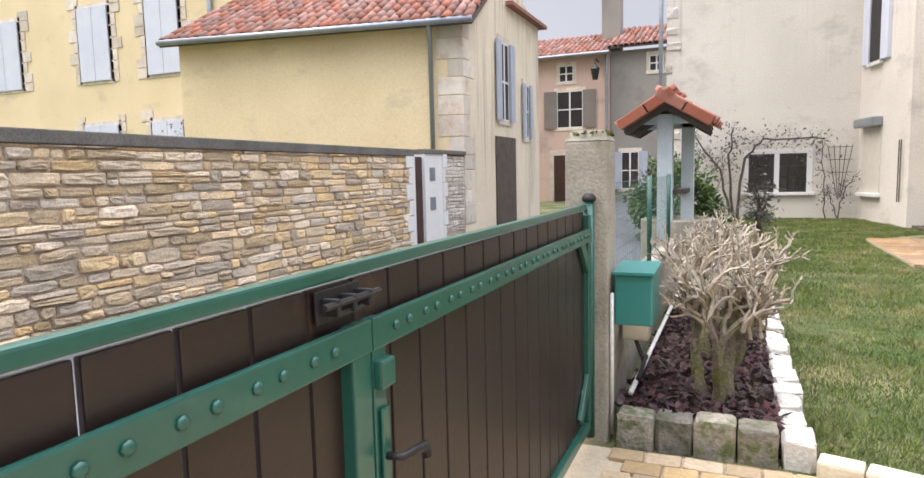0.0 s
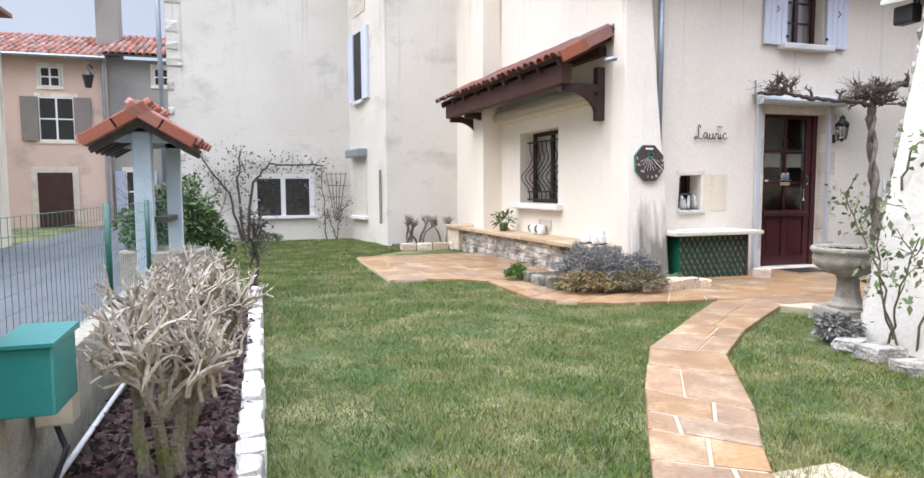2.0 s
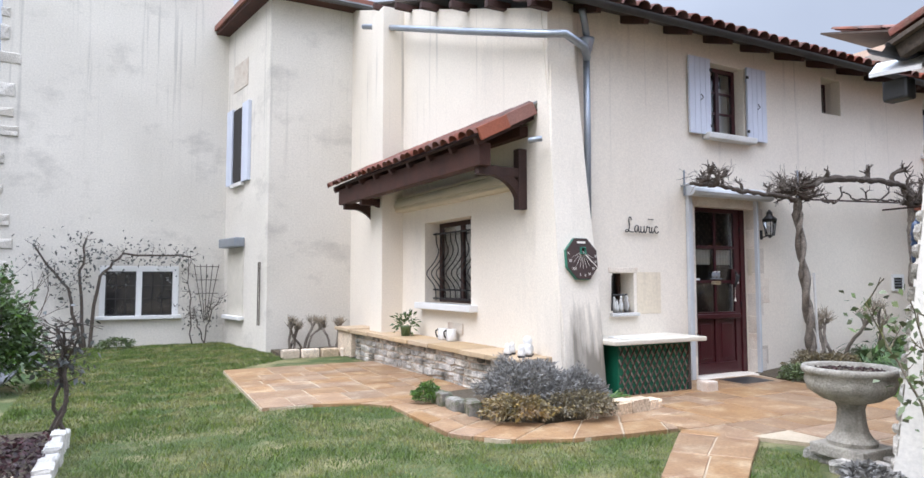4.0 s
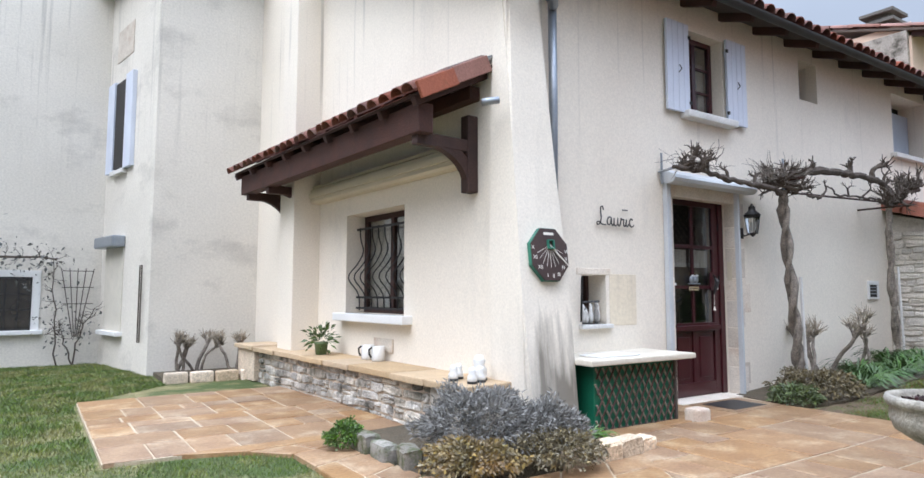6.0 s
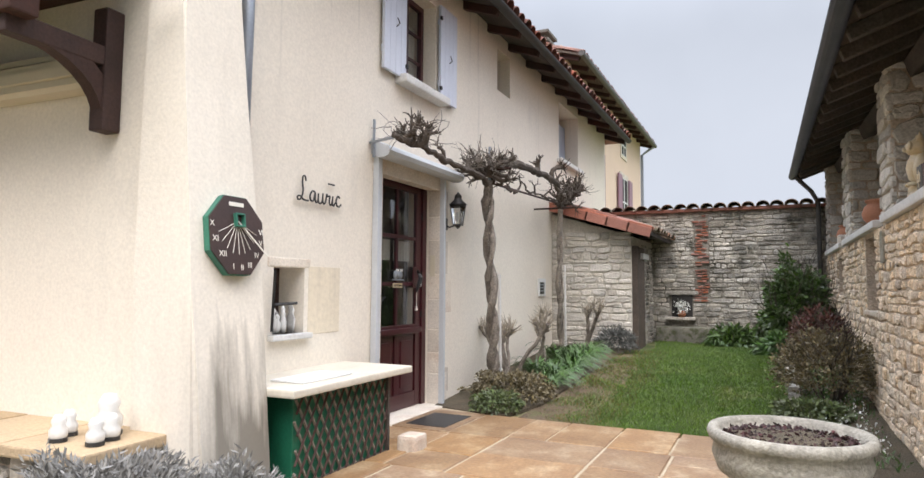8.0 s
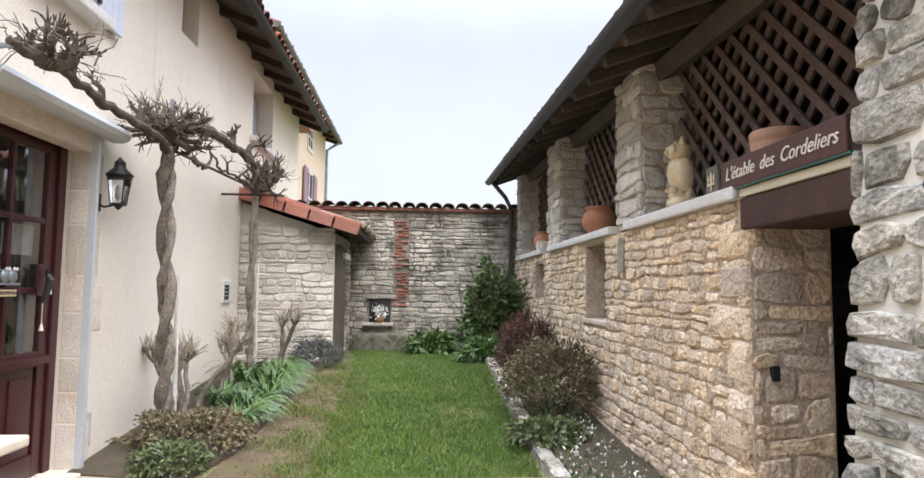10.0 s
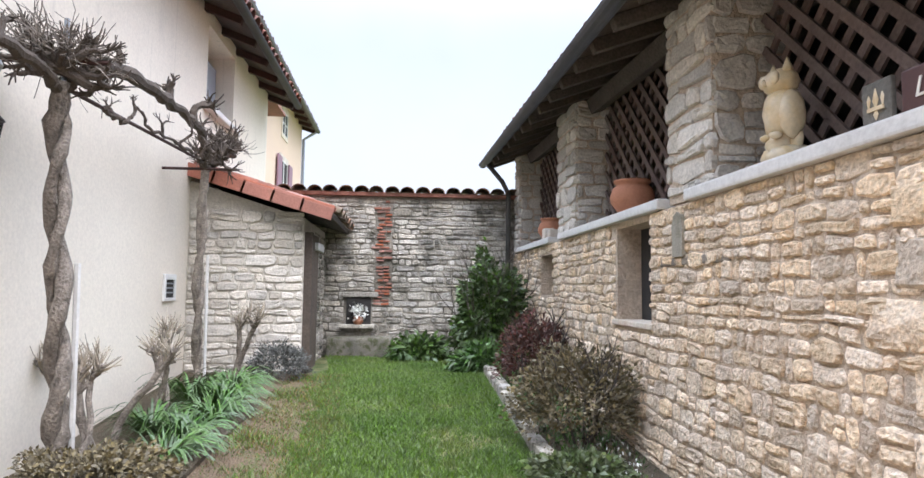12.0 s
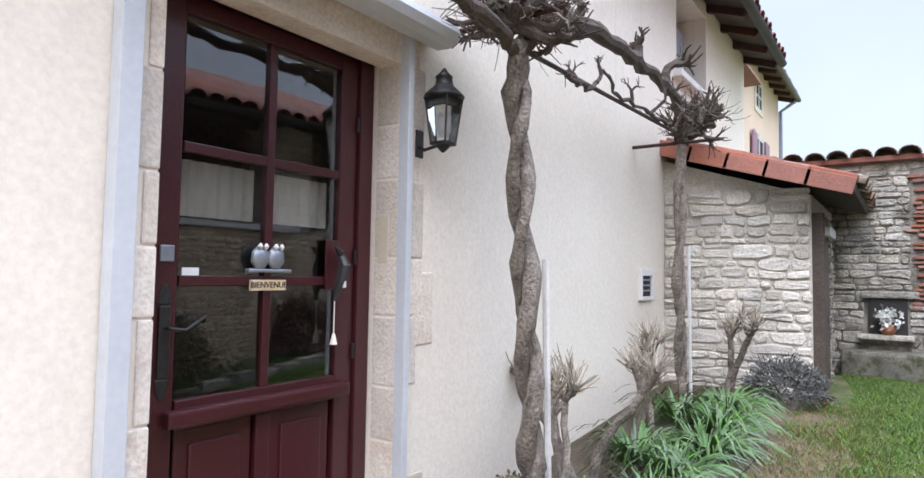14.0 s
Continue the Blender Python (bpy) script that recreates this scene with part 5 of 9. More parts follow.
def sundial():
    s = thing("sundial", "octagonal slate sundial with green gnomon and roman numerals", "sundial")
    m = pose(5.47, 8.30, 1.645, 90 - 7, 0, 0)
    R = 0.255
    oct8 = [(R * 0.92 * math.cos(math.pi / 8 + i * math.pi / 4), R * 1.02 * math.sin(math.pi / 8 + i * math.pi / 4)) for i in range(8)]
    part("dial_rim", prism(bmesh.new(), [(x * 1.02, y * 1.02) for x, y in oct8], -0.03, 0.012, m), DIALG, s, "verdigris green rim")
    part("dial_plate", prism(bmesh.new(), oct8, 0.0125, 0.022, m), DIAL, s)
    for i in range(9):
        a = radians(200 + i * 17.5)
        l = bmesh.new()
        c, sn = math.cos(a), math.sin(a)
        tube(l, [m @ Vector((0.03 * c, 0.08 + 0.03 * sn, 0.024)), m @ Vector((0.165 * c, 0.08 + 0.2 * sn, 0.024))], 0.002, 4)
        part("hour_line", l, LETTER, s)
    for words, x, y in (("XI", -0.18, -0.03), ("XII", -0.13, -0.12), ("I", -0.05, -0.195), ("II", 0.02, -0.2), ("III", 0.085, -0.185), ("IV", 0.15, -0.12), ("V", 0.19, -0.04), ("VI", 0.2, 0.03), ("X", -0.2, 0.06)):
        text_part("numeral", words, 0.05, m @ pose(x, y, 0.0225), LETTER, s, 0.001)
    part("motto_bar", box(-0.06, 0.06, 0.18, 0.205, 0.0225, 0.025, 0, m), LETTER, s)
    g = bmesh.new()
    for a in ((-0.03, 0.045, 0.125, 0.135), (-0.03, -0.02, 0.06, 0.125), (0.035, 0.045, 0.06, 0.125), (-0.03, 0.045, 0.05, 0.06)):
        bx(g, a[0], a[1], a[2], a[3], 0.022, 0.05, 0.002, m)
    part("gnomon_plate", g, DIALG, s)
    part("gnomon", tube(bmesh.new(), [m @ Vector((0.01, 0.09, 0.02)), m @ Vector((0.17, -0.13, 0.09))], 0.005, 5), LETTER, s)


sundial()


def counter():
    c = thing("stone_counter", "cream marble slab on a green trellised base", "counter")
    part("counter_top", box(5.72, 7.2, 8.02, 8.72, 0.635, 0.69, 0.014), MARBLE, c, "thick cream marble slab")
    part("green_panel", box(5.88, 7.02, 8.16, 8.7, 0.0, 0.63, 0.006), GREENP, c, "dark green panel")
    for i in range(18):
        for sgn in (1, -1):
            x = 5.62 + i * 0.092
            pts = []
            za, zb = 0.03, 0.6
            xa, xb = x, x + sgn * 0.33
            ta, tb = 0.0, 1.0
            lo_, hi_ = 5.88, 7.02
            if sgn < 0:
                xa, xb = x + 0.33, x
            seg = [(xa + (xb - xa) * k / 12, za + (zb - za) * k / 12) for k in range(13)]
            seg = [q for q in seg if lo_ <= q[0] <= hi_]
            if len(seg) > 2:
                part("trellis_slat", tube(bmesh.new(), [(seg[0][0], 8.147 - 0.006 * sgn, seg[0][1]), (seg[-1][0], 8.147 - 0.006 * sgn, seg[-1][1])], 0.010, 4), DARKWOOD if sgn > 0 else TIMBER_P, c)
    part("trellis_frame", box(5.88, 7.02, 8.14, 8.16, 0.0, 0.035, 0.003), OLDWOOD, c)
    part("trellis_frame", box(7.0, 7.03, 8.13, 8.16, 0.0, 0.63, 0.003), OLDWOOD, c)


counter()
solo("tray", box(5.95, 6.5, 8.14, 8.42, 0.692, 0.705, 0.004), WHITE, "flat white tray lying on the marble counter", "tray")
bm = box(7.05, 7.25, 7.9, 8.08, 0.0, 0.15, 0.03)
solo("stone_block", bm, DRESSED, "rough pale stone block on the paving", "stone")


# ---------------------------------------------------------------- shed, end wall
def shed():
    s = thing("shed", "low whitewashed rubble lean-to shed with clay tiles", "shed", kind="structure")
    bm = bmesh.new()
    out = [(8.72, 0.1), (7.40, 0.1), (7.40, 2.22), (8.72, 2.62)]
    prism(bm, out, 13.33, 15.6, Matrix(((0, 0, 1, 0), (1, 0, 0, 0), (0, 1, 0, 0), (0, 0, 0, 1))))
    for v in bm.verts:
        if v.co.x < 14:
            v.co.x += 0.12 - 0.22 * (v.co.y - 7.40) / 1.32
    part("shed_wall", bm, MORTAR_W, s)
    part("shed_door", box(13.6, 14.3, 7.33, 7.42, 0.3, 2.05, 0.01), OLDWOOD, s, "narrow grey plank door")
    part("door_post", box(13.47, 13.57, 7.30, 7.42, 0.3, 2.05, 0.01), OLDWOOD, s)
    part("door_lintel", box(13.9, 14.5, 7.28, 7.42, 1.85, 1.95, 0.01), LEDGE, s)
    slope = pose(13.15, 7.02, 2.26, 0, 0, 0) @ pose(0, 0, 0, 16.5, 0, 0)
    part("boarding", box(0, 2.5, 0, 1.85, -0.06, 0.0, 0, slope), OLDWOOD, s)
    for i in range(5):
        part("verge_tile", box(-0.05, 0.14, i * 0.36, 0.40 + i * 0.36, 0.0 + 0.006 * (4 - i), 0.06 + 0.006 * (4 - i), 0.014, slope), TILE_NEW, s, "orange clay verge tile")
        part("verge_face", box(-0.06, -0.03, i * 0.36, 0.40 + i * 0.36, -0.10, 0.05, 0.006, slope), TILE_NEW, s)
    tiled(s, slope @ pose(0.14, -0.05, 0.02), 11, 5, 0.21, 0.45, TILE_MOSS, TILE_I, 1, seed=9)
    rubble(s, pose(13.228, 8.72, 0.2, 0, 0, -90 + 9.5), 1.335, 2.1, 0.11, 0.22, (STONE_W, STONE_W), 31, depth=0.05, flat=1.3)
    rubble(s, pose(14.4, 7.40, 0.3), 1.2, 1.85, 0.08, 0.18, (STONE_D, STONE_DI), 32, depth=0.04, limit=20)


shed()


def end_wall():
    e = thing("wall_end", "tall lichened rubble garden wall with a brick strip", "wall", kind="structure")
    part("wall_core", box(15.6, 16.0, 3.5, 9.0, 0.1, 2.83), MORTAR_D, e)
    hole = [(1.79 - 0.02, 2.20, 0.68, 1.10), (2.24, 2.50, 0.98, 2.62)]
    rubble(e, pose(15.6, 8.85, 0.14, 0, 0, -90), 4.5, 2.66, 0.10, 0.2, (STONE_D, STONE_DI), 41, near=(0.8, 3.6), holes=hole, depth=0.05, flat=1.35)
    rng = random.Random(6)
    z = 1.12
    me = mesh_of("brick", box(-0.5, 0.5, -0.5, 0.5, -0.5, 0.5, 0.06), BRICK)
    while z < 2.75:
        y = 6.36 + rng.uniform(-0.03, 0.03)
        for k in range(2):
            w = rng.uniform(0.08, 0.15)
            if rng.random() < 0.18:
                y += w
                continue
            ob = new("brick", me)
            ob.parent = e
            ob.matrix_world = pose(15.585, y + w / 2, z + rng.uniform(-0.006, 0.006), rng.uniform(-4, 4), 0, 0) @ Matrix.Diagonal((0.05, w - 0.014, rng.uniform(0.022, 0.034), 1))
            y += w
        z += 0.052
    part("recess_floor", box(15.45, 15.7, 6.6, 7.15, 0.74, 0.80, 0.02), STONE_D, e)
    # dark sheet before the wall core, painted as the recess's shade
    part("recess_back", box(15.57, 15.6, 6.66, 7.04, 0.8, 1.22), DARK, e)
    part("recess_lintel", box(15.54, 15.62, 6.55, 7.12, 1.22, 1.3, 0.02), STONE_D, e)
    part("trough", box(15.2, 15.62, 6.3, 7.3, 0.28, 0.62, 0.04), COBBLE, e, "mossy stone trough")
    tiled(e, pose(15.42, 3.6, 2.86, 0, 0, 0) @ pose(0, 0, 0, 0, 0, 0) @ Matrix(((0, 1, 0, 0), (1, 0, 0, 0), (0, 0, 1, 0), (0, 0, 0, 1))), 22, 1, 0.24, 0.65, TILE_MOSS, None, 1, seed=13)
    part("coping_bed", box(15.5, 16.05, 3.5, 9.0, 2.82, 2.88, 0.01), TILE_I, e)


end_wall()
bm = lathe(bmesh.new(), [(0.05, 0), (0.08, 0.05), (0.06, 0.12)], 12, (15.5, 6.85, 0.8))
flower = thing("flower_pot", "pink and white flowers in a pot in the recess", "flower pot", at=(15.5, 6.85, 0.8))
ob = part("pot", bm, TERRACOTTA, flower)
nr = np.random.default_rng(2)
p = nr.normal(size=(120, 3)) * (0.06, 0.06, 0.06) + (15.48, 6.85, 1.0)
leaves("blossom", p, nr.normal(size=(120, 3)), 0.05, L_PETAL, flower, nr, 0.8)
own(flower)

# ---------------------------------------------------------------- barn
BY = 4.38


def barn():
    b = thing("wall_barn", "honey limestone rubble barn wall with ledges and piers", "barn wall", kind="structure")
    holes = [(9.9, 10.65, 1.12, 1.9), (12.9, 13.6, 1.3, 1.8)]
    bm = bmesh.new()
    xs = [7.23, 9.9, 10.65, 12.9, 13.6, 15.6]
    for a, c, lo, hi in ((7.23, 9.9, 0, 1.93), (9.9, 10.65, 0, 1.12), (10.65, 12.9, 0, 1.93), (12.9, 13.6, 0, 1.3), (13.6, 15.6, 0, 1.93), (9.9, 10.65, 1.88, 1.93), (12.9, 13.6, 1.8, 1.93)):
        bx(bm, a, c, BY - 0.45, BY, lo, hi)
    part("wall_core", bm, MORTAR, b)
    rubble(b, pose(15.6, BY, 0.1, 0, 0, 180), 8.37, 1.83, 0.095, 0.155, (STONE, STONE_I), 51, near=(5.9, 8.4),
           holes=[(15.6 - 7.34, 8.5, 1.62, 1.9), (15.6 - 10.65, 15.6 - 9.9, 1.0, 1.85), (15.6 - 13.6, 15.6 - 12.9, 1.2, 1.75)], depth=0.04, flat=0.8)
    rubble(b, pose(7.23, BY, 0.05, 0, 0, -90) @ pose(0, 0, 0), 0.45, 1.75, 0.15, 0.26, (STONE, STONE_I), 52, depth=0.03)
    # quoin blocks at the doorway
    rng = random.Random(9)
    z = 0.05
    while z < 1.75:
        h = rng.uniform(0.18, 0.3)
        w = rng.choice((0.34, 0.5, 0.28))
        ob = new("stone", stone_set(STONE)[rng.randrange(14)])
        ob.parent = b
        ob.matrix_world = pose(7.225 + w / 2, BY - 0.002, z + h / 2, 0, 0, 180) @ Matrix.Diagonal((w, 0.06, h - 0.012, 1))
        z += h
    for x0, x1 in ((7.3, 9.22), (9.64, 12.5), (12.95, 15.3)):
        part("ledge", box(x0, x1, BY - 0.45, BY + 0.06, 1.93, 2.005, 0.014), LEDGE, b, "pale stone ledge")
    for x0, x1 in ((8.95, 9.62), (11.95, 12.75), (15.2, 15.6)):
        z1 = 3.30 + 0.033 * (x0 - 9)
        part("pier_core", box(x0 + 0.02, x1 - 0.02, BY - 0.52, BY - 0.02, 1.95, z1), MORTAR, b)
        rubble(b, pose(x1, BY - 0.02, 2.0, 0, 0, 180), x1 - x0, z1 - 2.0, 0.13, 0.3, (STONE_W, STONE_W), int(x0 * 10), depth=0.05)
        rubble(b, pose(x0 + 0.02, BY - 0.02, 2.0, 0, 0, -90), 0.5, z1 - 2.0, 0.13, 0.24, (STONE_W, STONE_W), int(x0 * 10) + 1, depth=0.05)
    # slit window
    part("slit_reveal", box(10.62, 10.70, BY - 0.4, BY + 0.004, 1.1, 1.9), MORTAR, b)
    part("slit_frame", box(9.9, 10.2, BY - 0.2, BY - 0.155, 1.13, 1.88, 0.006), BURGUNDY, b, "dark red window frame")
    # dark panel painted as the unlit barn seen through the slit
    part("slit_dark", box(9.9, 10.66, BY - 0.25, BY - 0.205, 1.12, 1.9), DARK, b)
    part("slit_sill", box(9.85, 10.7, BY - 0.4, BY + 0.03, 1.08, 1.125, 0.01), DRESSED, b)
    # no frame: a dark panel fills this slit as painted shade
    part("slit_frame", box(12.9, 13.6, BY - 0.3, BY - 0.25, 1.3, 1.8), DARK, b)
    part("old_beam", box(8.75, 9.72, BY - 0.1, BY + 0.015, 1.53, 1.585, 0.012), TIMBER_P, b, "grey embedded timber")
    pl = bmesh.new()
    prism(pl, [(-0.075, 0), (0.075, 0), (0.08, 0.2), (0.055, 0.27), (0, 0.295), (-0.055, 0.27), (-0.08, 0.2)], -0.05, 0.02, pose(9.38, BY + 0.012, 1.585, 90, 0, 180))
    part("stone_plaque", pl, CONCRETE, b, "grey rounded stone plaque")
    # doorway
    part("door_lintel", box(5.4, 7.3, BY - 0.42, BY + 0.02, 1.76, 1.93, 0.012), DARKWOOD, b, "dark timber lintel")
    part("lintel_cap", box(5.4, 7.28, BY - 0.42, BY + 0.03, 1.935, 1.98, 0.008), ROLLER, b)
    part("door_latch", box(7.195, 7.235, BY - 0.13, BY - 0.09, 0.95, 1.03, 0.004), IRON, b)


barn()


def barn_roof():
    r = thing("roof_barn", "old clay tile barn roof with dark open timbers", "roof", kind="structure")
    y0, z0 = 4.85, 3.42
    m = pose(15.75, y0, z0, 0, 0, 180) @ pose(0, 0, 0, 0, 1.9, 0) @ pose(0, 0, 0, 20, 0, 0)
    L = 10.2
    part("boarding", box(0, L, 0, 4.6, -0.01, 0.02, 0, m), OLDWOOD, r, "dark old boards")
    for i in range(22):
        x = 0.1 + i * (L - 0.2) / 21
        part("rafter", box(x - 0.045, x + 0.045, 0.03, 2.4, -0.11, -0.012, 0.008, m), OLDWOOD, r)
    for y in (4.22, 3.0, 1.9):
        d = (y0 - y) / math.cos(radians(20))
        part("purlin", box(0.05, 10.1, d - 0.08, d + 0.08, -0.27, -0.112, 0.015, m), OLDWOOD, r)
    g = bmesh.new()
    n = 8
    a = [[g.verts.new((x, y0 + 0.03 + 0.07 * math.cos(k), z0 + 0.01 - 0.033 * (15.75 - x) + 0.07 * math.sin(k))) for k in (math.pi + math.pi * i / n for i in range(n + 1))] for x in (5.5, 15.8)]
    for i in range(n):
        g.faces.new((a[0][i], a[0][i + 1], a[1][i + 1], a[1][i]))
    bmesh.ops.solidify(g, geom=list(g.faces), thickness=0.006)
    part("gutter", g, GUTTER, r, "dark half-round gutter")
    tiled(r, m @ pose(0, 0.05, 0.03), 43, 8, L / 43, 0.70, TILE, TILE_I, 1, seed=19)
    bm = bmesh.new()
    tube(bm, [(15.45, 4.86, 3.38), (15.5, 4.6, 3.1), (15.5, 4.5, 2.9), (15.5, 4.5, 0.3)], 0.04, 8)
    part("downpipe", bm, GUTTER, r, smooth=True)


barn_roof()
# barn gloom is put into this wall's near-black colour
solo("wall_barn_back", box(5.6, 15.6, 0.9, 1.1, 0, 4.8), DARK, "barn back wall coloured near-black for the unlit inside", "wall", kind="structure")
solo("wall_barn_side", box(15.3, 15.6, 1.1, 3.9, 0, 4.6), MORTAR, "rubble side wall of the barn", "wall", kind="structure")
solo("wall_barn_west", box(5.66, 5.86, 0.9, 3.6, 0, 4.3), MORTAR, "rubble side wall of the barn near the gate", "wall", kind="structure")
solo("floor_barn", box(5.86, 15.3, 1.1, 4.3, -0.1, 0.03), SOIL, "dark earthen barn floor", "floor", kind="structure")


def lattice(x0, x1, z0, z1, y, group):
    t = thing("wooden_lattice", "dark brown diagonal wooden lattice screen between stone piers", "lattice", group=group, at=((x0 + x1) / 2, y, z0))
    step = 0.205
    for sgn in (1, -1):
        n = int((x1 - x0 + z1 - z0) / step)
        for i in range(n + 1):
            c = x0 - (z1 - z0) + i * step if sgn > 0 else x0 + i * step
            pts = []
            for k in range(0, 41):
                z = z0 + (z1 - z0) * k / 40
                x = c + sgn * (z - z0)
                if x0 <= x <= x1:
                    pts.append((x, z))
            if len(pts) > 2:
                (xa, za), (xb, zb) = pts[0], pts[-1]
                ln = math.hypot(xb - xa, zb - za)
                b = box(-ln / 2, ln / 2, -0.009, 0.009, -0.026, 0.026, 0, pose((xa + xb) / 2, y + 0.011 * sgn, (za + zb) / 2, 0, -sgn * 45, 0))
                part("slat", b, LATTICE, t)
    own(t)


lattice(6.2, 8.95, 2.0, 3.36, BY - 0.35, "barn lattices")
lattice(9.62, 11.95, 2.0, 3.36, BY - 0.35, "barn lattices")
lattice(12.75, 15.2, 2.0, 3.36, BY - 0.35, "barn lattices")


def pier():
    p = thing("wall_pier", "battered pier, white render on one face and rubble on the other", "pier", kind="structure")
    bm = bmesh.new()
    lo = [(5.14, 3.2), (6.05, 3.2), (6.05, 4.74), (5.14, 4.74)]
    hi = [(5.62, 3.4), (6.12, 3.4), (6.12, 4.45), (5.62, 4.45)]
    a = [bm.verts.new((x, y, -0.1)) for x, y in lo]
    c = [bm.verts.new((x, y, 3.75)) for x, y in hi]
    for i in range(4):
        bm.faces.new((a[i], a[(i + 1) % 4], c[(i + 1) % 4], c[i]))
    bm.faces.new(c)
    bmesh.ops.bevel(bm, geom=[e for e in bm.edges if abs(e.verts[0].co.z - e.verts[1].co.z) > 1], offset=0.035, segments=2, affect="EDGES")
    part("rendered_body", bm, PLASTER_OLD, p, "stained white render")
    tilt = math.degrees(math.atan2(0.29, 3.85))
    rubble(p, pose(6.06, 4.735, 0.0, 0, 0, 180) @ pose(0, 0, 0, -tilt, 0, 0), 0.9, 3.7, 0.13, 0.24, (STONE_D, STONE_DI), 61, flat=1.6, depth=0.045, lean=(-0.015, 0.125))


pier()

# sign over the barn door
sg = thing("door_sign", "dark brown painted sign with white script above the doorway", "sign")
part("sign_board", box(6.35, 7.44, BY + 0.03, BY + 0.055, 1.99, 2.15, 0.006), SIGNBROWN, sg)
part("sign_edge", box(6.34, 7.45, BY + 0.026, BY + 0.05, 1.985, 1.995), TEAL, sg)
for words, x in (("L'étable", 7.225), ("des", 6.95), ("Cordeliers", 6.615)):
    text_part("lettering", words, 0.1, pose(x, BY + 0.058, 2.07, 90, 0, 180), LETTER, sg, 0.002, 0.3)
pq = thing("ornament_plaque", "small dark plaque with a pale gilt flower emblem", "plaque")
part("plaque", box(7.49, 7.64, BY + 0.03, BY + 0.052, 1.985, 2.16, 0.006), COPING, pq)
e = bmesh.new()
for dx, r in ((0, 0.028), (-0.035, 0.018), (0.035, 0.018)):
    lathe(e, [(0.004, 0), (r * 0.6, 0.03), (0.003, 0.075 if dx == 0 else 0.05)], 6, (7.565 + dx, BY + 0.055, 2.055 if dx == 0 else 2.06), 0.3)
bx(e, 7.525, 7.605, BY + 0.053, BY + 0.06, 2.045, 2.06)
lathe(e, [(0.004, 0), (0.014, 0.02), (0.004, 0.04)], 6, (7.565, BY + 0.055, 2.01), 0.3)
part("emblem", e, OWL, pq)
pot = lathe(bmesh.new(), [(k * 0.87, z * 0.87) for k, z in ((0.10, 0), (0.11, 0.01), (0.145, 0.12), (0.165, 0.265), (0.162, 0.275), (0.172, 0.285), (0.172, 0.335), (0.165, 0.345), (0.145, 0.34), (0.14, 0.29))], 28, (7.28, BY - 0.2, 2.007))
solo("flowerpot", pot, TERRAPALE, "wide pale terracotta flowerpot standing on the ledge", "flowerpot", smooth=True)
for x, s in ((10.75, 0.84), (13.75, 0.82)):
    pot = bmesh.new()
    lathe(pot, [(0.11 * s, 0), (0.14 * s, 0.03 * s), (0.22 * s, 0.14 * s), (0.23 * s, 0.2 * s), (0.2 * s, 0.29 * s), (0.16 * s, 0.33 * s), (0.19 * s, 0.355 * s), (0.19 * s, 0.375 * s), (0.16 * s, 0.38 * s), (0.14 * s, 0.33 * s)], 28, (x, BY - 0.18, 2.007))
    solo("terracotta_jar", pot, TERRACOTTA, "rounded orange terracotta jar on the barn ledge", "jar", group="ledge jars", smooth=True)
for x, h in ((13.1, 0.1), (13.4, 0.14)):
    solo("stone_block", box(x - 0.07, x + 0.07, BY - 0.12, BY + 0.02, 2.007, 2.007 + h, 0.02), DRESSED, "small pale stone lying on the ledge", "stone")
def owl_statue():
    """An owl perched on a pale rock, glazed, one piece."""
    o = bmesh.new()
    x, y, z = 8.42, BY - 0.12, 2.007

    def lump(cx, cy, cz, rx, ry, rz, rough=0.0, sub=2):
        q = bmesh.ops.create_icosphere(o, subdivisions=sub, radius=1)["verts"]
        for v in q:
            k = 1 + rough * noise.noise(v.co * 2.3 + Vector((cx, cy, cz)) * 5)
            v.co = Vector((x + cx + v.co.x * rx * k, y + cy + v.co.y * ry * k, z + cz + v.co.z * rz * k))
    lump(0, 0, 0.05, 0.13, 0.10, 0.06, 0.5)
    lump(0.02, 0, 0.11, 0.085, 0.08, 0.08, 0.5)
    lump(0, 0, 0.27, 0.105, 0.10, 0.15)
    lump(0.075, -0.01, 0.25, 0.045, 0.07, 0.13)
    lump(-0.075, 0.0, 0.25, 0.045, 0.07, 0.13)
    lump(-0.05, -0.03, 0.13, 0.05, 0.03, 0.08)
    lump(0, 0.01, 0.43, 0.095, 0.09, 0.075)
    for sx in (-1, 1):
        lump(sx * 0.045, 0.075, 0.44, 0.038, 0.02, 0.038)
        lathe(o, [(0.032, 0), (0.018, 0.04), (0.003, 0.075)], 6, (x + sx * 0.06, y + 0.01, z + 0.47))
        lump(sx * 0.04, 0.07, 0.145, 0.03, 0.035, 0.02)
    lump(0, 0.1, 0.42, 0.012, 0.02, 0.024, 0, 1)
    solo("owl_statue", o, OWL, "ochre and white glazed owl statue on the ledge", "statue", smooth=True)


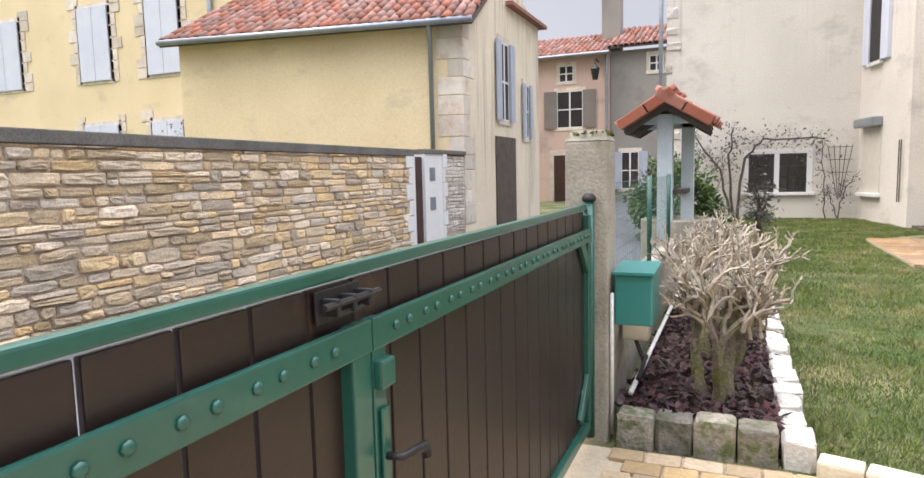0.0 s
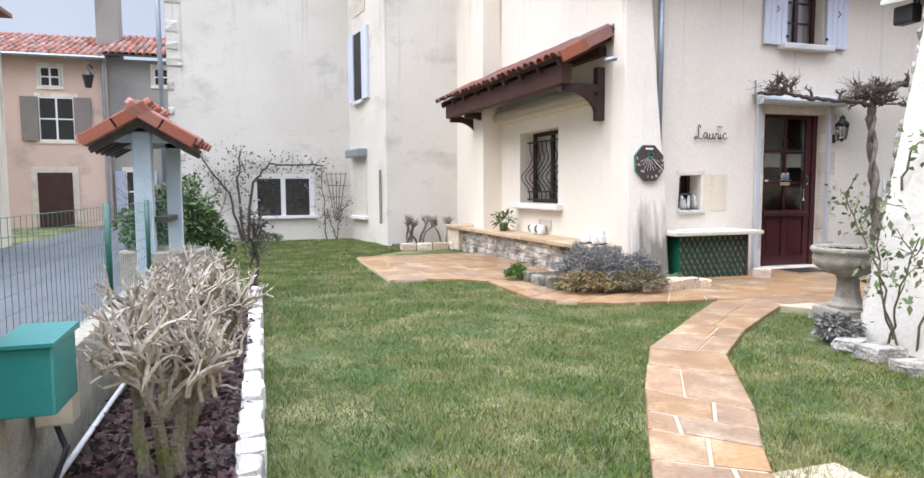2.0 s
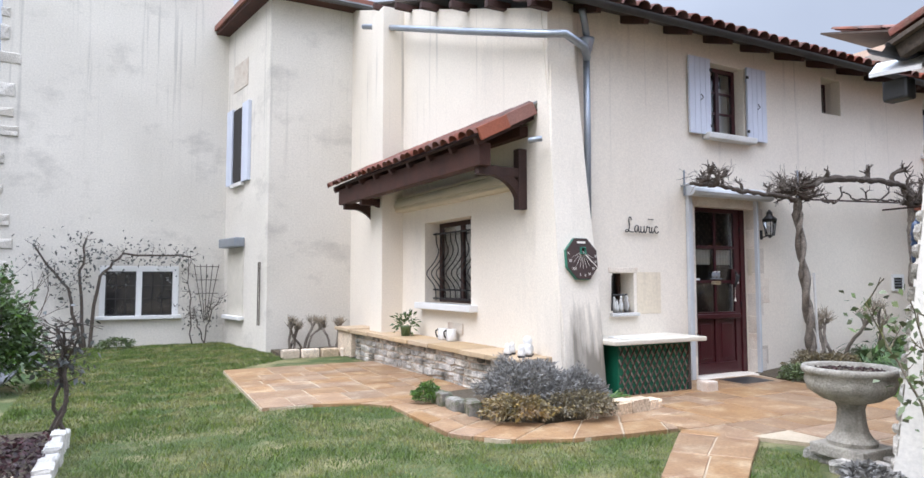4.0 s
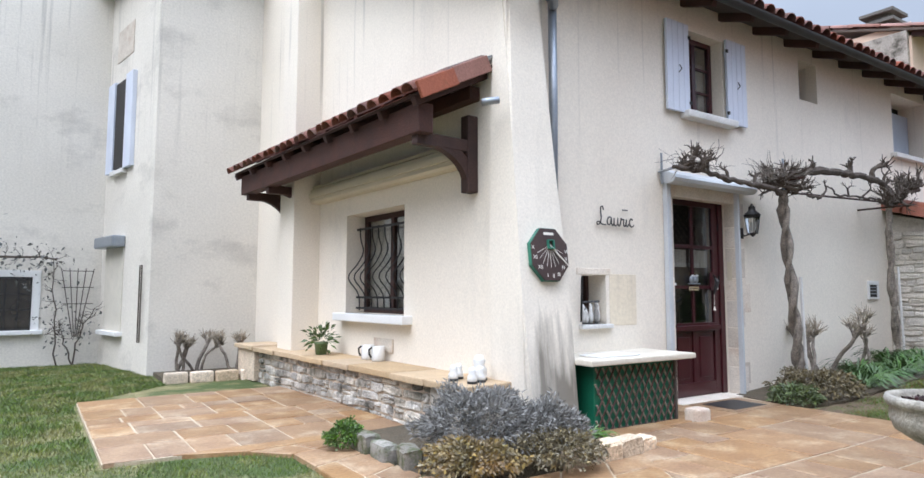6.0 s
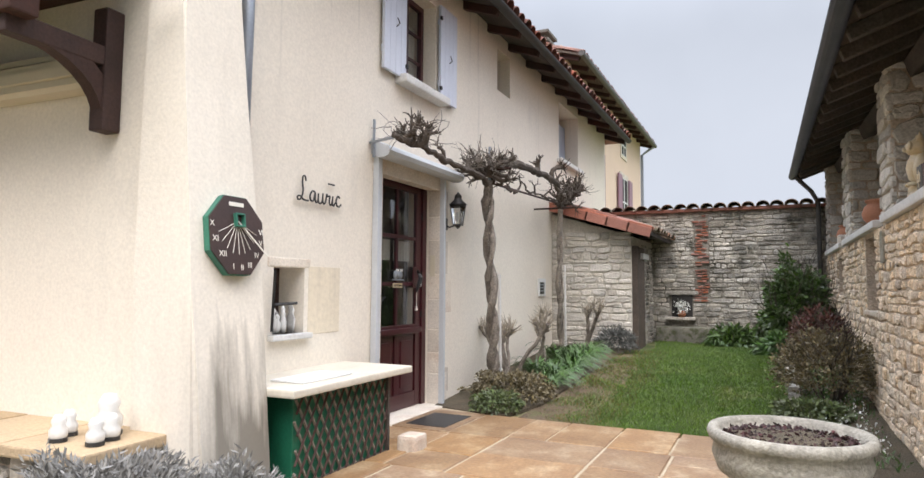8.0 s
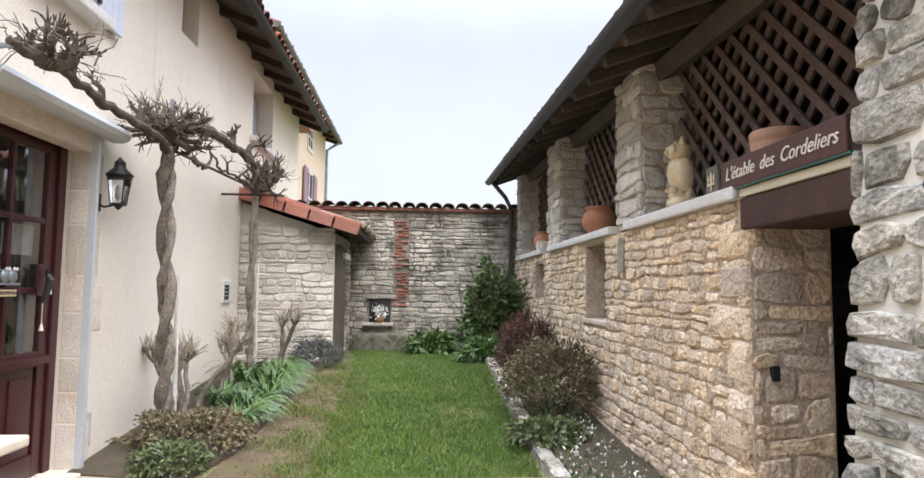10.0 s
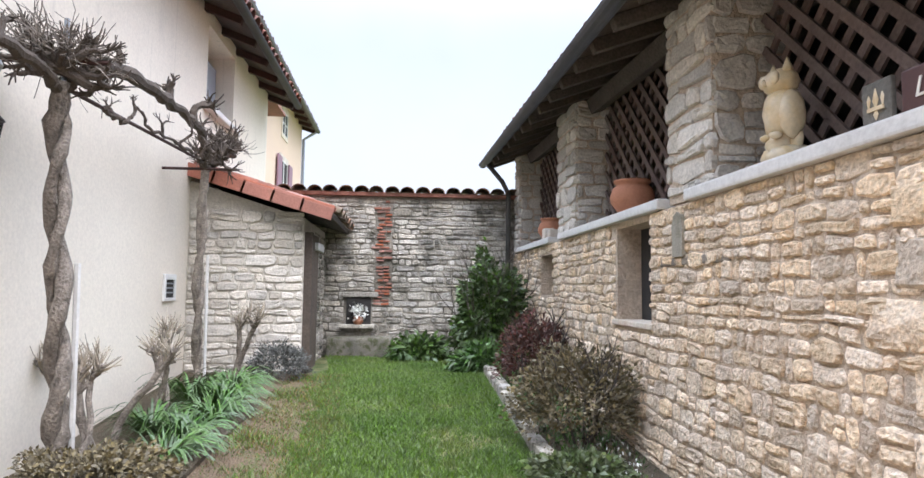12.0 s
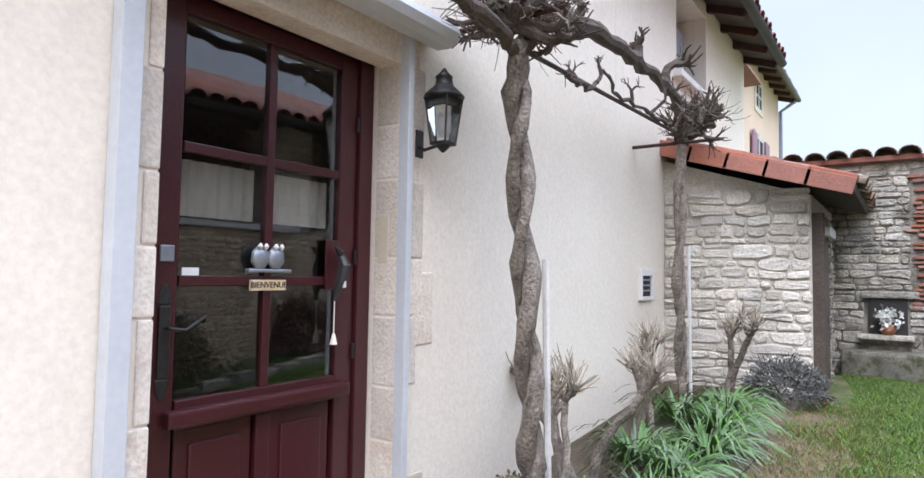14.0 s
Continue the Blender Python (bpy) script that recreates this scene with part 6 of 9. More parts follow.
owl_statue()
def seahorse():
    """A seahorse with a ribbed body, hung flat on the wall; x is towards its snout."""
    o = bmesh.new()
    keys = [(0.035, 0.43, 0.03), (0.0, 0.465, 0.04), (-0.045, 0.44, 0.036), (-0.055, 0.38, 0.034), (-0.035, 0.31, 0.046), (0.0, 0.23, 0.056), (0.012, 0.15, 0.052), (0.0, 0.075, 0.043), (-0.012, 0.01, 0.035),
            (0.0, -0.045, 0.028), (0.035, -0.075, 0.023), (0.07, -0.06, 0.018), (0.078, -0.025, 0.014), (0.055, -0.008, 0.011), (0.04, -0.025, 0.007)]
    pts, rad = [], []
    for i in range(len(keys) - 1):
        for j in range(6):
            u = j / 6
            a, b = keys[i], keys[i + 1]
            pts.append(Vector((5.535 + a[0] + (b[0] - a[0]) * u, 4.665, 1.36 + (a[1] + (b[1] - a[1]) * u) * 0.92)))
            rib = 1.16 if j in (0, 3) and 2 < i < 12 else 0.96
            rad.append((a[2] + (b[2] - a[2]) * u) * rib * 0.84)
    tube(o, pts, rad, 10)
    tube(o, [(5.555, 4.665, 1.76), (5.60, 4.665, 1.75), (5.655, 4.665, 1.74), (5.67, 4.665, 1.74)], [0.03, 0.017, 0.014, 0.019], 8)
    tube(o, [(5.49, 4.665, 1.60), (5.455, 4.665, 1.57), (5.45, 4.665, 1.52), (5.48, 4.665, 1.50)], [0.012, 0.018, 0.018, 0.01], 6)
    for k in range(4):
        lathe(o, [(0.014, 0), (0.008, 0.022), (0.002, 0.04)], 5, (5.495 + 0.022 * k, 4.665, 1.80 - 0.012 * abs(k - 1.5)))
    solo("seahorse_ornament", o, BLUE, "blue glazed seahorse ornament hung on the rubble pier", "ornament", smooth=True)


seahorse()


def barn_shelves():
    t = thing("shelf_unit", "dark wooden shelf unit against the barn wall", "shelf", at=(8.3, 2.55, 0.03))
    for x in (7.62, 8.98):
        part("upright", box(x - 0.02, x + 0.02, 2.35, 2.75, 0.03, 1.5, 0.004), OLDWOOD, t)
    for z in (0.25, 0.55, 0.92, 1.46):
        part("board", box(7.64, 8.96, 2.35, 2.75, z, z + 0.03, 0.004), OLDWOOD, t)
    own(t)
    rng = random.Random(8)
    for z, mats in ((0.582, (CERAMIC, L_BOX, ZINC, BLACKP)), (0.952, (ZINC, CERAMIC, SHUTTER, L_BOX))):
        x = 7.74
        while x < 8.9:
            r, h = rng.uniform(0.03, 0.055), rng.uniform(0.12, 0.27)
            b = thing("bottle", "small storage bottle standing on the barn shelf", "bottle", group="barn shelf bottles", at=(x, 2.62, z))
            y = 2.62 + rng.uniform(-0.06, 0.06)
            part("bottle_body", lathe(bmesh.new(), [(r * 0.9, 0), (r, 0.01), (r, h * 0.65), (r * 0.4, h * 0.82), (r * 0.4, h * 0.9)], 12, (x, y, z)), rng.choice(mats), b, smooth=True)
            part("cap", lathe(bmesh.new(), [(r * 0.45, 0), (r * 0.45, h * 0.1), (0.002, h * 0.11)], 10, (x, y, z + h * 0.9)), BLACKP, b)
            own(b)
            x += 2 * r + rng.uniform(0.02, 0.08)
    br = thing("brush", "yellow bristled brush lying on the low shelf", "brush", at=(7.95, 2.66, 0.28))
    part("brush_back", box(7.85, 8.05, 2.62, 2.7, 0.30, 0.33, 0.006), OLDWOOD, br)
    part("bristles", box(7.855, 8.045, 2.625, 2.695, 0.281, 0.30, 0), OWL, br)
    own(br)


barn_shelves()
fl = thing("wall_floodlight", "black floodlight under a white sloping shade", "floodlight")
part("shade", prism(bmesh.new(), [(0, 0), (0.34, -0.16), (0.34, -0.13), (0.02, 0.03)], -0.16, 0.16, pose(5.95, 4.95, 3.05, 90, 0, 200)), WHITE, fl)
part("lamp_body", box(5.72, 5.84, 4.8, 4.98, 2.72, 2.88, 0.02), BLACKP, fl)
part("arm", tube(bmesh.new(), [(5.8, 4.5, 2.95), (5.8, 4.9, 2.95)], 0.015, 5), IRON, fl)


# ---------------------------------------------------------------- urn
def urn():
    u = thing("garden_urn", "weathered cast stone garden urn filled with dark soil", "urn")
    c = (5.68, 5.28, 0.0)
    part("plinth", box(c[0] - 0.21, c[0] + 0.21, c[1] - 0.21, c[1] + 0.21, 0.06, 0.15, 0.015), URN, u)
    b = bmesh.new()
    n = 36
    prof = [(0.17, 0.15), (0.175, 0.18), (0.14, 0.21), (0.115, 0.25), (0.10, 0.33), (0.095, 0.42), (0.11, 0.46), (0.15, 0.48)]
    rings = []
    for k, (r, z) in enumerate(prof):
        rings.append([b.verts.new((c[0] + rr * math.cos(a), c[1] + rr * math.sin(a), z)) for a, rr in ((2 * math.pi * i / n, r * (1 - 0.05 * (i % 3 == 0) * (2 <= k <= 6))) for i in range(n))])
    for p_, q_ in zip(rings, rings[1:]):
        for i in range(n):
            b.faces.new((p_[i], p_[(i + 1) % n], q_[(i + 1) % n], q_[i]))
    part("pedestal", b, URN, u, "fluted pedestal")
    part("bowl", lathe(bmesh.new(), [(0.14, 0.47), (0.2, 0.49), (0.29, 0.55), (0.315, 0.62), (0.305, 0.67), (0.325, 0.685), (0.335, 0.71), (0.325, 0.735), (0.30, 0.735), (0.285, 0.715), (0.28, 0.68)], 40, c), URN, u, smooth=True)
    soil = bmesh.new()
    lathe(soil, [(0.283, 0.66), (0.282, 0.69), (0.2, 0.70), (0.02, 0.705)], 24, c)
    part("soil", soil, SOIL, u, "dark potting soil")
    nrr = np.random.default_rng(4)
    r, a = 0.27 * np.sqrt(nrr.random(900)), nrr.random(900) * 6.283
    pp = np.stack([c[0] + r * np.cos(a), c[1] + r * np.sin(a), np.full(900, 0.70)], 1)
    leaves("soil_surface", pp, nrr.normal(size=(900, 3)) * (1, 1, 0.3), 0.025, BARKCHIP, u, nrr, 0.8)


urn()
pt = lathe(bmesh.new(), [(0.06, 0), (0.085, 0.13), (0.09, 0.135), (0.09, 0.15), (0.075, 0.15), (0.07, 0.12)], 18, (5.95, 5.0, 0.1))
solo("plant_pot", pt, BLACKP, "small black plastic plant pot beside the urn", "plant pot", smooth=True)
rk = random.Random(12)
for i, (x, y, sx, sy, h) in enumerate(((5.5, 5.1, 0.34, 0.3, 0.08), (5.85, 5.1, 0.3, 0.3, 0.1), (5.7, 5.45, 0.36, 0.26, 0.07), (5.35, 4.95, 0.3, 0.22, 0.1), (5.05, 4.75, 0.32, 0.2, 0.08), (4.86, 4.5, 0.3, 0.2, 0.08), (4.8, 4.2, 0.3, 0.22, 0.1), (4.75, 3.85, 0.34, 0.2, 0.08), (4.75, 3.5, 0.3, 0.2, 0.1), (4.72, 3.1, 0.3, 0.2, 0.08))):
    es = box(-sx / 2, sx / 2, -sy / 2, sy / 2, -0.02, h, 0.025, pose(x, y, 0, 0, 0, rk.uniform(-25, 25)))
    for v in es.verts:
        v.co += Vector((rk.uniform(-1, 1), rk.uniform(-1, 1), rk.uniform(-1, 1))) * 0.012
    solo("edging_stone", es, STONE_D, "flat rough limestone edging stone in the grass", "stone", group="pier edging stones")

# ---------------------------------------------------------------- ledge ornaments
def plant_pot():
    t = thing("potted_plant", "small leafy plant in a green pot on the ledge", "potted plant")
    c = GABLE @ Vector((-0.3, 1.85, 0.507))
    part("pot", lathe(bmesh.new(), [(0.07, 0), (0.085, 0.13), (0.092, 0.135), (0.092, 0.16), (0.08, 0.16)], 18, c), L_BOX, t, "lime green glazed pot", smooth=True)
    g = np.random.default_rng(3)
    d = g.normal(size=(140, 3)) + (0, 0, 0.6)
    d /= np.linalg.norm(d, axis=1)[:, None]
    leaves("foliage", np.array(c) + (0, 0, 0.18) + d * g.uniform(0.03, 0.2, (140, 1)), d, 0.09, L_DARK, t, g, 0.4)


plant_pot()
for y in (0.95, 0.70):
    t = thing("white_mug_planter", "white ceramic mug planter with a black iron holder", "planter", group="wall mugs")
    c = GABLE @ Vector((-0.12, y, 0.507))
    part("mug", lathe(bmesh.new(), [(0.07, 0), (0.075, 0.02), (0.075, 0.17), (0.065, 0.17), (0.06, 0.14)], 16, c), CERAMIC, t, smooth=True)
    part("holder", tube(bmesh.new(), [c + Vector((-0.08, 0, 0.16)), c + Vector((-0.11, 0.02, 0.13)), c + Vector((-0.10, 0.03, 0.08)), c + Vector((-0.08, 0.02, 0.04))], 0.012, 5), IRON, t)
solo("mug_board", box(-0.02, -0.002, 0.55, 0.98, 0.6, 0.76, 0.004, GABLE), DRESSED, "pale board fixed on the wall behind the mugs", "board")
for i, (x, y) in enumerate(((-0.32, -1.12), (-0.44, -1.2), (-0.30, -1.42), (-0.42, -1.45), (-0.22, -1.3))):
    t = thing("owl_figurine", "small white ceramic bird figurine on the ledge", "figurine", group="ledge figurines")
    c = GABLE @ Vector((x, y, 0.507))
    s = 1.0 if i < 4 else 1.6
    part("figure", lathe(bmesh.new(), [(0.03 * s, 0), (0.045 * s, 0.03 * s), (0.045 * s, 0.06 * s), (0.03 * s, 0.085 * s), (0.038 * s, 0.11 * s), (0.02 * s, 0.14 * s)], 12, c), CERAMIC, t, smooth=True)
    part("base", lathe(bmesh.new(), [(0.046 * s, 0), (0.046 * s, 0.02)], 12, c), BLACKP, t)
wp = bmesh.new()
tube(wp, [(8.76, 8.86, 1.5), (8.77, 8.83, 1.44), (8.75, 8.84, 1.36), (8.73, 8.86, 1.28)], [0.015, 0.028, 0.025, 0.008], 8)
tube(wp, [(8.755, 8.85, 1.5), (8.71, 8.84, 1.53)], [0.02, 0.004], 6)
bird = thing("bird_knocker", "black and white carved bird door knocker on a cord", "knocker")
part("bird", wp, BLACKP, bird)
part("bird_belly", box(8.745, 8.765, 8.815, 8.835, 1.34, 1.42, 0.006), CERAMIC, bird)
part("mount", box(8.70, 8.78, 8.885, 8.897, 1.33, 1.56, 0.004), BURGUNDY, bird)
part("cord", tube(bmesh.new(), [(8.735, 8.86, 1.28), (8.735, 8.86, 1.12)], 0.003, 4), LETTER, bird)
part("tassel", lathe(bmesh.new(), [(0.005, 0), (0.018, 0), (0.006, 0.05)], 8, (8.735, 8.86, 1.08)), LETTER, bird)
frog = thing("frog_plaque", "grey ceramic pair of frogs with a welcome board", "door plaque")
fb = bmesh.new()
for x in (8.33, 8.41):
    part("frog", lathe(bmesh.new(), [(0.02, 0), (0.045, 0.03), (0.04, 0.07), (0.02, 0.09)], 10, (x, 8.885, 1.42), 0.5), ZINC, frog, smooth=True)
bx(fb, 8.27, 8.49, 8.875, 8.9, 1.405, 1.42, 0.004)
part("perch", fb, ZINC, frog, smooth=True)
for x in (8.315, 8.345, 8.395, 8.425):
    part("eye", lathe(bmesh.new(), [(0.004, 0), (0.014, 0.012), (0.004, 0.026)], 8, (x, 8.865, 1.5), 0.6), CERAMIC, frog)
part("board", box(8.29, 8.47, 8.885, 8.898, 1.33, 1.375, 0.002), OWL, frog)
text_part("lettering", "BIENVENUE", 0.036, pose(8.38, 8.883, 1.3525, 90, 0, 0), BLACKP, frog, 0.001)
bell = box(8.994, 9.003, 8.77, 8.84, 1.46, 1.70, 0.003)
solo("doorbell_panel", bell, ROLLER, "cream doorbell panel on the stone jamb", "doorbell")


# ---------------------------------------------------------------- vines over the door
def vine(name, foot, top, twist, seed, label):
    t = thing(name, label, "vine", at=foot)
    rng = random.Random(seed)
    bm = bmesh.new()
    n = 40
    for ph in (0, math.pi):
        pts, rad = [], []
        for i in range(n + 1):
            k = i / n
            z = foot[2] + (top[2] - foot[2]) * k
            r = (0.036 if seed == 1 else 0.026) + 0.010 * math.sin(9 * k + ph) + 0.016 * rng.random() ** 2
            a = ph + twist * k * 2 * math.pi
            off = (0.044 if seed == 1 else 0.026) * (1 if 0.12 < k < 0.92 else 0.4)
            bend = 0.03 * math.sin(k * 5 + seed) + 0.018 * math.sin(k * 17 + ph)
            pts.append((foot[0] + (top[0] - foot[0]) * k + off * math.cos(a) + bend, foot[1] + (top[1] - foot[1]) * k + off * math.sin(a), z))
            rad.append(r)
        tube(bm, pts, rad, 9)
    part("twisted_trunk", bm, VINE, t, "grey twisted trunk", smooth=True)
    own(t)
    return t


vine("grapevine", (9.68, 8.33, 0.1), (9.45, 8.3, 2.6), 2.6, 1, "old twisted pruned vine trained over the front door")
vine("grapevine", (12.46, 8.33, 0.3), (12.33, 8.3, 2.62), 1.7, 2, "old slender pruned vine trained beside the shed")


def spurs(bm, p, d, r, rng, reach=0.16, n=3):
    """A stubby, gnarled spur: a bent limb that ends in a fist of short twigs."""
    tips = []
    grow(bm, p, d, r, reach, 1, rng, 6, 1.0, (2, 3), 0.55, 0.08, 4, tips, 0.85, 0.9)
    for q, e in tips:
        for _ in range(n):
            v = e + Vector((rng.uniform(-1, 1), rng.uniform(-1, 1), rng.uniform(-0.5, 1))) * 0.9
            grow(bm, q, v, r * 0.32, reach * rng.uniform(0.3, 0.8), 0, rng, 3, 0.9, (1, 2), 0.6, 0.05, 3, None, 0.5, 0.9)


def head(t, c, wide, tall, seed, limbs, twigs, label):
    """A pruned crown: limbs that fan out from the trunk's end, with a mat of thin dead twigs among them."""
    rng = random.Random(seed)
    bm = bmesh.new()
    for i in range(limbs):
        a = i * 2.4 + rng.uniform(-0.4, 0.4)
        d = Vector((math.cos(a) * wide, math.sin(a) * 0.45, rng.uniform(-0.1, 0.9) * tall)).normalized()
        spurs(bm, Vector(c), d, rng.uniform(0.022, 0.034), rng, wide * rng.uniform(0.22, 0.5), 6)
    stuff(part("limb_crown", bm, VINE_D, t, label))
    tw = bmesh.new()
    for _ in range(twigs):
        a = rng.uniform(0, 6.283)
        r = rng.uniform(0.1, 0.8)
        p = Vector(c) + Vector((math.cos(a) * wide * r, math.sin(a) * 0.28 * r, tall * rng.uniform(0.0, 0.75)))
        d = Vector((math.cos(a + rng.uniform(-1, 1)), math.sin(a) * 0.5, rng.uniform(-0.35, 0.5)))
        grow(tw, p, d, rng.uniform(0.003, 0.006), rng.uniform(0.12, 0.3), 0, rng, 3, 0.9, (1, 2), 0.6, 0.02, 4, None, 0.5, 0.8)
    stuff(part("twig_mat", tw, VINE, t, "mat of thin grey twigs"))


def cane(t, pts, r, seed, knobs=(), taper=0.7):
    rng = random.Random(seed)
    bm = bmesh.new()
    P = [Vector(p) for p in pts]
    fine = []
    for a, b in zip(P, P[1:]):
        for k in range(7):
            fine.append(a.lerp(b, k / 7) + Vector((rng.uniform(-1, 1), rng.uniform(-1, 1), rng.uniform(-1, 1))) * 0.016)
    fine.append(P[-1])
    n = len(fine)
    tube(bm, fine, [r * (1 - (1 - taper) * i / n) * rng.uniform(0.8, 1.25) for i in range(n)], 8)
    for u, reach, up in knobs:
        i = min(n - 1, int(u * n))
        spurs(bm, fine[i], Vector((rng.uniform(-0.3, 0.5), rng.uniform(-0.4, 0.3), up)), r * 0.75, rng, reach, 4)
    part("cane", bm, VINE_D, t, "dark knobbly trained arm")


base1, base2 = thing("vine_canopy", "dark pruned vine arms spread on wires over the door", "vine", at=(9.45, 8.3, 2.6)), thing("vine_canopy", "dark antler-like pruned vine head above the shed side", "vine", at=(12.4, 8.3, 2.6))
head(base1, (9.36, 8.28, 2.66), 0.44, 0.26, 3, 20, 260, "dark knotted crown of pruned limbs")
head(base1, (7.62, 8.28, 2.66), 0.34, 0.26, 4, 11, 40, "dark knotted end of the vine arm")
cane(base1, [(9.42, 8.3, 2.52), (9.1, 8.24, 2.60), (8.6, 8.24, 2.60), (8.1, 8.26, 2.63), (7.65, 8.28, 2.68), (7.25, 8.28, 2.66)], 0.034, 5, ((0.35, 0.1, 0.6), (0.55, 0.12, 0.9), (0.72, 0.12, 0.8), (0.9, 0.14, 0.7)))
cane(base1, [(9.45, 8.3, 2.58), (9.7, 8.26, 2.80), (10.05, 8.26, 2.92), (10.85, 8.26, 2.96), (11.5, 8.26, 2.99), (12.1, 8.28, 2.95), (12.36, 8.28, 2.80), (12.35, 8.3, 2.64)], 0.052, 6, ((0.12, 0.16, 0.7), (0.28, 0.1, 0.8), (0.48, 0.12, 0.5), (0.62, 0.22, 1.0), (0.74, 0.16, -0.5), (0.82, 0.24, 1.0)))
cane(base1, [(10.0, 8.3, 2.60), (10.25, 8.27, 2.56), (10.45, 8.27, 2.70)], 0.018, 7, ((0.2, 0.1, 1.0), (0.95, 0.07, 0.8)))
cane(base2, [(12.33, 8.3, 2.62), (12.0, 8.29, 2.69), (11.4, 8.29, 2.68), (10.8, 8.29, 2.65), (10.5, 8.28, 2.75)], 0.02, 8, ((0.2, 0.12, 0.9), (0.45, 0.16, 1.0), (0.62, 0.12, 1.0)), 0.5)
head(base2, (12.45, 8.28, 2.66), 0.46, 0.44, 9, 13, 50, "dark antler-like crown of pruned limbs")
head(base2, (12.95, 8.26, 2.92), 0.42, 0.36, 11, 13, 45, "dark antler-like crown of pruned limbs")
cane(base2, [(12.35, 8.3, 2.58), (12.6, 8.28, 2.72), (12.95, 8.26, 2.92), (13.3, 8.24, 2.95)], 0.04, 10, ((0.5, 0.2, 0.9), (0.75, 0.2, 0.5), (0.95, 0.2, 0.8)))
for t_ in (base1, base2):
    own(t_)
rods = thing("vine_support", "thin metal rods and stakes holding up the vine", "support", at=(9.6, 8.3, 0.1))
for pts_, r_, m_ in (([(9.42, 8.3, 2.58), (12.45, 8.3, 2.68)], 0.014, DARKWOOD), ([(9.4, 8.72, 2.72), (9.4, 8.0, 2.72)], 0.016, DARKWOOD), ([(12.3, 8.72, 2.6), (12.3, 7.95, 2.6)], 0.016, DARKWOOD),
                     ([(9.76, 8.27, 0.1), (9.70, 8.27, 1.5)], 0.02, LEDGE), ([(12.53, 8.27, 0.3), (12.47, 8.27, 1.7)], 0.016, LEDGE), ([(7.55, 8.72, 2.70), (7.3, 8.28, 2.66)], 0.014, ZINC),
                     ([(9.42, 8.28, 2.5), (9.42, 8.28, 3.0)], 0.016, ZINC), ([(7.56, 8.68, 2.56), (7.56, 8.68, 2.92)], 0.014, ZINC)):
    part("rod", tube(bmesh.new(), pts_, r_, 6), m_, rods)
own(rods)


# ---------------------------------------------------------------- shrubs
def stump_shrub(c, h, seed, label="pruned shrub with pale twisted stubs", spread=0.9, n=3, group=""):
    """Gnarled stems, each ending in knuckles that bristle with short cut shoots."""
    t = thing("pruned_shrub", label, "shrub", group, at=c)
    rng = random.Random(seed)
    bm, tw = bmesh.new(), bmesh.new()
    for k in range(n):
        tips = []
        a = k * 2.1 + rng.uniform(-0.5, 0.5)
        d = Vector((math.cos(a) * spread * 0.22, math.sin(a) * spread * 0.16, 1))
        grow(bm, (c[0] + 0.05 * math.cos(a), c[1] + 0.04 * math.sin(a), c[2] - 0.03), d, rng.uniform(0.022, 0.032), h * rng.uniform(0.58, 0.74), 1, rng, 7, 0.7, (3, 4), 0.26, 0.12, 6, tips, 0.85, 0.8)
        for p, dd in tips:
            q = bmesh.ops.create_icosphere(bm, subdivisions=1, radius=0.03)["verts"]
            for v in q:
                v.co = v.co * rng.uniform(0.8, 1.3) + p
            for _ in range(20):
                e = (dd * 0.6 + Vector((rng.uniform(-1, 1), rng.uniform(-1, 1), rng.uniform(-0.15, 1.2)))).normalized()
                grow(tw, p - dd * rng.uniform(0, 0.08), e, rng.uniform(0.004, 0.007), h * rng.uniform(0.1, 0.2), 0, rng, 4, 0.5, (1, 2), 0.7, 0.1, 3, None, 0.45, 0.8)
    stuff(part("stem", bm, VINE, t))
    stuff(part("twig_crown", tw, TWIG, t))
    own(t)


stump_shrub((10.3, 8.3, 0.15), 1.0, 21, n=2, group="wall shrubs")
stump_shrub((11.2, 8.25, 0.2), 1.0, 22, n=2, group="wall shrubs")
stump_shrub((12.95, 8.0, 0.3), 0.95, 23, n=2, group="wall shrubs")
stump_shrub((9.66, 8.18, 0.1), 1.0, 24, "pale spiky stub shrub at the vine foot", 0.7, 2, group="wall shrubs")
for i, (x, y, h) in enumerate(((3.5, 14.75, 0.75), (3.78, 14.8, 0.8), (4.3, 14.4, 0.8))):
    stump_shrub((x, y, 0.02), h, 30 + i, "pruned rose stump by the tower wall", 0.5, 3, group="tower wall roses")


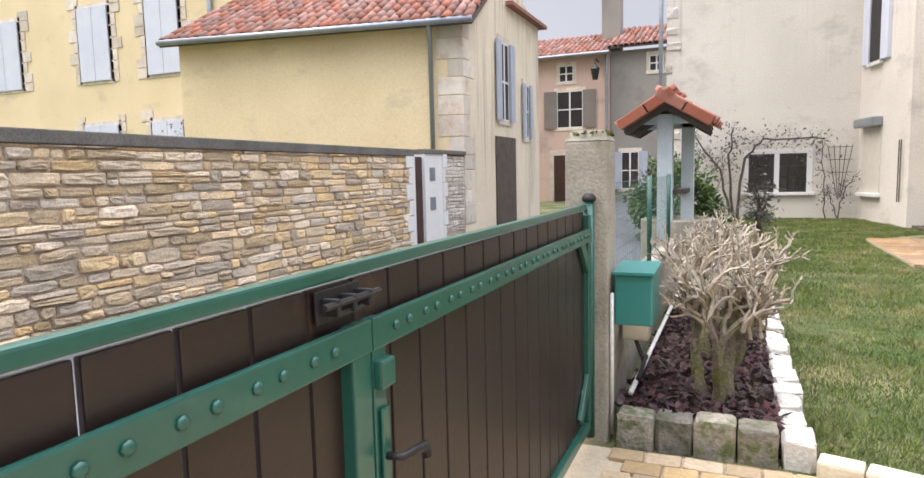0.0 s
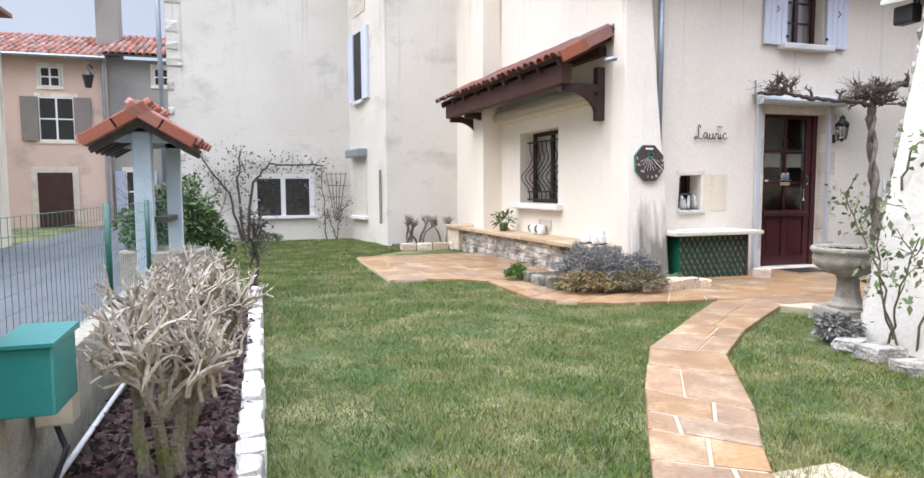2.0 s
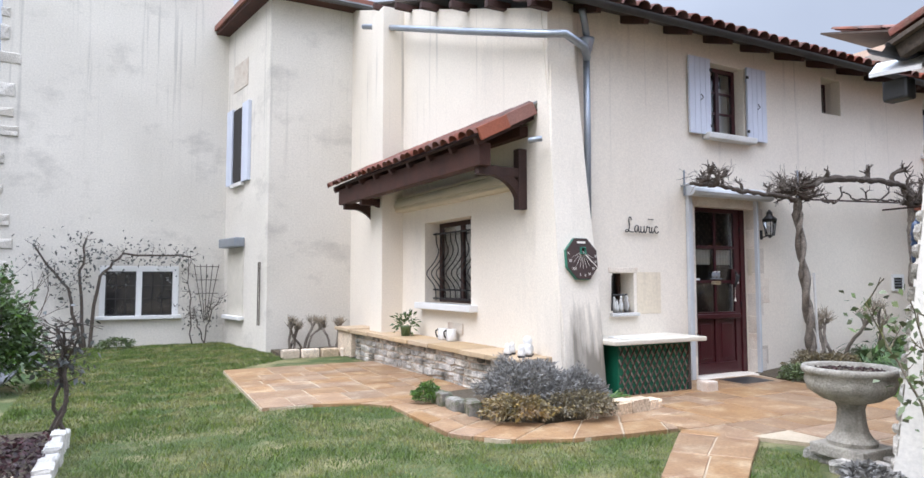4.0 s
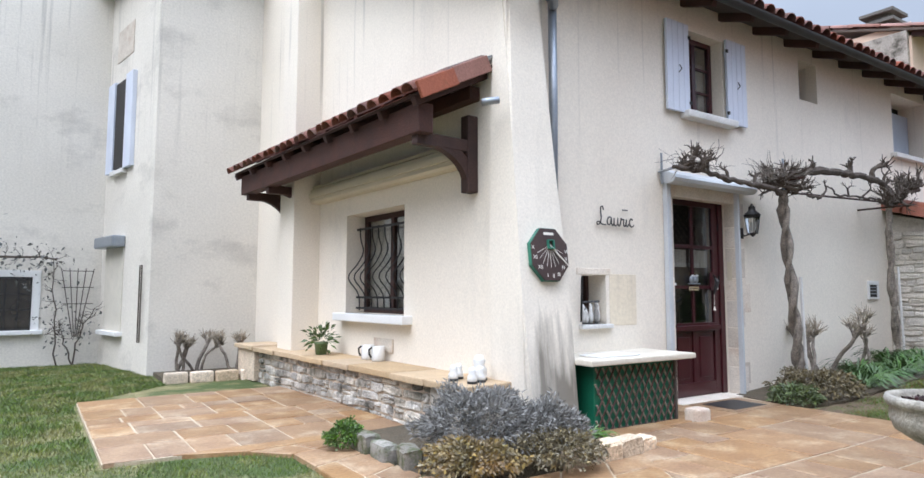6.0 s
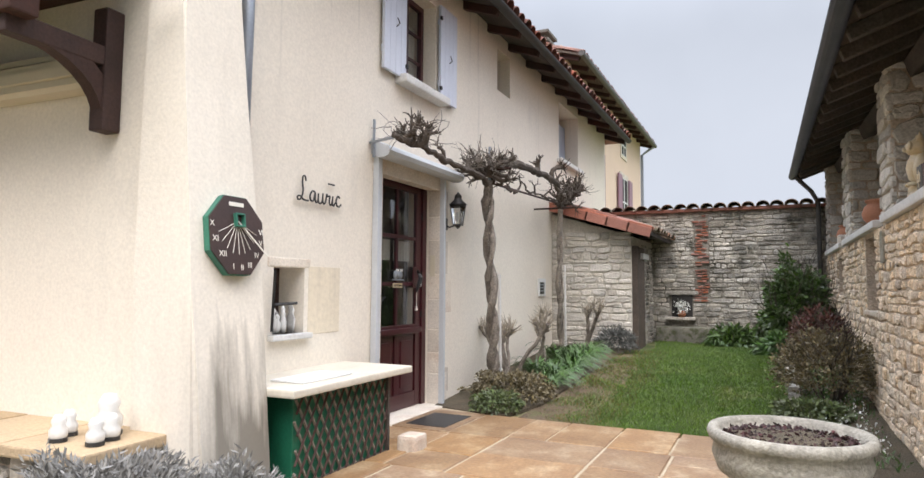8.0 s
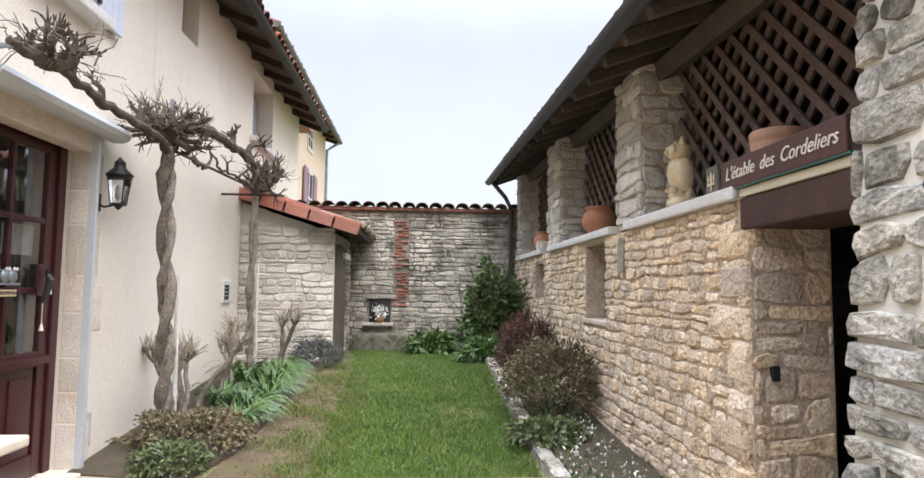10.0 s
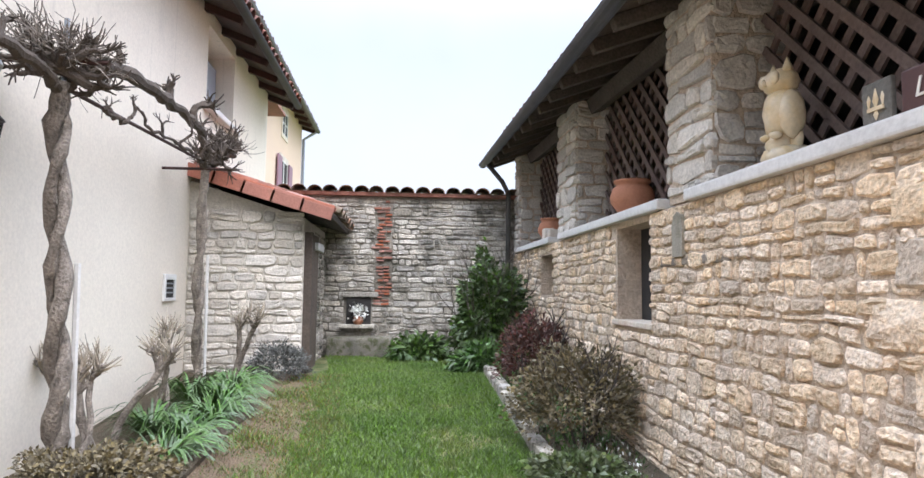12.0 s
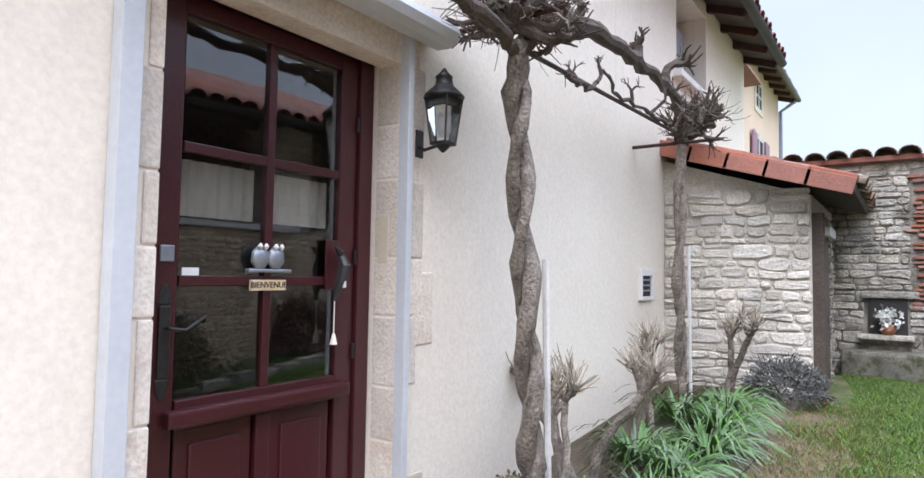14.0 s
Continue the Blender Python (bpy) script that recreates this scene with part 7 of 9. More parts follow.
def hedge_shrub(c, h, seed, w=0.42):
    """A pruned deciduous shrub: mossy stems that fork into a crown of pale dry twigs."""
    t = thing("bare_shrub", "bare pruned shrub with mossy stems and pale dry twigs", "shrub", "gate bed shrubs", at=c)
    rng = random.Random(seed)
    stem, tw = bmesh.new(), bmesh.new()
    for k in range(5):
        a = k * 1.256 + rng.uniform(-0.4, 0.4)
        tips = []
        grow(stem, (c[0] + 0.06 * math.cos(a), c[1] + 0.06 * math.sin(a), c[2] - 0.02), (0.15 * math.cos(a), 0.2 * math.sin(a), 1), rng.uniform(0.026, 0.04), h * 0.33, 2, rng, 6, 0.6, (2, 3), 0.68, 0.14, 4, tips, 0.75, 0.66)
        for p, d in tips:
            for _ in range(4):
                grow(tw, p - d * rng.uniform(0, 0.25), (d + Vector((rng.uniform(-1, 1), rng.uniform(-1, 1), rng.uniform(-0.4, 0.8))) * 0.9), 0.0115, h * 0.11, 2, rng, 4, 0.9, (1, 3), 0.72, 0.05, 2, None, 0.8, 1.0)
    stuff(part("stem_mass", stem, STEM, t, "mossy grey stems"))
    stuff(part("twig_crown", tw, TWIG, t, "pale dry twigs"))
    own(t)


for i, (x, y, h) in enumerate(((-0.08, 3.42, 1.0), (-0.1, 4.15, 1.0), (-0.14, 4.9, 0.95), (-0.12, 5.65, 0.9))):
    hedge_shrub((x, y, 0.1), h, 60 + i)


def bush(c, r, h, n, size, material, label, seed, category="bush", width=0.45, stems=True, droop=0.2, squash=1.0, name="leafy_bush", group=""):
    t = thing(name, label, category, group, at=c)
    g = np.random.default_rng(seed)
    rng = random.Random(seed)
    if stems:
        bm = bmesh.new()
        for _ in range(9):
            a = rng.uniform(0, 6.28)
            grow(bm, (c[0] + 0.15 * r * math.cos(a), c[1] + 0.15 * r * math.sin(a), c[2] - 0.02), (math.cos(a) * 0.7 * r / h, math.sin(a) * 0.7 * r / h, 1), 0.012, h * 0.5, 2, rng, 4, 0.5, (2, 3), 0.6, 0.05, 3)
        stuff(part("stem_mass", bm, OLDWOOD, t))
    d = g.normal(size=(n, 3))
    d[:, 2] = np.abs(d[:, 2]) * 1.1 - 0.25
    d /= np.linalg.norm(d, axis=1)[:, None]
    lump = np.array([0.75 + 0.35 * noise.noise(Vector(q) * 2.2 + Vector((seed, 0, 0))) + 0.15 * noise.noise(Vector(q) * 6 + Vector((0, seed, 0))) for q in d])
    rad = lump * g.uniform(0.45, 1.0, n) ** 0.5
    p = np.array(c) + np.stack([d[:, 0] * r * rad, d[:, 1] * r * squash * rad, h * (0.25 + 0.75 * d[:, 2] * rad)], 1)
    p[:, 2] = np.maximum(p[:, 2], c[2] + 0.01)
    leaves("foliage", p, d + g.normal(size=(n, 3)) * 0.6, size, material, t, g, width, droop)
    own(t)
    return t


bush((-1.0, 12.2, 0), 0.95, 1.75, 9000, 0.09, L_DARK, "dense dark evergreen shrub behind the well", 1)
bush((14.2, 4.95, 0.3), 0.62, 1.75, 5200, 0.10, L_DARK, "glossy green camellia against the barn wall", 2)
bush((12.3, 4.75, 0.3), 0.5, 0.95, 4200, 0.05, L_RED, "reddish twiggy shrub along the barn wall", 3, droop=0.0)
bush((10.4, 4.78, 0.2), 0.66, 0.85, 7000, 0.045, L_BROWN, "brown twiggy shrub along the barn wall", 4, droop=0.0)
bush((13.6, 5.1, 0.3), 0.5, 0.4, 2500, 0.14, L_STRAP, "low glossy evergreen fern in the bed", 5, width=0.2)
bush((14.9, 5.9, 0.32), 0.5, 0.4, 1500, 0.13, L_DARK, "low dark evergreen at the end wall foot", 6, width=0.3)
bush((4.5, 8.05, 0.1), 0.62, 0.56, 9000, 0.05, L_LAV, "grey lavender mound in the corner bed", 7, width=0.22, stems=False, droop=0.0, name="lavender_bush")
bush((4.95, 7.75, 0.1), 0.4, 0.42, 4500, 0.05, L_LAV, "smaller grey lavender mound in the corner bed", 8, width=0.22, stems=False, droop=0.0, name="lavender_bush")
bush((4.15, 7.62, 0.08), 0.42, 0.22, 4200, 0.04, L_SEDUM, "tawny withered cushion plant at the bed edge", 9, stems=False, name="cushion_plant")
bush((4.8, 7.5, 0.08), 0.45, 0.24, 5200, 0.035, L_BROWN, "olive trailing cushion plant at the bed edge", 10, stems=False, name="cushion_plant")
bush((3.72, 8.85, 0.05), 0.19, 0.24, 2600, 0.03, L_BOX, "small round bright green clipped plant", 11, stems=False, name="cushion_plant")
bush((12.9, 7.55, 0.33), 0.42, 0.45, 4500, 0.05, L_SANTO, "dark grey lavender mound at the shed corner", 12, width=0.22, stems=False, droop=0, name="lavender_bush")
bush((9.6, 8.05, 0.05), 0.62, 0.38, 5500, 0.045, L_BROWN, "low green-brown ground cover at the wall foot", 13, stems=False, name="ground_cover")
bush((9.0, 8.0, 0.02), 0.35, 0.25, 2500, 0.045, L_ROSE, "low leafy ground cover beside the doorway", 14, stems=False, name="ground_cover")
bush((9.6, 5.0, 0.1), 0.42, 0.2, 2500, 0.06, L_ROSE, "low grey-green ground cover in the barn bed", 15, stems=False, name="ground_cover")
bush((4.95, 4.72, 0.05), 0.2, 0.2, 1500, 0.05, L_LAV, "grey cushion plant at the pier foot", 16, stems=False, name="cushion_plant")
bush((0.5, 17.2, 0.0), 0.4, 0.25, 900, 0.06, L_ROSE, "low plant at the tall wall foot", 17, stems=False, name="ground_cover")


def strap(c, n, length, seed, material=L_STRAP, label="clump of arching green strap leaves", group=""):
    t = thing("strap_leaf_clump", label, "plant", group, at=c)
    rng = random.Random(seed)
    bm = bmesh.new()
    for _ in range(n):
        a = rng.uniform(0, 6.28)
        l = length * rng.uniform(0.6, 1.2)
        r0 = rng.uniform(0, 0.12)
        w = rng.uniform(0.008, 0.014)
        rise = rng.uniform(0.5, 1.0)
        pts = []
        for k in range(6):
            s = k / 5
            r = r0 + l * 0.75 * s
            pts.append(Vector((c[0] + r * math.cos(a), c[1] + r * math.sin(a), c[2] + l * rise * (1.5 * s - 1.25 * s * s))))
        side = Vector((-math.sin(a), math.cos(a), 0))
        L = [bm.verts.new(p - side * w * (1 - 0.16 * i)) for i, p in enumerate(pts)]
        R = [bm.verts.new(p + side * w * (1 - 0.16 * i) + Vector((0, 0, 0.004))) for i, p in enumerate(pts)]
        for i in range(5):
            bm.faces.new((L[i], L[i + 1], R[i + 1], R[i]))
    ob = part("strap_leaves", bm, material, t)
    tagged(ob, kind="stuff")
    own(t)


for i, (x, y) in enumerate(((10.2, 7.85), (10.7, 7.9), (11.2, 7.8), (11.7, 7.85), (12.2, 7.9), (10.9, 8.2), (11.9, 8.2))):
    strap((x, y, gz(x, y)), 130, 0.5, 70 + i, group="wall strap leaves")
strap((5.45, 7.85, 0.05), 120, 0.22, 80, L_BOX, "small tuft of bright green grass leaves")
strap((14.6, 6.2, 0.32), 70, 0.4, 81)
g9 = np.random.default_rng(9)
snow = thing("snowdrops", "scattered white snowdrops in the barn bed", "flowers", at=(9.3, 4.8, 0.05))
p = np.stack([g9.uniform(8.2, 10.2, 420), g9.uniform(4.5, 5.05, 420), np.zeros(420)], 1)
p[:, 2] = [gz(a, b) + 0.05 + 0.12 * g9.random() for a, b, _ in p]
leaves("blossom", p, g9.normal(size=(420, 3)) * (0.6, 0.6, 0.3) + (0, 0, -0.6), 0.03, L_PETAL, snow, g9, 0.6)
p2 = np.stack([g9.uniform(8.0, 12.5, 2200), g9.uniform(4.45, 5.1, 2200), np.zeros(2200)], 1)
p2[:, 2] = [gz(a, b) + 0.01 for a, b, _ in p2]
leaves("leaf_mat", p2, g9.normal(size=(2200, 3)) * 0.5 + (0, 0, 1), 0.13, L_STRAP, snow, g9, 0.12)
own(snow)


def climber(pts_list, label, seed, nleaf, material, leaf=0.05, name="climbing_rose", r=0.012, spread=0.16, shoots=3, wood=None):
    t = thing(name, label, "climbing plant", at=pts_list[0][0])
    rng = random.Random(seed)
    g = np.random.default_rng(seed)
    bm = bmesh.new()
    spots = []
    for pts in pts_list:
        P = [Vector(q) for q in pts]
        fine = []
        for a, b in zip(P, P[1:]):
            for k in range(5):
                fine.append(a.lerp(b, k / 5) + Vector((rng.uniform(-1, 1), rng.uniform(-1, 1) * 0.5, rng.uniform(-1, 1))) * 0.03)
        fine.append(P[-1])
        tube(bm, fine, [r * (1.3 - 0.8 * i / len(fine)) for i in range(len(fine))], 5)
        for i in range(len(fine) // 2, len(fine)):
            for _ in range(shoots):
                grow(bm, fine[i], (rng.uniform(-1, 1), rng.uniform(-0.6, 0.3), rng.uniform(-0.5, 1)), 0.006, 0.12, 1, rng, 3, 0.7, (2, 3), 0.7, 0.05, 2)
            spots.append(fine[i])
    stuff(part("cane_tangle", bm, wood or VINE_D, t))
    S = np.array([spots[rng.randrange(len(spots))] for _ in range(nleaf)]) + g.normal(size=(nleaf, 3)) * (spread, spread * 0.5, spread)
    leaves("foliage", S, g.normal(size=(nleaf, 3)), leaf, material, t, g, 0.6)
    own(t)


climber([[(-0.1, 17.5, 0), (-0.4, 17.5, 1.2), (-1.0, 17.5, 2.1)], [(-0.1, 17.5, 0), (-0.2, 17.5, 1.4), (-0.1, 17.5, 2.25)], [(0.0, 17.5, 0), (0.15, 17.5, 1.5), (0.6, 17.5, 1.95), (1.9, 17.5, 1.9)]], "bare climbing rose trained round the cellar windows", 1, 500, L_SANTO, 0.08, spread=0.2, r=0.03)
climber([[(1.95, 17.5, 0), (1.9, 17.5, 1.0), (1.85, 17.5, 1.9)], [(2.2, 17.4, 0), (2.3, 17.4, 0.6), (2.5, 17.4, 1.0)], [(2.2, 17.4, 0), (2.05, 17.4, 0.5), (1.9, 17.4, 0.7)]], "thin bare climber on a small trellis", 2, 160, L_SANTO, 0.06)
tr = bmesh.new()
for k in range(5):
    tube(tr, [(2.2 + 0.02 * k, 17.62, 0.5), (1.98 + 0.13 * k, 17.62, 1.75)], 0.008, 4)
for z in (1.1, 1.4, 1.7):
    tube(tr, [(2.0, 17.61, z), (2.5, 17.61, z)], 0.007, 4)
solo("fan_trellis", tr, OLDWOOD, "thin wooden fan trellis on the tall wall", "trellis")
climber([[(5.2, 4.4, 0.05), (4.9, 4.3, 0.6), (4.95, 4.4, 1.2)], [(5.1, 4.3, 0.05), (5.0, 4.5, 0.8), (4.95, 4.7, 1.25)], [(5.15, 4.2, 0.05), (5.0, 3.9, 0.9), (5.15, 3.7, 1.6)], [(5.1, 4.35, 0.05), (4.8, 4.1, 0.5), (4.75, 3.9, 0.95)], [(5.3, 4.5, 1.3), (5.25, 4.35, 1.62), (5.3, 4.0, 1.75)]], "leafy thorny rose climbing the rendered pier", 3, 380, L_ROSE, 0.058, spread=0.11, r=0.008, shoots=1, wood=STEM)
climber([[(0.2, 8.7, 0.05), (0.22, 8.72, 0.5), (0.25, 8.7, 0.95)], [(0.28, 8.7, 0.05), (0.26, 8.7, 0.6), (0.2, 8.68, 1.0)], [(0.22, 8.66, 0.05), (0.3, 8.68, 0.7), (0.34, 8.7, 1.02)]], "small standard rose on a wire frame by the bed", 4, 130, L_SANTO, 0.06, spread=0.1, r=0.016)


# ---------------------------------------------------------------- gate
GX = -0.64


def gate():
    g = thing("metal_gate", "closed brown board gate in a dark green riveted frame", "gate")
    y0, y1, z0, z1 = -2.9, 2.92, 0.06, 1.12
    part("top_rail", box(GX - 0.012, GX + 0.014, y0, y1, z1 - 0.024, z1, 0.005), GREEN, g)
    part("bottom_rail", box(GX - 0.02, GX + 0.03, y0, y1, z0, z0 + 0.05, 0.006), GREEN, g)
    mid = 0.985
    part("cross_rail", box(GX + 0.022, GX + 0.036, 0.989, y1, mid - 0.032, mid + 0.03, 0.004), GREEN, g)
    part("cross_rail", box(GX + 0.022, GX + 0.036, y0, 0.985, mid - 0.032, mid + 0.03, 0.004), GREEN, g)
    for y, w in ((1.012, 0.024), (0.953, 0.03), (2.89, 0.022)):
        part("stile", box(GX + 0.0, GX + 0.0335, y - w, y + w, z0 + 0.05, (mid + 0.026) if y < 2 else z1 - 0.046, 0.005), GREEN, g)
    part("gate_pole", tube(bmesh.new(), [(GX + 0.02, 2.93, 0.02), (GX + 0.02, 2.93, 1.14)], 0.024, 10), GREEN, g, smooth=True)
    part("pole_cap", lathe(bmesh.new(), [(0.03, 0), (0.034, 0.015), (0.02, 0.035)], 10, (GX + 0.02, 2.93, 1.135)), IRON, g, smooth=True)
    for z, s in ((0.25, 1), (0.9, -1)):
        part("corner_brace", box(GX + 0.01, GX + 0.03, -0.03, 0.03, -0.13, 0.13, 0.004, pose(0, 2.82, z, -45 * s, 0, 0)), GREEN, g)
    y = 1.23 - 31 * 0.131
    while y < y1 - 0.03:
        w = 0.131
        part("board", box(GX - 0.006, GX + 0.007, y + 0.0042, min(y + w - 0.0042, 2.87), z0 + 0.03, z1 - 0.03, 0.003), BOARD, g)
        y += w
    rv = mesh_of("rivet", lathe(bmesh.new(), [(0.010, 0), (0.0095, 0.004), (0.005, 0.007)], 8), GREEN, True)
    for i in range(-30, 14):
        for off in (-0.028, 0.028):
            yy = 1.23 + i * 0.131 + off
            if y0 + 0.05 < yy < y1 - 0.05 and not 0.93 < yy < 1.045:
                ob = new("rivet", rv)
                ob.parent = g
                ob.matrix_world = pose(GX + 0.036, yy, mid, 0, 90, 0)
    bolt = bmesh.new()
    tube(bolt, [(GX + 0.045, 0.83, 1.066), (GX + 0.045, 1.0, 1.066)], 0.006, 6)
    tube(bolt, [(GX + 0.04, 0.87, 1.047), (GX + 0.04, 0.95, 1.047)], 0.004, 6)
    bx(bolt, GX + 0.013, GX + 0.018, 0.845, 0.98, 1.03, 1.088, 0.003)
    for yy in (0.865, 0.915, 0.965):
        bx(bolt, GX + 0.018, GX + 0.05, yy - 0.006, yy + 0.006, 1.045, 1.075, 0.003)
    part("bolt", bolt, IRON, g, "black iron sliding bolt")
    part("handle_plate", box(GX + 0.036, GX + 0.042, 1.0, 1.03, 0.66, 0.84, 0.004), GREEN, g)
    part("gate_handle", tube(bmesh.new(), [(GX + 0.04, 1.015, 0.745), (GX + 0.07, 1.02, 0.745), (GX + 0.075, 1.07, 0.74), (GX + 0.075, 1.105, 0.732), (GX + 0.075, 1.115, 0.71)], [0.008, 0.008, 0.009, 0.013, 0.011], 7), IRON, g, smooth=True)
    part("latch_tab", box(GX + 0.03, GX + 0.052, 0.99, 1.04, 0.88, 0.935, 0.006), GREEN, g)


gate()


def post(y, label, h=1.46):
    p = thing("gate_post", label, "gate post", at=(GX, y, 0))
    part("shaft", box(GX - 0.1, GX + 0.1, y - 0.1, y + 0.1, -0.05, h - 0.05, 0.012), CONCRETE, p)
    b = bmesh.new()
    prism(b, [(GX - 0.1, y - 0.1), (GX + 0.1, y - 0.1), (GX + 0.1, y + 0.1), (GX - 0.1, y + 0.1)], h - 0.05, h)
    for v in b.verts:
        if v.co.z > h - 0.01:
            v.co.x, v.co.y = GX + (v.co.x - GX) * 0.7, y + (v.co.y - y) * 0.7
    part("cap", b, CONCRETE, p, "lichened bevelled cap")
    gq = np.random.default_rng(int(abs(y) * 10))
    q = np.stack([GX + gq.uniform(-0.09, 0.09, 160), y + gq.uniform(-0.09, 0.09, 160), np.full(160, h - 0.02)], 1)
    leaves("lichen", q, gq.normal(size=(160, 3)) + (0, 0, 0.8), 0.025, L_MOSS, p, gq, 0.8)
    own(p)


post(3.06, "mossy square concrete gate post beside the green gate")
post(-3.05, "mossy square concrete post at the gate's far end")

# low wall, fence and mailbox beside the bed
solo("low_wall", box(GX - 0.08, GX + 0.06, 3.17, 9.6, -0.05, 0.52, 0.012), CONCRETE, "low mossy concrete boundary wall", "wall", kind="structure")
bm = bmesh.new()
tube(bm, [(-0.47, 3.2, 0.16), (-0.47, 8.5, 0.16)], 0.014, 6)
tube(bm, [(GX + 0.112, 3.0, 0.02), (GX + 0.112, 3.0, 0.7)], 0.01, 6)
solo("conduit", bm, LEDGE, "pale plastic conduit along the wall foot", "conduit", smooth=True)


def fence():
    f = thing("wire_fence", "green wire mesh fence on the low wall", "fence")
    for y in (3.35, 5.4, 7.0, 9.4):
        part("post", tube(bmesh.new(), [(GX - 0.01, y, 0.45), (GX - 0.01, y, 1.22)], 0.02, 8), GREEN, f, smooth=True)
    w = bmesh.new()
    for k in range(9):
        tube(w, [(GX - 0.01, 3.2, 0.56 + k * 0.08), (GX - 0.01, 9.5, 0.56 + k * 0.08)], 0.002, 3)
    for k in range(84):
        y = 3.25 + k * 0.075
        tube(w, [(GX - 0.01, y, 0.54), (GX - 0.01, y, 1.2)], 0.0015, 3)
    tagged(part("wire_mesh", w, GREEN, f), kind="stuff")


fence()


def mailbox():
    m = thing("mailbox", "plain teal metal letterbox fixed behind the gate post", "mailbox")
    part("box_body", box(-0.52, -0.345, 3.02, 3.30, 0.545, 0.785, 0.01), TEAL, m)
    b = bmesh.new()
    prism(b, [(3.0, 0.787), (3.33, 0.787), (3.33, 0.812), (3.0, 0.80)], -0.528, -0.337, Matrix(((0, 0, 1, 0), (1, 0, 0, 0), (0, 1, 0, 0), (0, 0, 0, 1))))
    part("lid", b, TEAL, m)
    part("wall_bracket", box(-0.6, -0.5, 3.15, 3.3, 0.52, 0.58, 0.004), IRON, m)
    part("cable_box", box(-0.56, -0.42, 3.5, 3.62, 0.35, 0.6, 0.01), ROLLER, m, "beige cable box")
    part("cable", tube(bmesh.new(), [(-0.5, 3.55, 0.36), (-0.45, 3.5, 0.25), (-0.42, 3.4, 0.3), (-0.45, 3.35, 0.2), (-0.48, 3.45, 0.12)], 0.012, 5), BLACKP, m)


mailbox()


# planting bed
solo("bed_soil", box(-0.5, 0.25, 3.04, 8.9, -0.05, 0.09), SOIL, "dark soil of the planting bed", "soil", kind="structure")
nb = np.random.default_rng(21)
N = 5200
p = np.stack([nb.uniform(-0.5, 0.22, N), 3.04 + 5.6 * nb.random(N) ** 1.6, np.full(N, 0.1)], 1)
p[:, 2] += nb.uniform(0, 0.03, N)
mul = leaves("bark_mulch", p, nb.normal(size=(N, 3)) * (1, 1, 0.35), 0.055, BARKCHIP, None, nb, 0.5, 0.0)
tagged(mul, "dark purple-brown bark mulch under the shrubs", "mulch", kind="stuff")
rc = random.Random(31)
x = -0.5
for i, w in enumerate((0.175, 0.165, 0.18, 0.17)):
    t = box(x + 0.004, x + w - 0.004, 2.92, 3.06, -0.03, 0.155 + rc.uniform(-0.008, 0.008), 0.02)
    for v in t.verts:
        v.co += Vector((rc.uniform(-1, 1), rc.uniform(-1, 1), rc.uniform(-1, 1))) * 0.006
    solo("edging_block", t, COBBLE, "dark mossy hewn granite edging block", "edging block", group="bed edging blocks")
    x += w
y = 2.93
while y < 8.6:
    l = rc.uniform(0.16, 0.24)
    w = rc.uniform(0.1, 0.13)
    t = box(0.2, 0.2 + w, y, y + l - 0.01, -0.03, 0.13 + rc.uniform(-0.02, 0.03), 0.02)
    for v in t.verts:
        v.co += Vector((rc.uniform(-1, 1), rc.uniform(-1, 1), rc.uniform(-1, 1))) * 0.007
    solo("edging_block", t, COBBLE_W, "pale hewn limestone edging block", "edging block", group="bed edging blocks")
    y += l
# cream kerb between paving and lawn
kp = [(0.33, 2.93), (0.50, 2.89), (0.90, 2.76), (1.28, 2.58), (1.74, 2.50)]
for (xa, ya), (xb, yb) in zip(kp, kp[1:]):
    ln, an = math.hypot(xb - xa, yb - ya), math.degrees(math.atan2(yb - ya, xb - xa))
    solo("kerb_block", box(0.004, ln - 0.004, -0.055, 0.055, -0.05, 0.07, 0.014, pose(xa, ya, 0, 0, 0, an)), KERB, "cream cut stone kerb block along the lawn", "kerb", group="lawn kerb blocks")


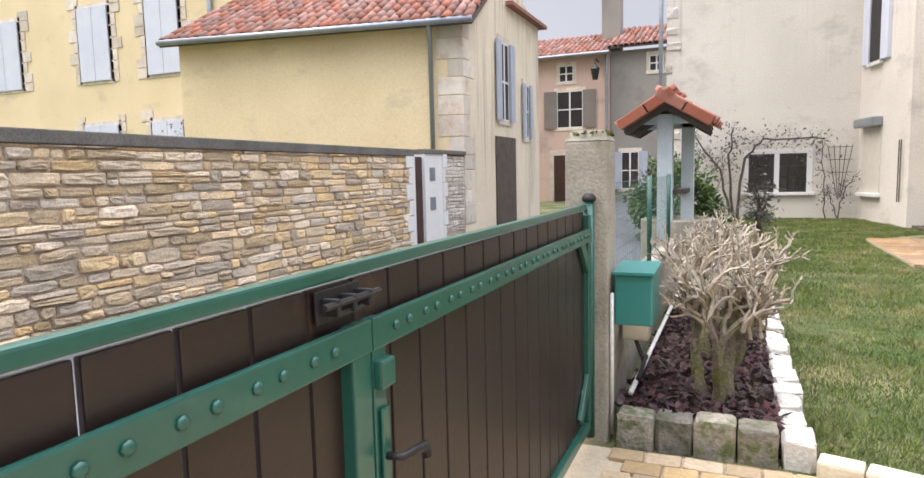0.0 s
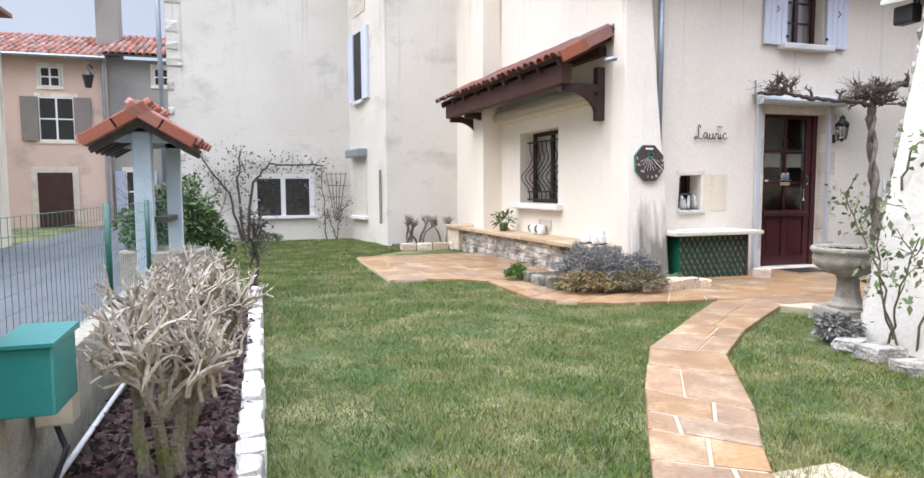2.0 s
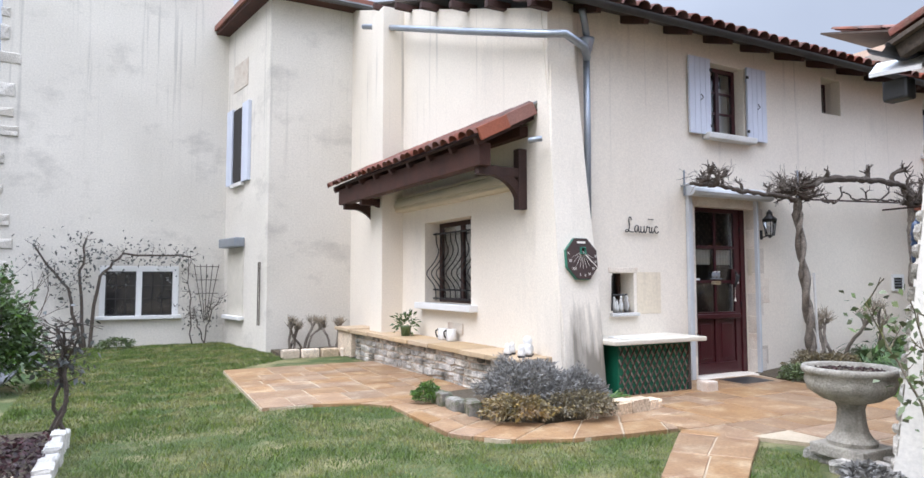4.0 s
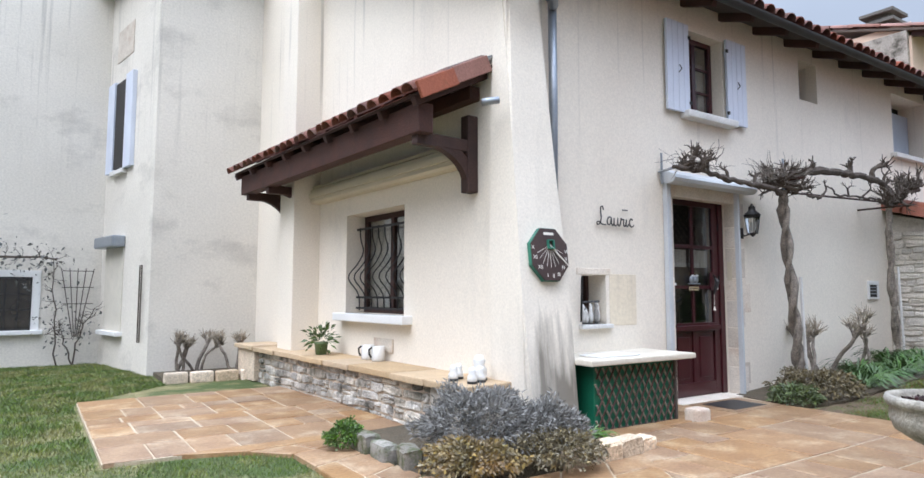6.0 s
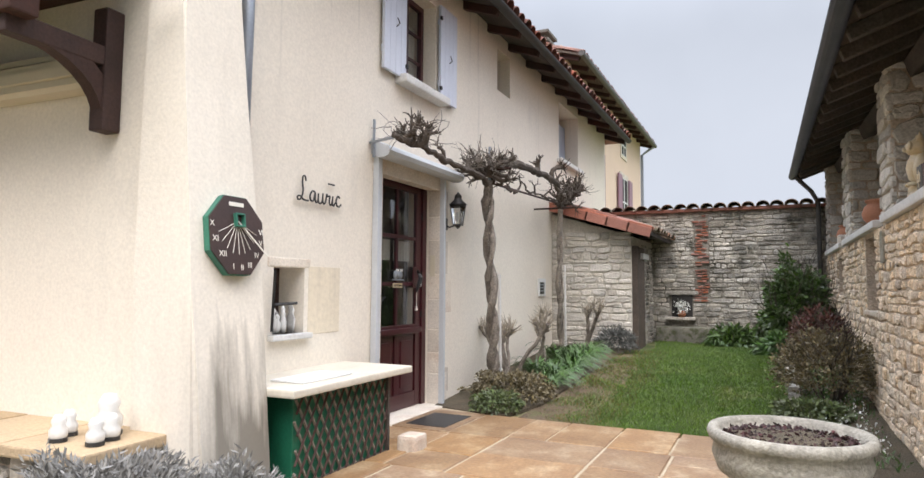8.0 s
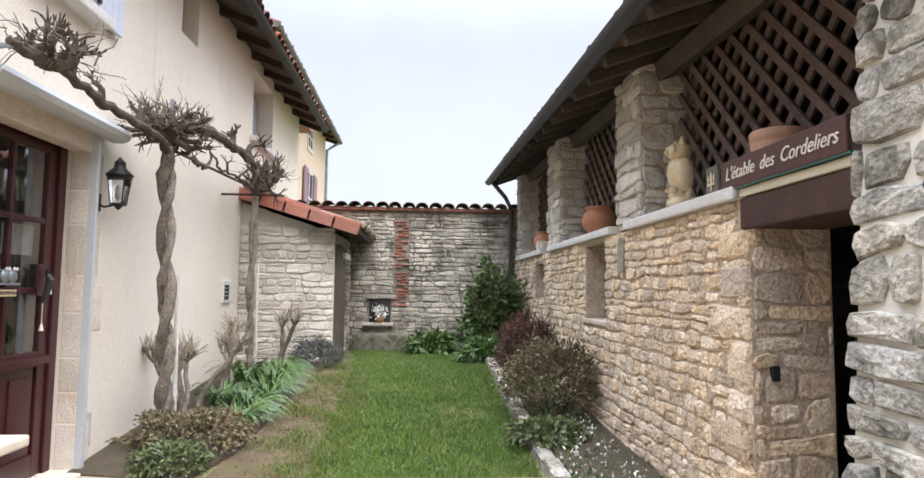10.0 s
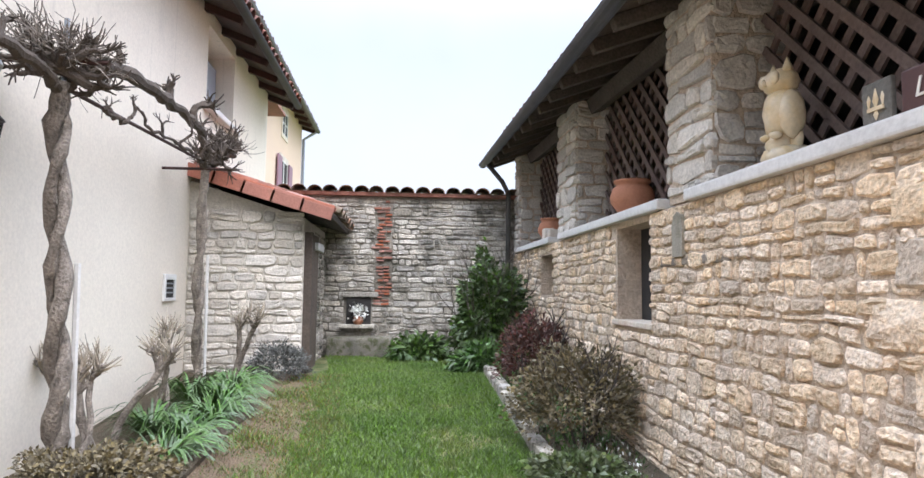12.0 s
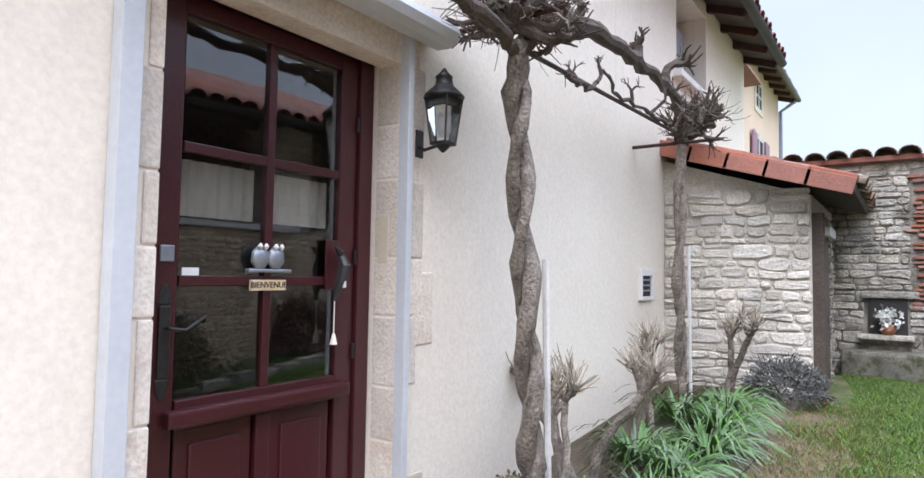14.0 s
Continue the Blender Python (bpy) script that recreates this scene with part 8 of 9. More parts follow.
# ---------------------------------------------------------------- well shelter
def well():
    w = thing("well_shelter", "little tiled roof on pale blue posts over the well", "well")
    cx, cy = -0.70, 7.45
    part("front_post", box(cx - 0.10, cx + 0.06, cy - 0.16, cy, 0.0, 1.86, 0.008), POST, w)
    part("rear_post", box(cx + 0.1, cx + 0.24, cy + 0.5, cy + 0.62, 0.0, 1.8, 0.008), POST, w)
    part("tie_beam", box(cx - 0.42, cx + 0.44, cy - 0.14, cy - 0.02, 1.76, 1.84, 0.006), POST, w)
    part("tie_beam", box(cx - 0.42, cx + 0.44, cy + 0.5, cy + 0.62, 1.74, 1.82, 0.006), POST, w)
    part("ridge_beam", box(cx - 0.04, cx + 0.04, cy - 0.3, cy + 0.8, 1.89, 1.96, 0.006), OLDWOOD, w)
    part("well_body", lathe(bmesh.new(), [(0.42, 0), (0.42, 0.7), (0.36, 0.72), (0.32, 0.6)], 24, (cx + 0.1, cy + 0.25, 0)), CONCRETE, w, "round stone well ring")
    part("shelf", box(cx + 0.06, cx + 0.2, cy - 0.1, cy + 0.5, 1.0, 1.05, 0.004), OLDWOOD, w)
    for sgn in (1, -1):
        if sgn > 0:
            sl = pose(cx + 0.46, cy - 0.38, 1.73, 0, 0, 90) @ pose(0, 0, 0, 31, 0, 0)
        else:
            sl = pose(cx - 0.46, cy + 0.82, 1.73, 0, 0, -90) @ pose(0, 0, 0, 31, 0, 0)
        part("boarding", box(0, 1.2, 0.02, 0.62, -0.05, -0.01, 0, sl), OLDWOOD, w)
        for i in range(6):
            part("rafter", box(0.05 + i * 0.21, 0.09 + i * 0.21, 0.0, 0.6, -0.1, -0.05, 0, sl), OLDWOOD, w)
        tiled(w, sl @ pose(0, -0.02, 0.0), 6, 2, 0.2, 0.40, TILE_NEW, None, 2, seed=25 + sgn)
        xv = 1.2 if sgn < 0 else 0.0
        for i in range(2):
            part("verge_tile", box(xv - 0.05, xv + 0.05, i * 0.3, 0.34 + i * 0.3, -0.04, 0.07, 0.012, sl), TILE_NEW, w, "orange clay verge tile")
    for i in range(3):
        part("ridge_tile", tube(bmesh.new(), [(cx, cy - 0.42 + i * 0.42, 2.04), (cx, cy + 0.02 + i * 0.42, 2.05)], [0.085, 0.075], 10), TILE_MOSS, w, "mossy ridge tile", smooth=True)


well()

# ---------------------------------------------------------------- street side
def street_wall():
    s = thing("wall_street", "long coursed ochre stone wall with dark coping", "wall", kind="structure")
    X = -5.3
    part("wall_core", box(X - 0.45, X, -14, 10.15, -0.1, 1.6), MORTAR, s)
    part("coping", box(X - 0.5, X + 0.05, -14, 10.2, 1.6, 1.72, 0.012), COPING, s, "blackened stone coping")
    rubble(s, pose(X, -6, -0.02, 0, 0, 90), 16.1, 1.62, 0.098, 0.24, (STONE_Y, STONE_YI), 91, near=(9.5, 12.5), depth=0.07, flat=1.6, wavy=0.22)
    part("pillar", box(X - 0.4, X + 0.02, 10.66, 11.42, 0, 1.66, 0.008), WHITE, s, "white painted gate pillar")
    part("pillar", box(X - 0.4, X + 0.03, 10.15, 10.25, 0, 1.64, 0.008), WHITE, s)
    for k in range(6):
        a, b = (9.9, 9.99) if k % 2 else (9.99, 10.08)
        part("pillar_stone", box(X - 0.2, X + 0.045, a, 10.149, 0.28 * k, 0.28 * k + 0.265, 0.006), WHITE, s)
        part("pillar_stone", box(X - 0.2, X + 0.045, 11.421, 11.6 if k % 2 else 11.5, 0.28 * k, 0.28 * k + 0.265, 0.006), WHITE, s)
    part("street_door", box(X - 0.12, X - 0.04, 10.26, 10.66, 0, 1.6, 0.006), DARKWOOD, s, "narrow brown wooden gate")
    part("letter_slot", box(X + 0.015, X + 0.03, 10.85, 11.08, 1.15, 1.4, 0.004), ZINC, s)
    part("letter_slot", box(X + 0.015, X + 0.03, 10.85, 11.08, 0.6, 0.85, 0.004), ZINC, s)
    part("pillar_core", box(X - 0.42, X, 11.42, 12.55, 0, 1.64), MORTAR, s)
    rubble(s, pose(X, 11.42, 0.1, 0, 0, 90), 1.1, 1.52, 0.085, 0.2, (STONE_W, STONE_W), 92, depth=0.05, limit=80)
    part("coping", box(X - 0.45, X + 0.05, 10.64, 12.58, 1.66, 1.74, 0.01), COPING, s)


street_wall()


def opening(t, m, x0, x1, z0, z1, shutters, colour, open_=True, bars=True):
    """A window on a house face: m puts x along the face, -y outwards."""
    # dark box painted as the unlit room behind the window
    w = part("window", box(x0, x1, -0.012, 0.05, z0, z1, 0, m), DARK, t)
    f = bmesh.new()
    for a in ((x0 - 0.12, x0, z0, z1), (x1, x1 + 0.12, z0, z1), (x0 - 0.12, x1 + 0.12, z1, z1 + 0.16), (x0 - 0.14, x1 + 0.14, z0 - 0.12, z0)):
        bx(f, a[0], a[1], -0.03, 0.02, a[2], a[3], 0.006, m)
    fr = part("surround", f, DRESSED, w)
    fr2 = bmesh.new()
    for k in (0, 0.5, 1):
        xx = x0 + (x1 - x0) * k
        bx(fr2, xx - 0.03, xx + 0.03, -0.03, -0.01, z0, z1, 0, m)
    for k in (0, 0.5, 1):
        zz = z0 + (z1 - z0) * k
        bx(fr2, x0, x1, -0.028, -0.012, zz - 0.025, zz + 0.025, 0, m)
    if bars:
        part("casement", fr2, WHITE, w)
    if shutters:
        h = (x1 - x0) / 2
        for a, b in (((x0 - h, x0 - 0.01), (x1 + 0.01, x1 + h)) if open_ else ((x0, x0 + h - 0.01), (x0 + h + 0.01, x1))):
            part("shutter", box(a, b, -0.09, -0.045, z0 - 0.02, z1 + 0.02, 0.006, m), colour, w)


def yellow_house():
    h = thing("yellow_house", "old yellow rendered house with clay tile roof", "house")
    # the garden side runs skew to the street
    k = pose(-5.3, 12.6, 0, 0, 0, 10)
    bm = bmesh.new()
    far = k @ Vector((-6.7, 0, 0))
    plan = [(-5.32, 12.6), (-5.32, 18.2), (-12.9, 17.0), (far.x, far.y)]
    low = [bm.verts.new((x, y, -0.1)) for x, y in plan]
    high = [bm.verts.new((x, y, z)) for (x, y), z in zip(plan, (4.4, 5.35, 5.35, 4.4))]
    ridge = [bm.verts.new((-5.32, 15.7, 6.05)), bm.verts.new((-12.5, 14.4, 6.05))]
    for i in (1, 3):
        bm.faces.new((low[i], low[(i + 1) % 4], high[(i + 1) % 4], high[i]))
    bm.faces.new((low[0], low[1], high[1], ridge[0], high[0]))
    bm.faces.new((low[2], low[3], high[3], ridge[1], high[2]))
    part("wall", bm, YELLOW, h, "flaking yellow render")
    gab = [(12.6, -0.1), (18.2, -0.1), (18.2, 5.35), (15.7, 6.05), (12.6, 4.4)]
    part("street_gable", prism(bmesh.new(), gab, -5.32, -5.30, Matrix(((0, 0, 1, 0), (1, 0, 0, 0), (0, 1, 0, 0), (0, 0, 0, 1)))), CREAM, h, "stained cream gable render")
    eave = k @ pose(-6.95, -0.33, 4.36) @ pose(0, 0, 0, 27.3, 0, 0)
    r = part("roof", box(0, 7.25, -0.05, 3.6, -0.08, 0.0, 0, eave), OLDWOOD, h)
    tiled(r, eave @ pose(0, -0.05, 0.02), 32, 8, 7.25 / 32, 0.55, TILE_NEW, TILE_I, 0, seed=33, jitter=1.2)
    part("roof", box(-12.6, -5.12, 15.4, 18.55, 5.36, 5.46, 0.01), TILE_I, h)
    part("gutter", tube(bmesh.new(), [k @ Vector((-6.95, -0.4, 4.36)), k @ Vector((0.3, -0.4, 4.36))], 0.07, 8), ZINC, h, smooth=True)
    part("downpipe", tube(bmesh.new(), [k @ Vector((-0.62, -0.36, 4.34)), k @ Vector((-0.66, -0.1, 4.05)), k @ Vector((-0.66, -0.08, 0.2))], 0.05, 8), ZINC, h, smooth=True)
    rng = random.Random(2)
    z = 0.2
    while z < 4.2:
        hh = rng.uniform(0.28, 0.45)
        w = rng.choice((0.32, 0.55))
        part("quoin", box(-w, 0.012, -0.016, 0.02, z, z + hh - 0.02, 0.01, k), DRESSED, h)
        part("quoin", box(-5.31, -5.285, 12.6, 12.6 + (0.9 - w), z, z + hh - 0.02, 0.01), DRESSED, h)
        z += hh
    m = pose(-5.3, 0, 0, 0, 0, 90)
    opening(h, m, 14.85, 15.5, 2.55, 4.4, True, SHUTTER_G)
    opening(h, m, 16.75, 17.15, 2.2, 3.6, True, SHUTTER_G)
    part("barn_door", box(14.5, 15.95, -0.04, 0.05, 0.0, 2.15, 0.01, m), OLDWOOD, h, "weathered grey plank door")


yellow_house()


def far_house():
    h = thing("shuttered_house", "tall yellow house with grey stone surrounds and blue shutters", "house")
    part("wall", box(-34, -12.8, 15.4, 24, 0, 11), YELLOW, h)
    m = pose(0, 15.4, 0)
    for x0, x1, z0, z1 in ((-25.2, -23.5, 4.65, 6.98), (-20.4, -19.0, 4.65, 7.0), (-17.3, -15.95, 4.65, 7.0), (-20.45, -18.85, 0.6, 3.15), (-17.3, -16.0, 0.6, 3.15)):
        opening(h, m, x0, x1, z0, z1, True, SHUTTER, False, False)
        rng = random.Random(int(z0 * 10 + x0))
        z = z0 - 0.1
        while z < z1 + 0.1:
            hh = rng.uniform(0.28, 0.4)
            for x, s in ((x0, -1), (x1, 1)):
                w = rng.choice((0.2, 0.42))
                a, b = sorted((x, x + s * (0.12 + w)))
                part("surround_stone", box(a, b, 15.37, 15.39, z, z + hh - 0.03, 0.006), DRESSED, h)
            z += hh
    part("downpipe", tube(bmesh.new(), [(-14.6, 15.3, 0), (-14.6, 15.3, 11)], 0.08, 8), ZINC, h, smooth=True)
    part("roof", box(-34.5, -12.4, 15.0, 24.4, 11, 11.3), TILE_I, h)


far_house()
climber([[(-13.2, 12.3, 0), (-13.1, 12.2, 1.4), (-12.8, 12.1, 2.3)], [(-12.4, 12.3, 0), (-12.2, 12.2, 1.6), (-12.0, 12.1, 2.5)], [(-11.4, 12.3, 0), (-11.4, 12.2, 1.5), (-11.2, 12.2, 2.3)]], "bare straggly shrub behind the street wall", 9, 500, L_BROWN, 0.07, name="straggly_shrub", spread=0.3)


def end_houses():
    p = thing("pink_house", "pink rendered village house with brown shutters", "house")
    part("wall", box(-9.5, -4.86, 27, 34, -0.1, 6.05), PINK, p)
    m = pose(0, 27, 0)
    opening(p, m, -7.05, -5.95, 3.1, 4.6, True, SHUTTER_B)
    opening(p, m, -6.95, -6.35, 5.0, 5.65, False, None)
    part("door", box(-7.2, -6.1, 26.94, 27.05, 0, 1.95, 0.01), DARKWOOD, p, "brown wooden door")
    part("door_surround", box(-7.4, -5.9, 26.96, 27.02, 0, 2.15, 0.01), DRESSED, p)
    s = pose(-9.8, 26.6, 6.0) @ pose(0, 0, 0, 20, 0, 0)
    r = part("roof", box(0, 5.0, 0, 4, -0.06, 0, 0, s), OLDWOOD, p)
    tiled(r, s, 22, 8, 0.226, 0.62, TILE_I, TILE_I, 0, seed=40)
    part("gutter", tube(bmesh.new(), [(-9.8, 26.55, 6.0), (-4.8, 26.55, 6.0)], 0.07, 8), ZINC, p)
    part("downpipe", tube(bmesh.new(), [(-4.95, 26.9, 6.0), (-4.95, 26.9, 0)], 0.06, 8), ZINC, p)
    lamp = thing("street_lamp", "black lantern on a bracket on the pink house", "street lamp")
    part("lantern", lathe(bmesh.new(), [(0.1, 0), (0.18, 0.4), (0.2, 0.42), (0.06, 0.58), (0.02, 0.65)], 6, (-5.3, 26.3, 4.9)), IRON, lamp)
    part("arm", tube(bmesh.new(), [(-5.3, 27, 5.7), (-5.3, 26.4, 5.75), (-5.3, 26.3, 5.5)], 0.03, 5), IRON, lamp)
    g = thing("grey_house", "grey rendered village house with a tall chimney", "house")
    part("wall", box(-4.84, 2.0, 27.2, 34, -0.1, 6.1), GREYR, g)
    m2 = pose(0, 27.2, 0)
    opening(g, m2, -4.4, -3.7, 0.5, 2.0, True, SHUTTER_G)
    opening(g, m2, -3.3, -2.75, 5.2, 5.8, False, None)
    s = pose(-4.95, 26.8, 6.2) @ pose(0, 0, 0, 20, 0, 0)
    r = part("roof", box(0, 7.0, 0, 4, -0.06, 0, 0, s), OLDWOOD, g)
    tiled(r, s, 31, 8, 0.226, 0.62, TILE_I, TILE_I, 0, seed=41)
    ch = part("chimney", box(-5.55, -4.75, 29, 29.8, 6.5, 9.4, 0.02), GREYR, g)
    part("chimney_cap", box(-5.65, -4.65, 28.9, 29.9, 9.4, 9.5, 0.01), COPING, ch)


end_houses()


def peach_house():
    h = thing("peach_house", "peach rendered house with mauve shutters behind the court", "house")
    part("wall", box(17.7, 28.6, 9.85, 16, -0.1, 7.4), PEACH, h)
    eav = pose(17.6, 9.35, 7.05) @ pose(0, 0, 0, 17, 0, 0)
    r = part("roof", box(0, 11.2, 0, 4, -0.02, 0.03, 0, eav), OLDWOOD, h)
    tiled(r, eav @ pose(0, -0.03, 0.05), 48, 6, 11.2 / 48, 0.75, TILE_I, TILE_I, 0, seed=50)
    for i in range(14):
        part("rafter", box(0.1 + i * 0.84, 0.22 + i * 0.84, 0.04, 0.6, -0.13, -0.02, 0.005, eav), DARKWOOD, h)
    part("gutter", tube(bmesh.new(), [(17.5, 9.3, 7.05), (28.9, 9.3, 7.05)], 0.075, 8), GUTTER, h)
    part("downpipe", tube(bmesh.new(), [(28.7, 9.35, 7.0), (28.7, 9.8, 6.7), (28.7, 9.8, 0)], 0.06, 8), ZINC, h)
    m = pose(0, 9.85, 0)
    for x0, x1, z0, z1 in ((20.2, 21.4, 3.6, 5.4), (24.6, 25.8, 3.5, 5.2), (20.4, 21.2, 6.0, 6.7), (24.8, 25.6, 6.0, 6.7)):
        opening(h, m, x0, x1, z0, z1, z0 < 5, MAUVE)
    part("awning", box(19.9, 21.8, 9.2, 9.85, 5.7, 5.76, 0, None), TILE_I, h)
    c = part("chimney", box(18.05, 18.75, 10.35, 11.0, 5.6, 7.5, 0.02), PLASTER_OLD, h, "rendered chimney stack")
    for z in (7.5, 7.72, 7.94):
        part("chimney_cap", box(18.0, 18.8, 10.3, 11.05, z, z + 0.08, 0.01), COPING, c)
    part("chimney_pot", box(18.15, 18.65, 10.45, 10.9, 7.5, 8.05, 0.02), COPING, c)
    part("gable_stone", box(17.6, 17.72, 9.9, 12, 5.3, 7.2, 0.01), STONE_D, h)


peach_house()
ms = thing("radio_mast", "thin pale lattice mast far beyond the wall", "mast", at=(60, 0.8, 0))
mb = bmesh.new()
for dx in (-0.6, 0, 0.6):
    for dy in (-0.6, 0.6):
        tube(mb, [(60 + dx, 1.2 + dy, 0), (60 + dx * 0.6, 1.2 + dy * 0.6, 8.6)], 0.05, 3)
for k in range(14):
    z = 1 + k * 0.55
    tube(mb, [(60, 0.5, z), (60, 1.9, z + 0.5)], 0.03, 3)
part("lattice_legs", mb, ZINC, ms)
own(ms)
# plain walls that close the place behind the camera
solo("wall_south", box(-0.7, 6.0, -6.2, -6.0, -0.1, 2.2), PLASTER, "plain garden wall behind the gate", "wall", kind="structure")
solo("wall_south_east", box(5.8, 6.0, -6.0, 0.9, -0.1, 2.2), PLASTER, "plain garden wall closing the yard", "wall", kind="structure")

# ---------------------------------------------------------------- paving
def quad_slab(parent, q, z0, z1, material, name="paving_slab", gap=0.016, bev=0.012):
    c = sum((Vector((x, y)) for x, y in q), Vector((0, 0))) / 4
    q = [Vector(p) + (c - Vector(p)).normalized() * gap for p in q]
    inn = [p + (c - p).normalized() * bev for p in q]
    bm = bmesh.new()
    a = [bm.verts.new((p.x, p.y, z0)) for p in q]
    b = [bm.verts.new((p.x, p.y, z1 - 0.006)) for p in q]
    d = [bm.verts.new((p.x, p.y, z1)) for p in inn]
    for lo, hi in ((a, b), (b, d)):
        for i in range(4):
            bm.faces.new((lo[i], lo[(i + 1) % 4], hi[(i + 1) % 4], hi[i]))
    bm.faces.new(d)
    part(name, bm, material, parent)


def split(x0, x1, y0, y1, rng, out, big=0.8):
    w, h = x1 - x0, y1 - y0
    if max(w, h) < big and rng.random() < 0.55 or max(w, h) < 0.5:
        out.append((x0, x1, y0, y1))
        return
    k = rng.uniform(0.38, 0.62)
    if w > h:
        split(x0, x0 + w * k, y0, y1, rng, out, big)
        split(x0 + w * k, x1, y0, y1, rng, out, big)
    else:
        split(x0, x1, y0, y0 + h * k, rng, out, big)
        split(x0, x1, y0 + h * k, y1, rng, out, big)


rp = random.Random(17)
terr = thing("pavement_terrace", "warm sandstone flagged terrace with pale joints", "paving", kind="structure")
part("joint_bed", prism(bmesh.new(), [(2.03, 9.4), (4.62, 9.2), (4.45, 12.7), (2.03, 12.6)], -0.05, 0.022), JOINT, terr)
cells = []
split(2.03, 4.6, 9.38, 12.65, rp, cells)
for x0, x1, y0, y1 in cells:
    quad_slab(terr, [(x0, y0), (x1, y0), (x1, y1), (x0, y1)], -0.02, 0.032 + rp.uniform(-0.003, 0.003), SLAB)


def strip(parent, left, right, rng, rows):
    """Slabs in rows between two edges."""
    def along(line, t):
        n = (len(line) - 1) * t
        i = min(int(n), len(line) - 2)
        return Vector(line[i]).lerp(Vector(line[i + 1]), n - i)
    ts = [0]
    while ts[-1] < 1:
        ts.append(ts[-1] + rng.uniform(0.75, 1.3) / rows)
    ts[-1] = 1
    for a, b in zip(ts, ts[1:]):
        cut = rng.choice((None, rng.uniform(0.35, 0.65), rng.uniform(0.3, 0.7)))
        l0, l1, r0, r1 = along(left, a), along(left, b), along(right, a), along(right, b)
        e = Vector((rng.uniform(-1, 1), rng.uniform(-1, 1))) * 0.03
        if cut:
            m0, m1 = l0.lerp(r0, cut), l1.lerp(r1, cut + rng.uniform(-0.05, 0.05))
            quad_slab(parent, [l0, m0, m1, l1], -0.02, 0.03 + rng.uniform(-0.003, 0.003), SLAB)
            quad_slab(parent, [m0, r0, r1, m1], -0.02, 0.03 + rng.uniform(-0.003, 0.003), SLAB)
        else:
            quad_slab(parent, [l0, r0, r1, l1], -0.02, 0.03 + rng.uniform(-0.003, 0.003), SLAB)


def bed_between(parent, left, right, z):
    bm = bmesh.new()
    n = 24
    def along(line, t):
        k = (len(line) - 1) * t
        i = min(int(k), len(line) - 2)
        return Vector(line[i]).lerp(Vector(line[i + 1]), k - i)
    L = [bm.verts.new((*along(left, i / n).lerp(along(right, i / n), 0.05), z)) for i in range(n + 1)]
    R = [bm.verts.new((*along(right, i / n).lerp(along(left, i / n), 0.05), z)) for i in range(n + 1)]
    for i in range(n):
        bm.faces.new((L[i], R[i], R[i + 1], L[i + 1]))
    r = bmesh.ops.extrude_face_region(bm, geom=list(bm.faces))
    bmesh.ops.translate(bm, vec=(0, 0, -0.06), verts=[v for v in r["geom"] if isinstance(v, bmesh.types.BMVert)])
    part("joint_bed", bm, JOINT, parent)


PATH_L = [(1.72, 2.58), (2.14, 3.26), (2.62, 4.03), (3.3, 5.0), (4.2, 5.75), (5.3, 6.65)]
PATH_R = [(2.35, 2.5), (2.55, 2.9), (3.02, 3.49), (3.75, 4.62), (4.6, 5.35), (5.68, 6.08)]
path = thing("pavement_path", "winding sandstone flag path through the lawn", "path", kind="structure")
bed_between(path, PATH_L, PATH_R, 0.020)
strip(path, PATH_L, PATH_R, rp, 12)
CUR_O = [(2.5, 9.38), (3.3, 9.1), (3.32, 8.4), (3.3, 7.5), (3.6, 7.05), (4.3, 6.75), (5.3, 6.66)]
CUR_I = [(4.0, 9.42), (3.85, 9.2), (3.82, 8.6), (3.86, 7.85), (4.2, 7.4), (4.85, 7.38), (5.75, 7.42)]
curve = thing("pavement_curve", "curving sandstone flags round the corner bed", "path", kind="structure")
bed_between(curve, CUR_O, CUR_I, 0.021)
strip(curve, CUR_O, CUR_I, rp, 11)
court = thing("pavement_court", "warm sandstone flagged court before the front door", "paving", kind="structure")
part("joint_bed", prism(bmesh.new(), [(5.35, 6.62), (5.72, 6.06), (6.1, 5.5), (6.15, 4.4), (6.86, 4.4), (7.3, 4.55), (8.55, 5.15), (8.62, 7.3), (8.9, 8.7), (5.72, 8.7), (5.72, 7.4)], -0.05, 0.02), JOINT, court)
cells = []
split(5.35, 8.75, 4.5, 8.72, rp, cells, 0.95)
for x0, x1, y0, y1 in cells:
    cx, cy = (x0 + x1) / 2, (y0 + y1) / 2
    if cx < 6.05 and cy < 5.9 or cx > 7.4 and cy < 5.0 or cx > 8.6 and cy < 7.0:
        continue
    quad_slab(court, [(x0, y0), (x1, y0), (x1, y1), (x0, y1)], -0.02, 0.03 + rp.uniform(-0.003, 0.003), SLAB)
setts = [o for o in scene.objects if o.name == "pavement"][0]
sm = mesh_of("sett", box(-0.5, 0.5, -0.5, 0.5, -0.5, 0.5, 0.08), SETT)
rs = random.Random(5)
cnt = 0
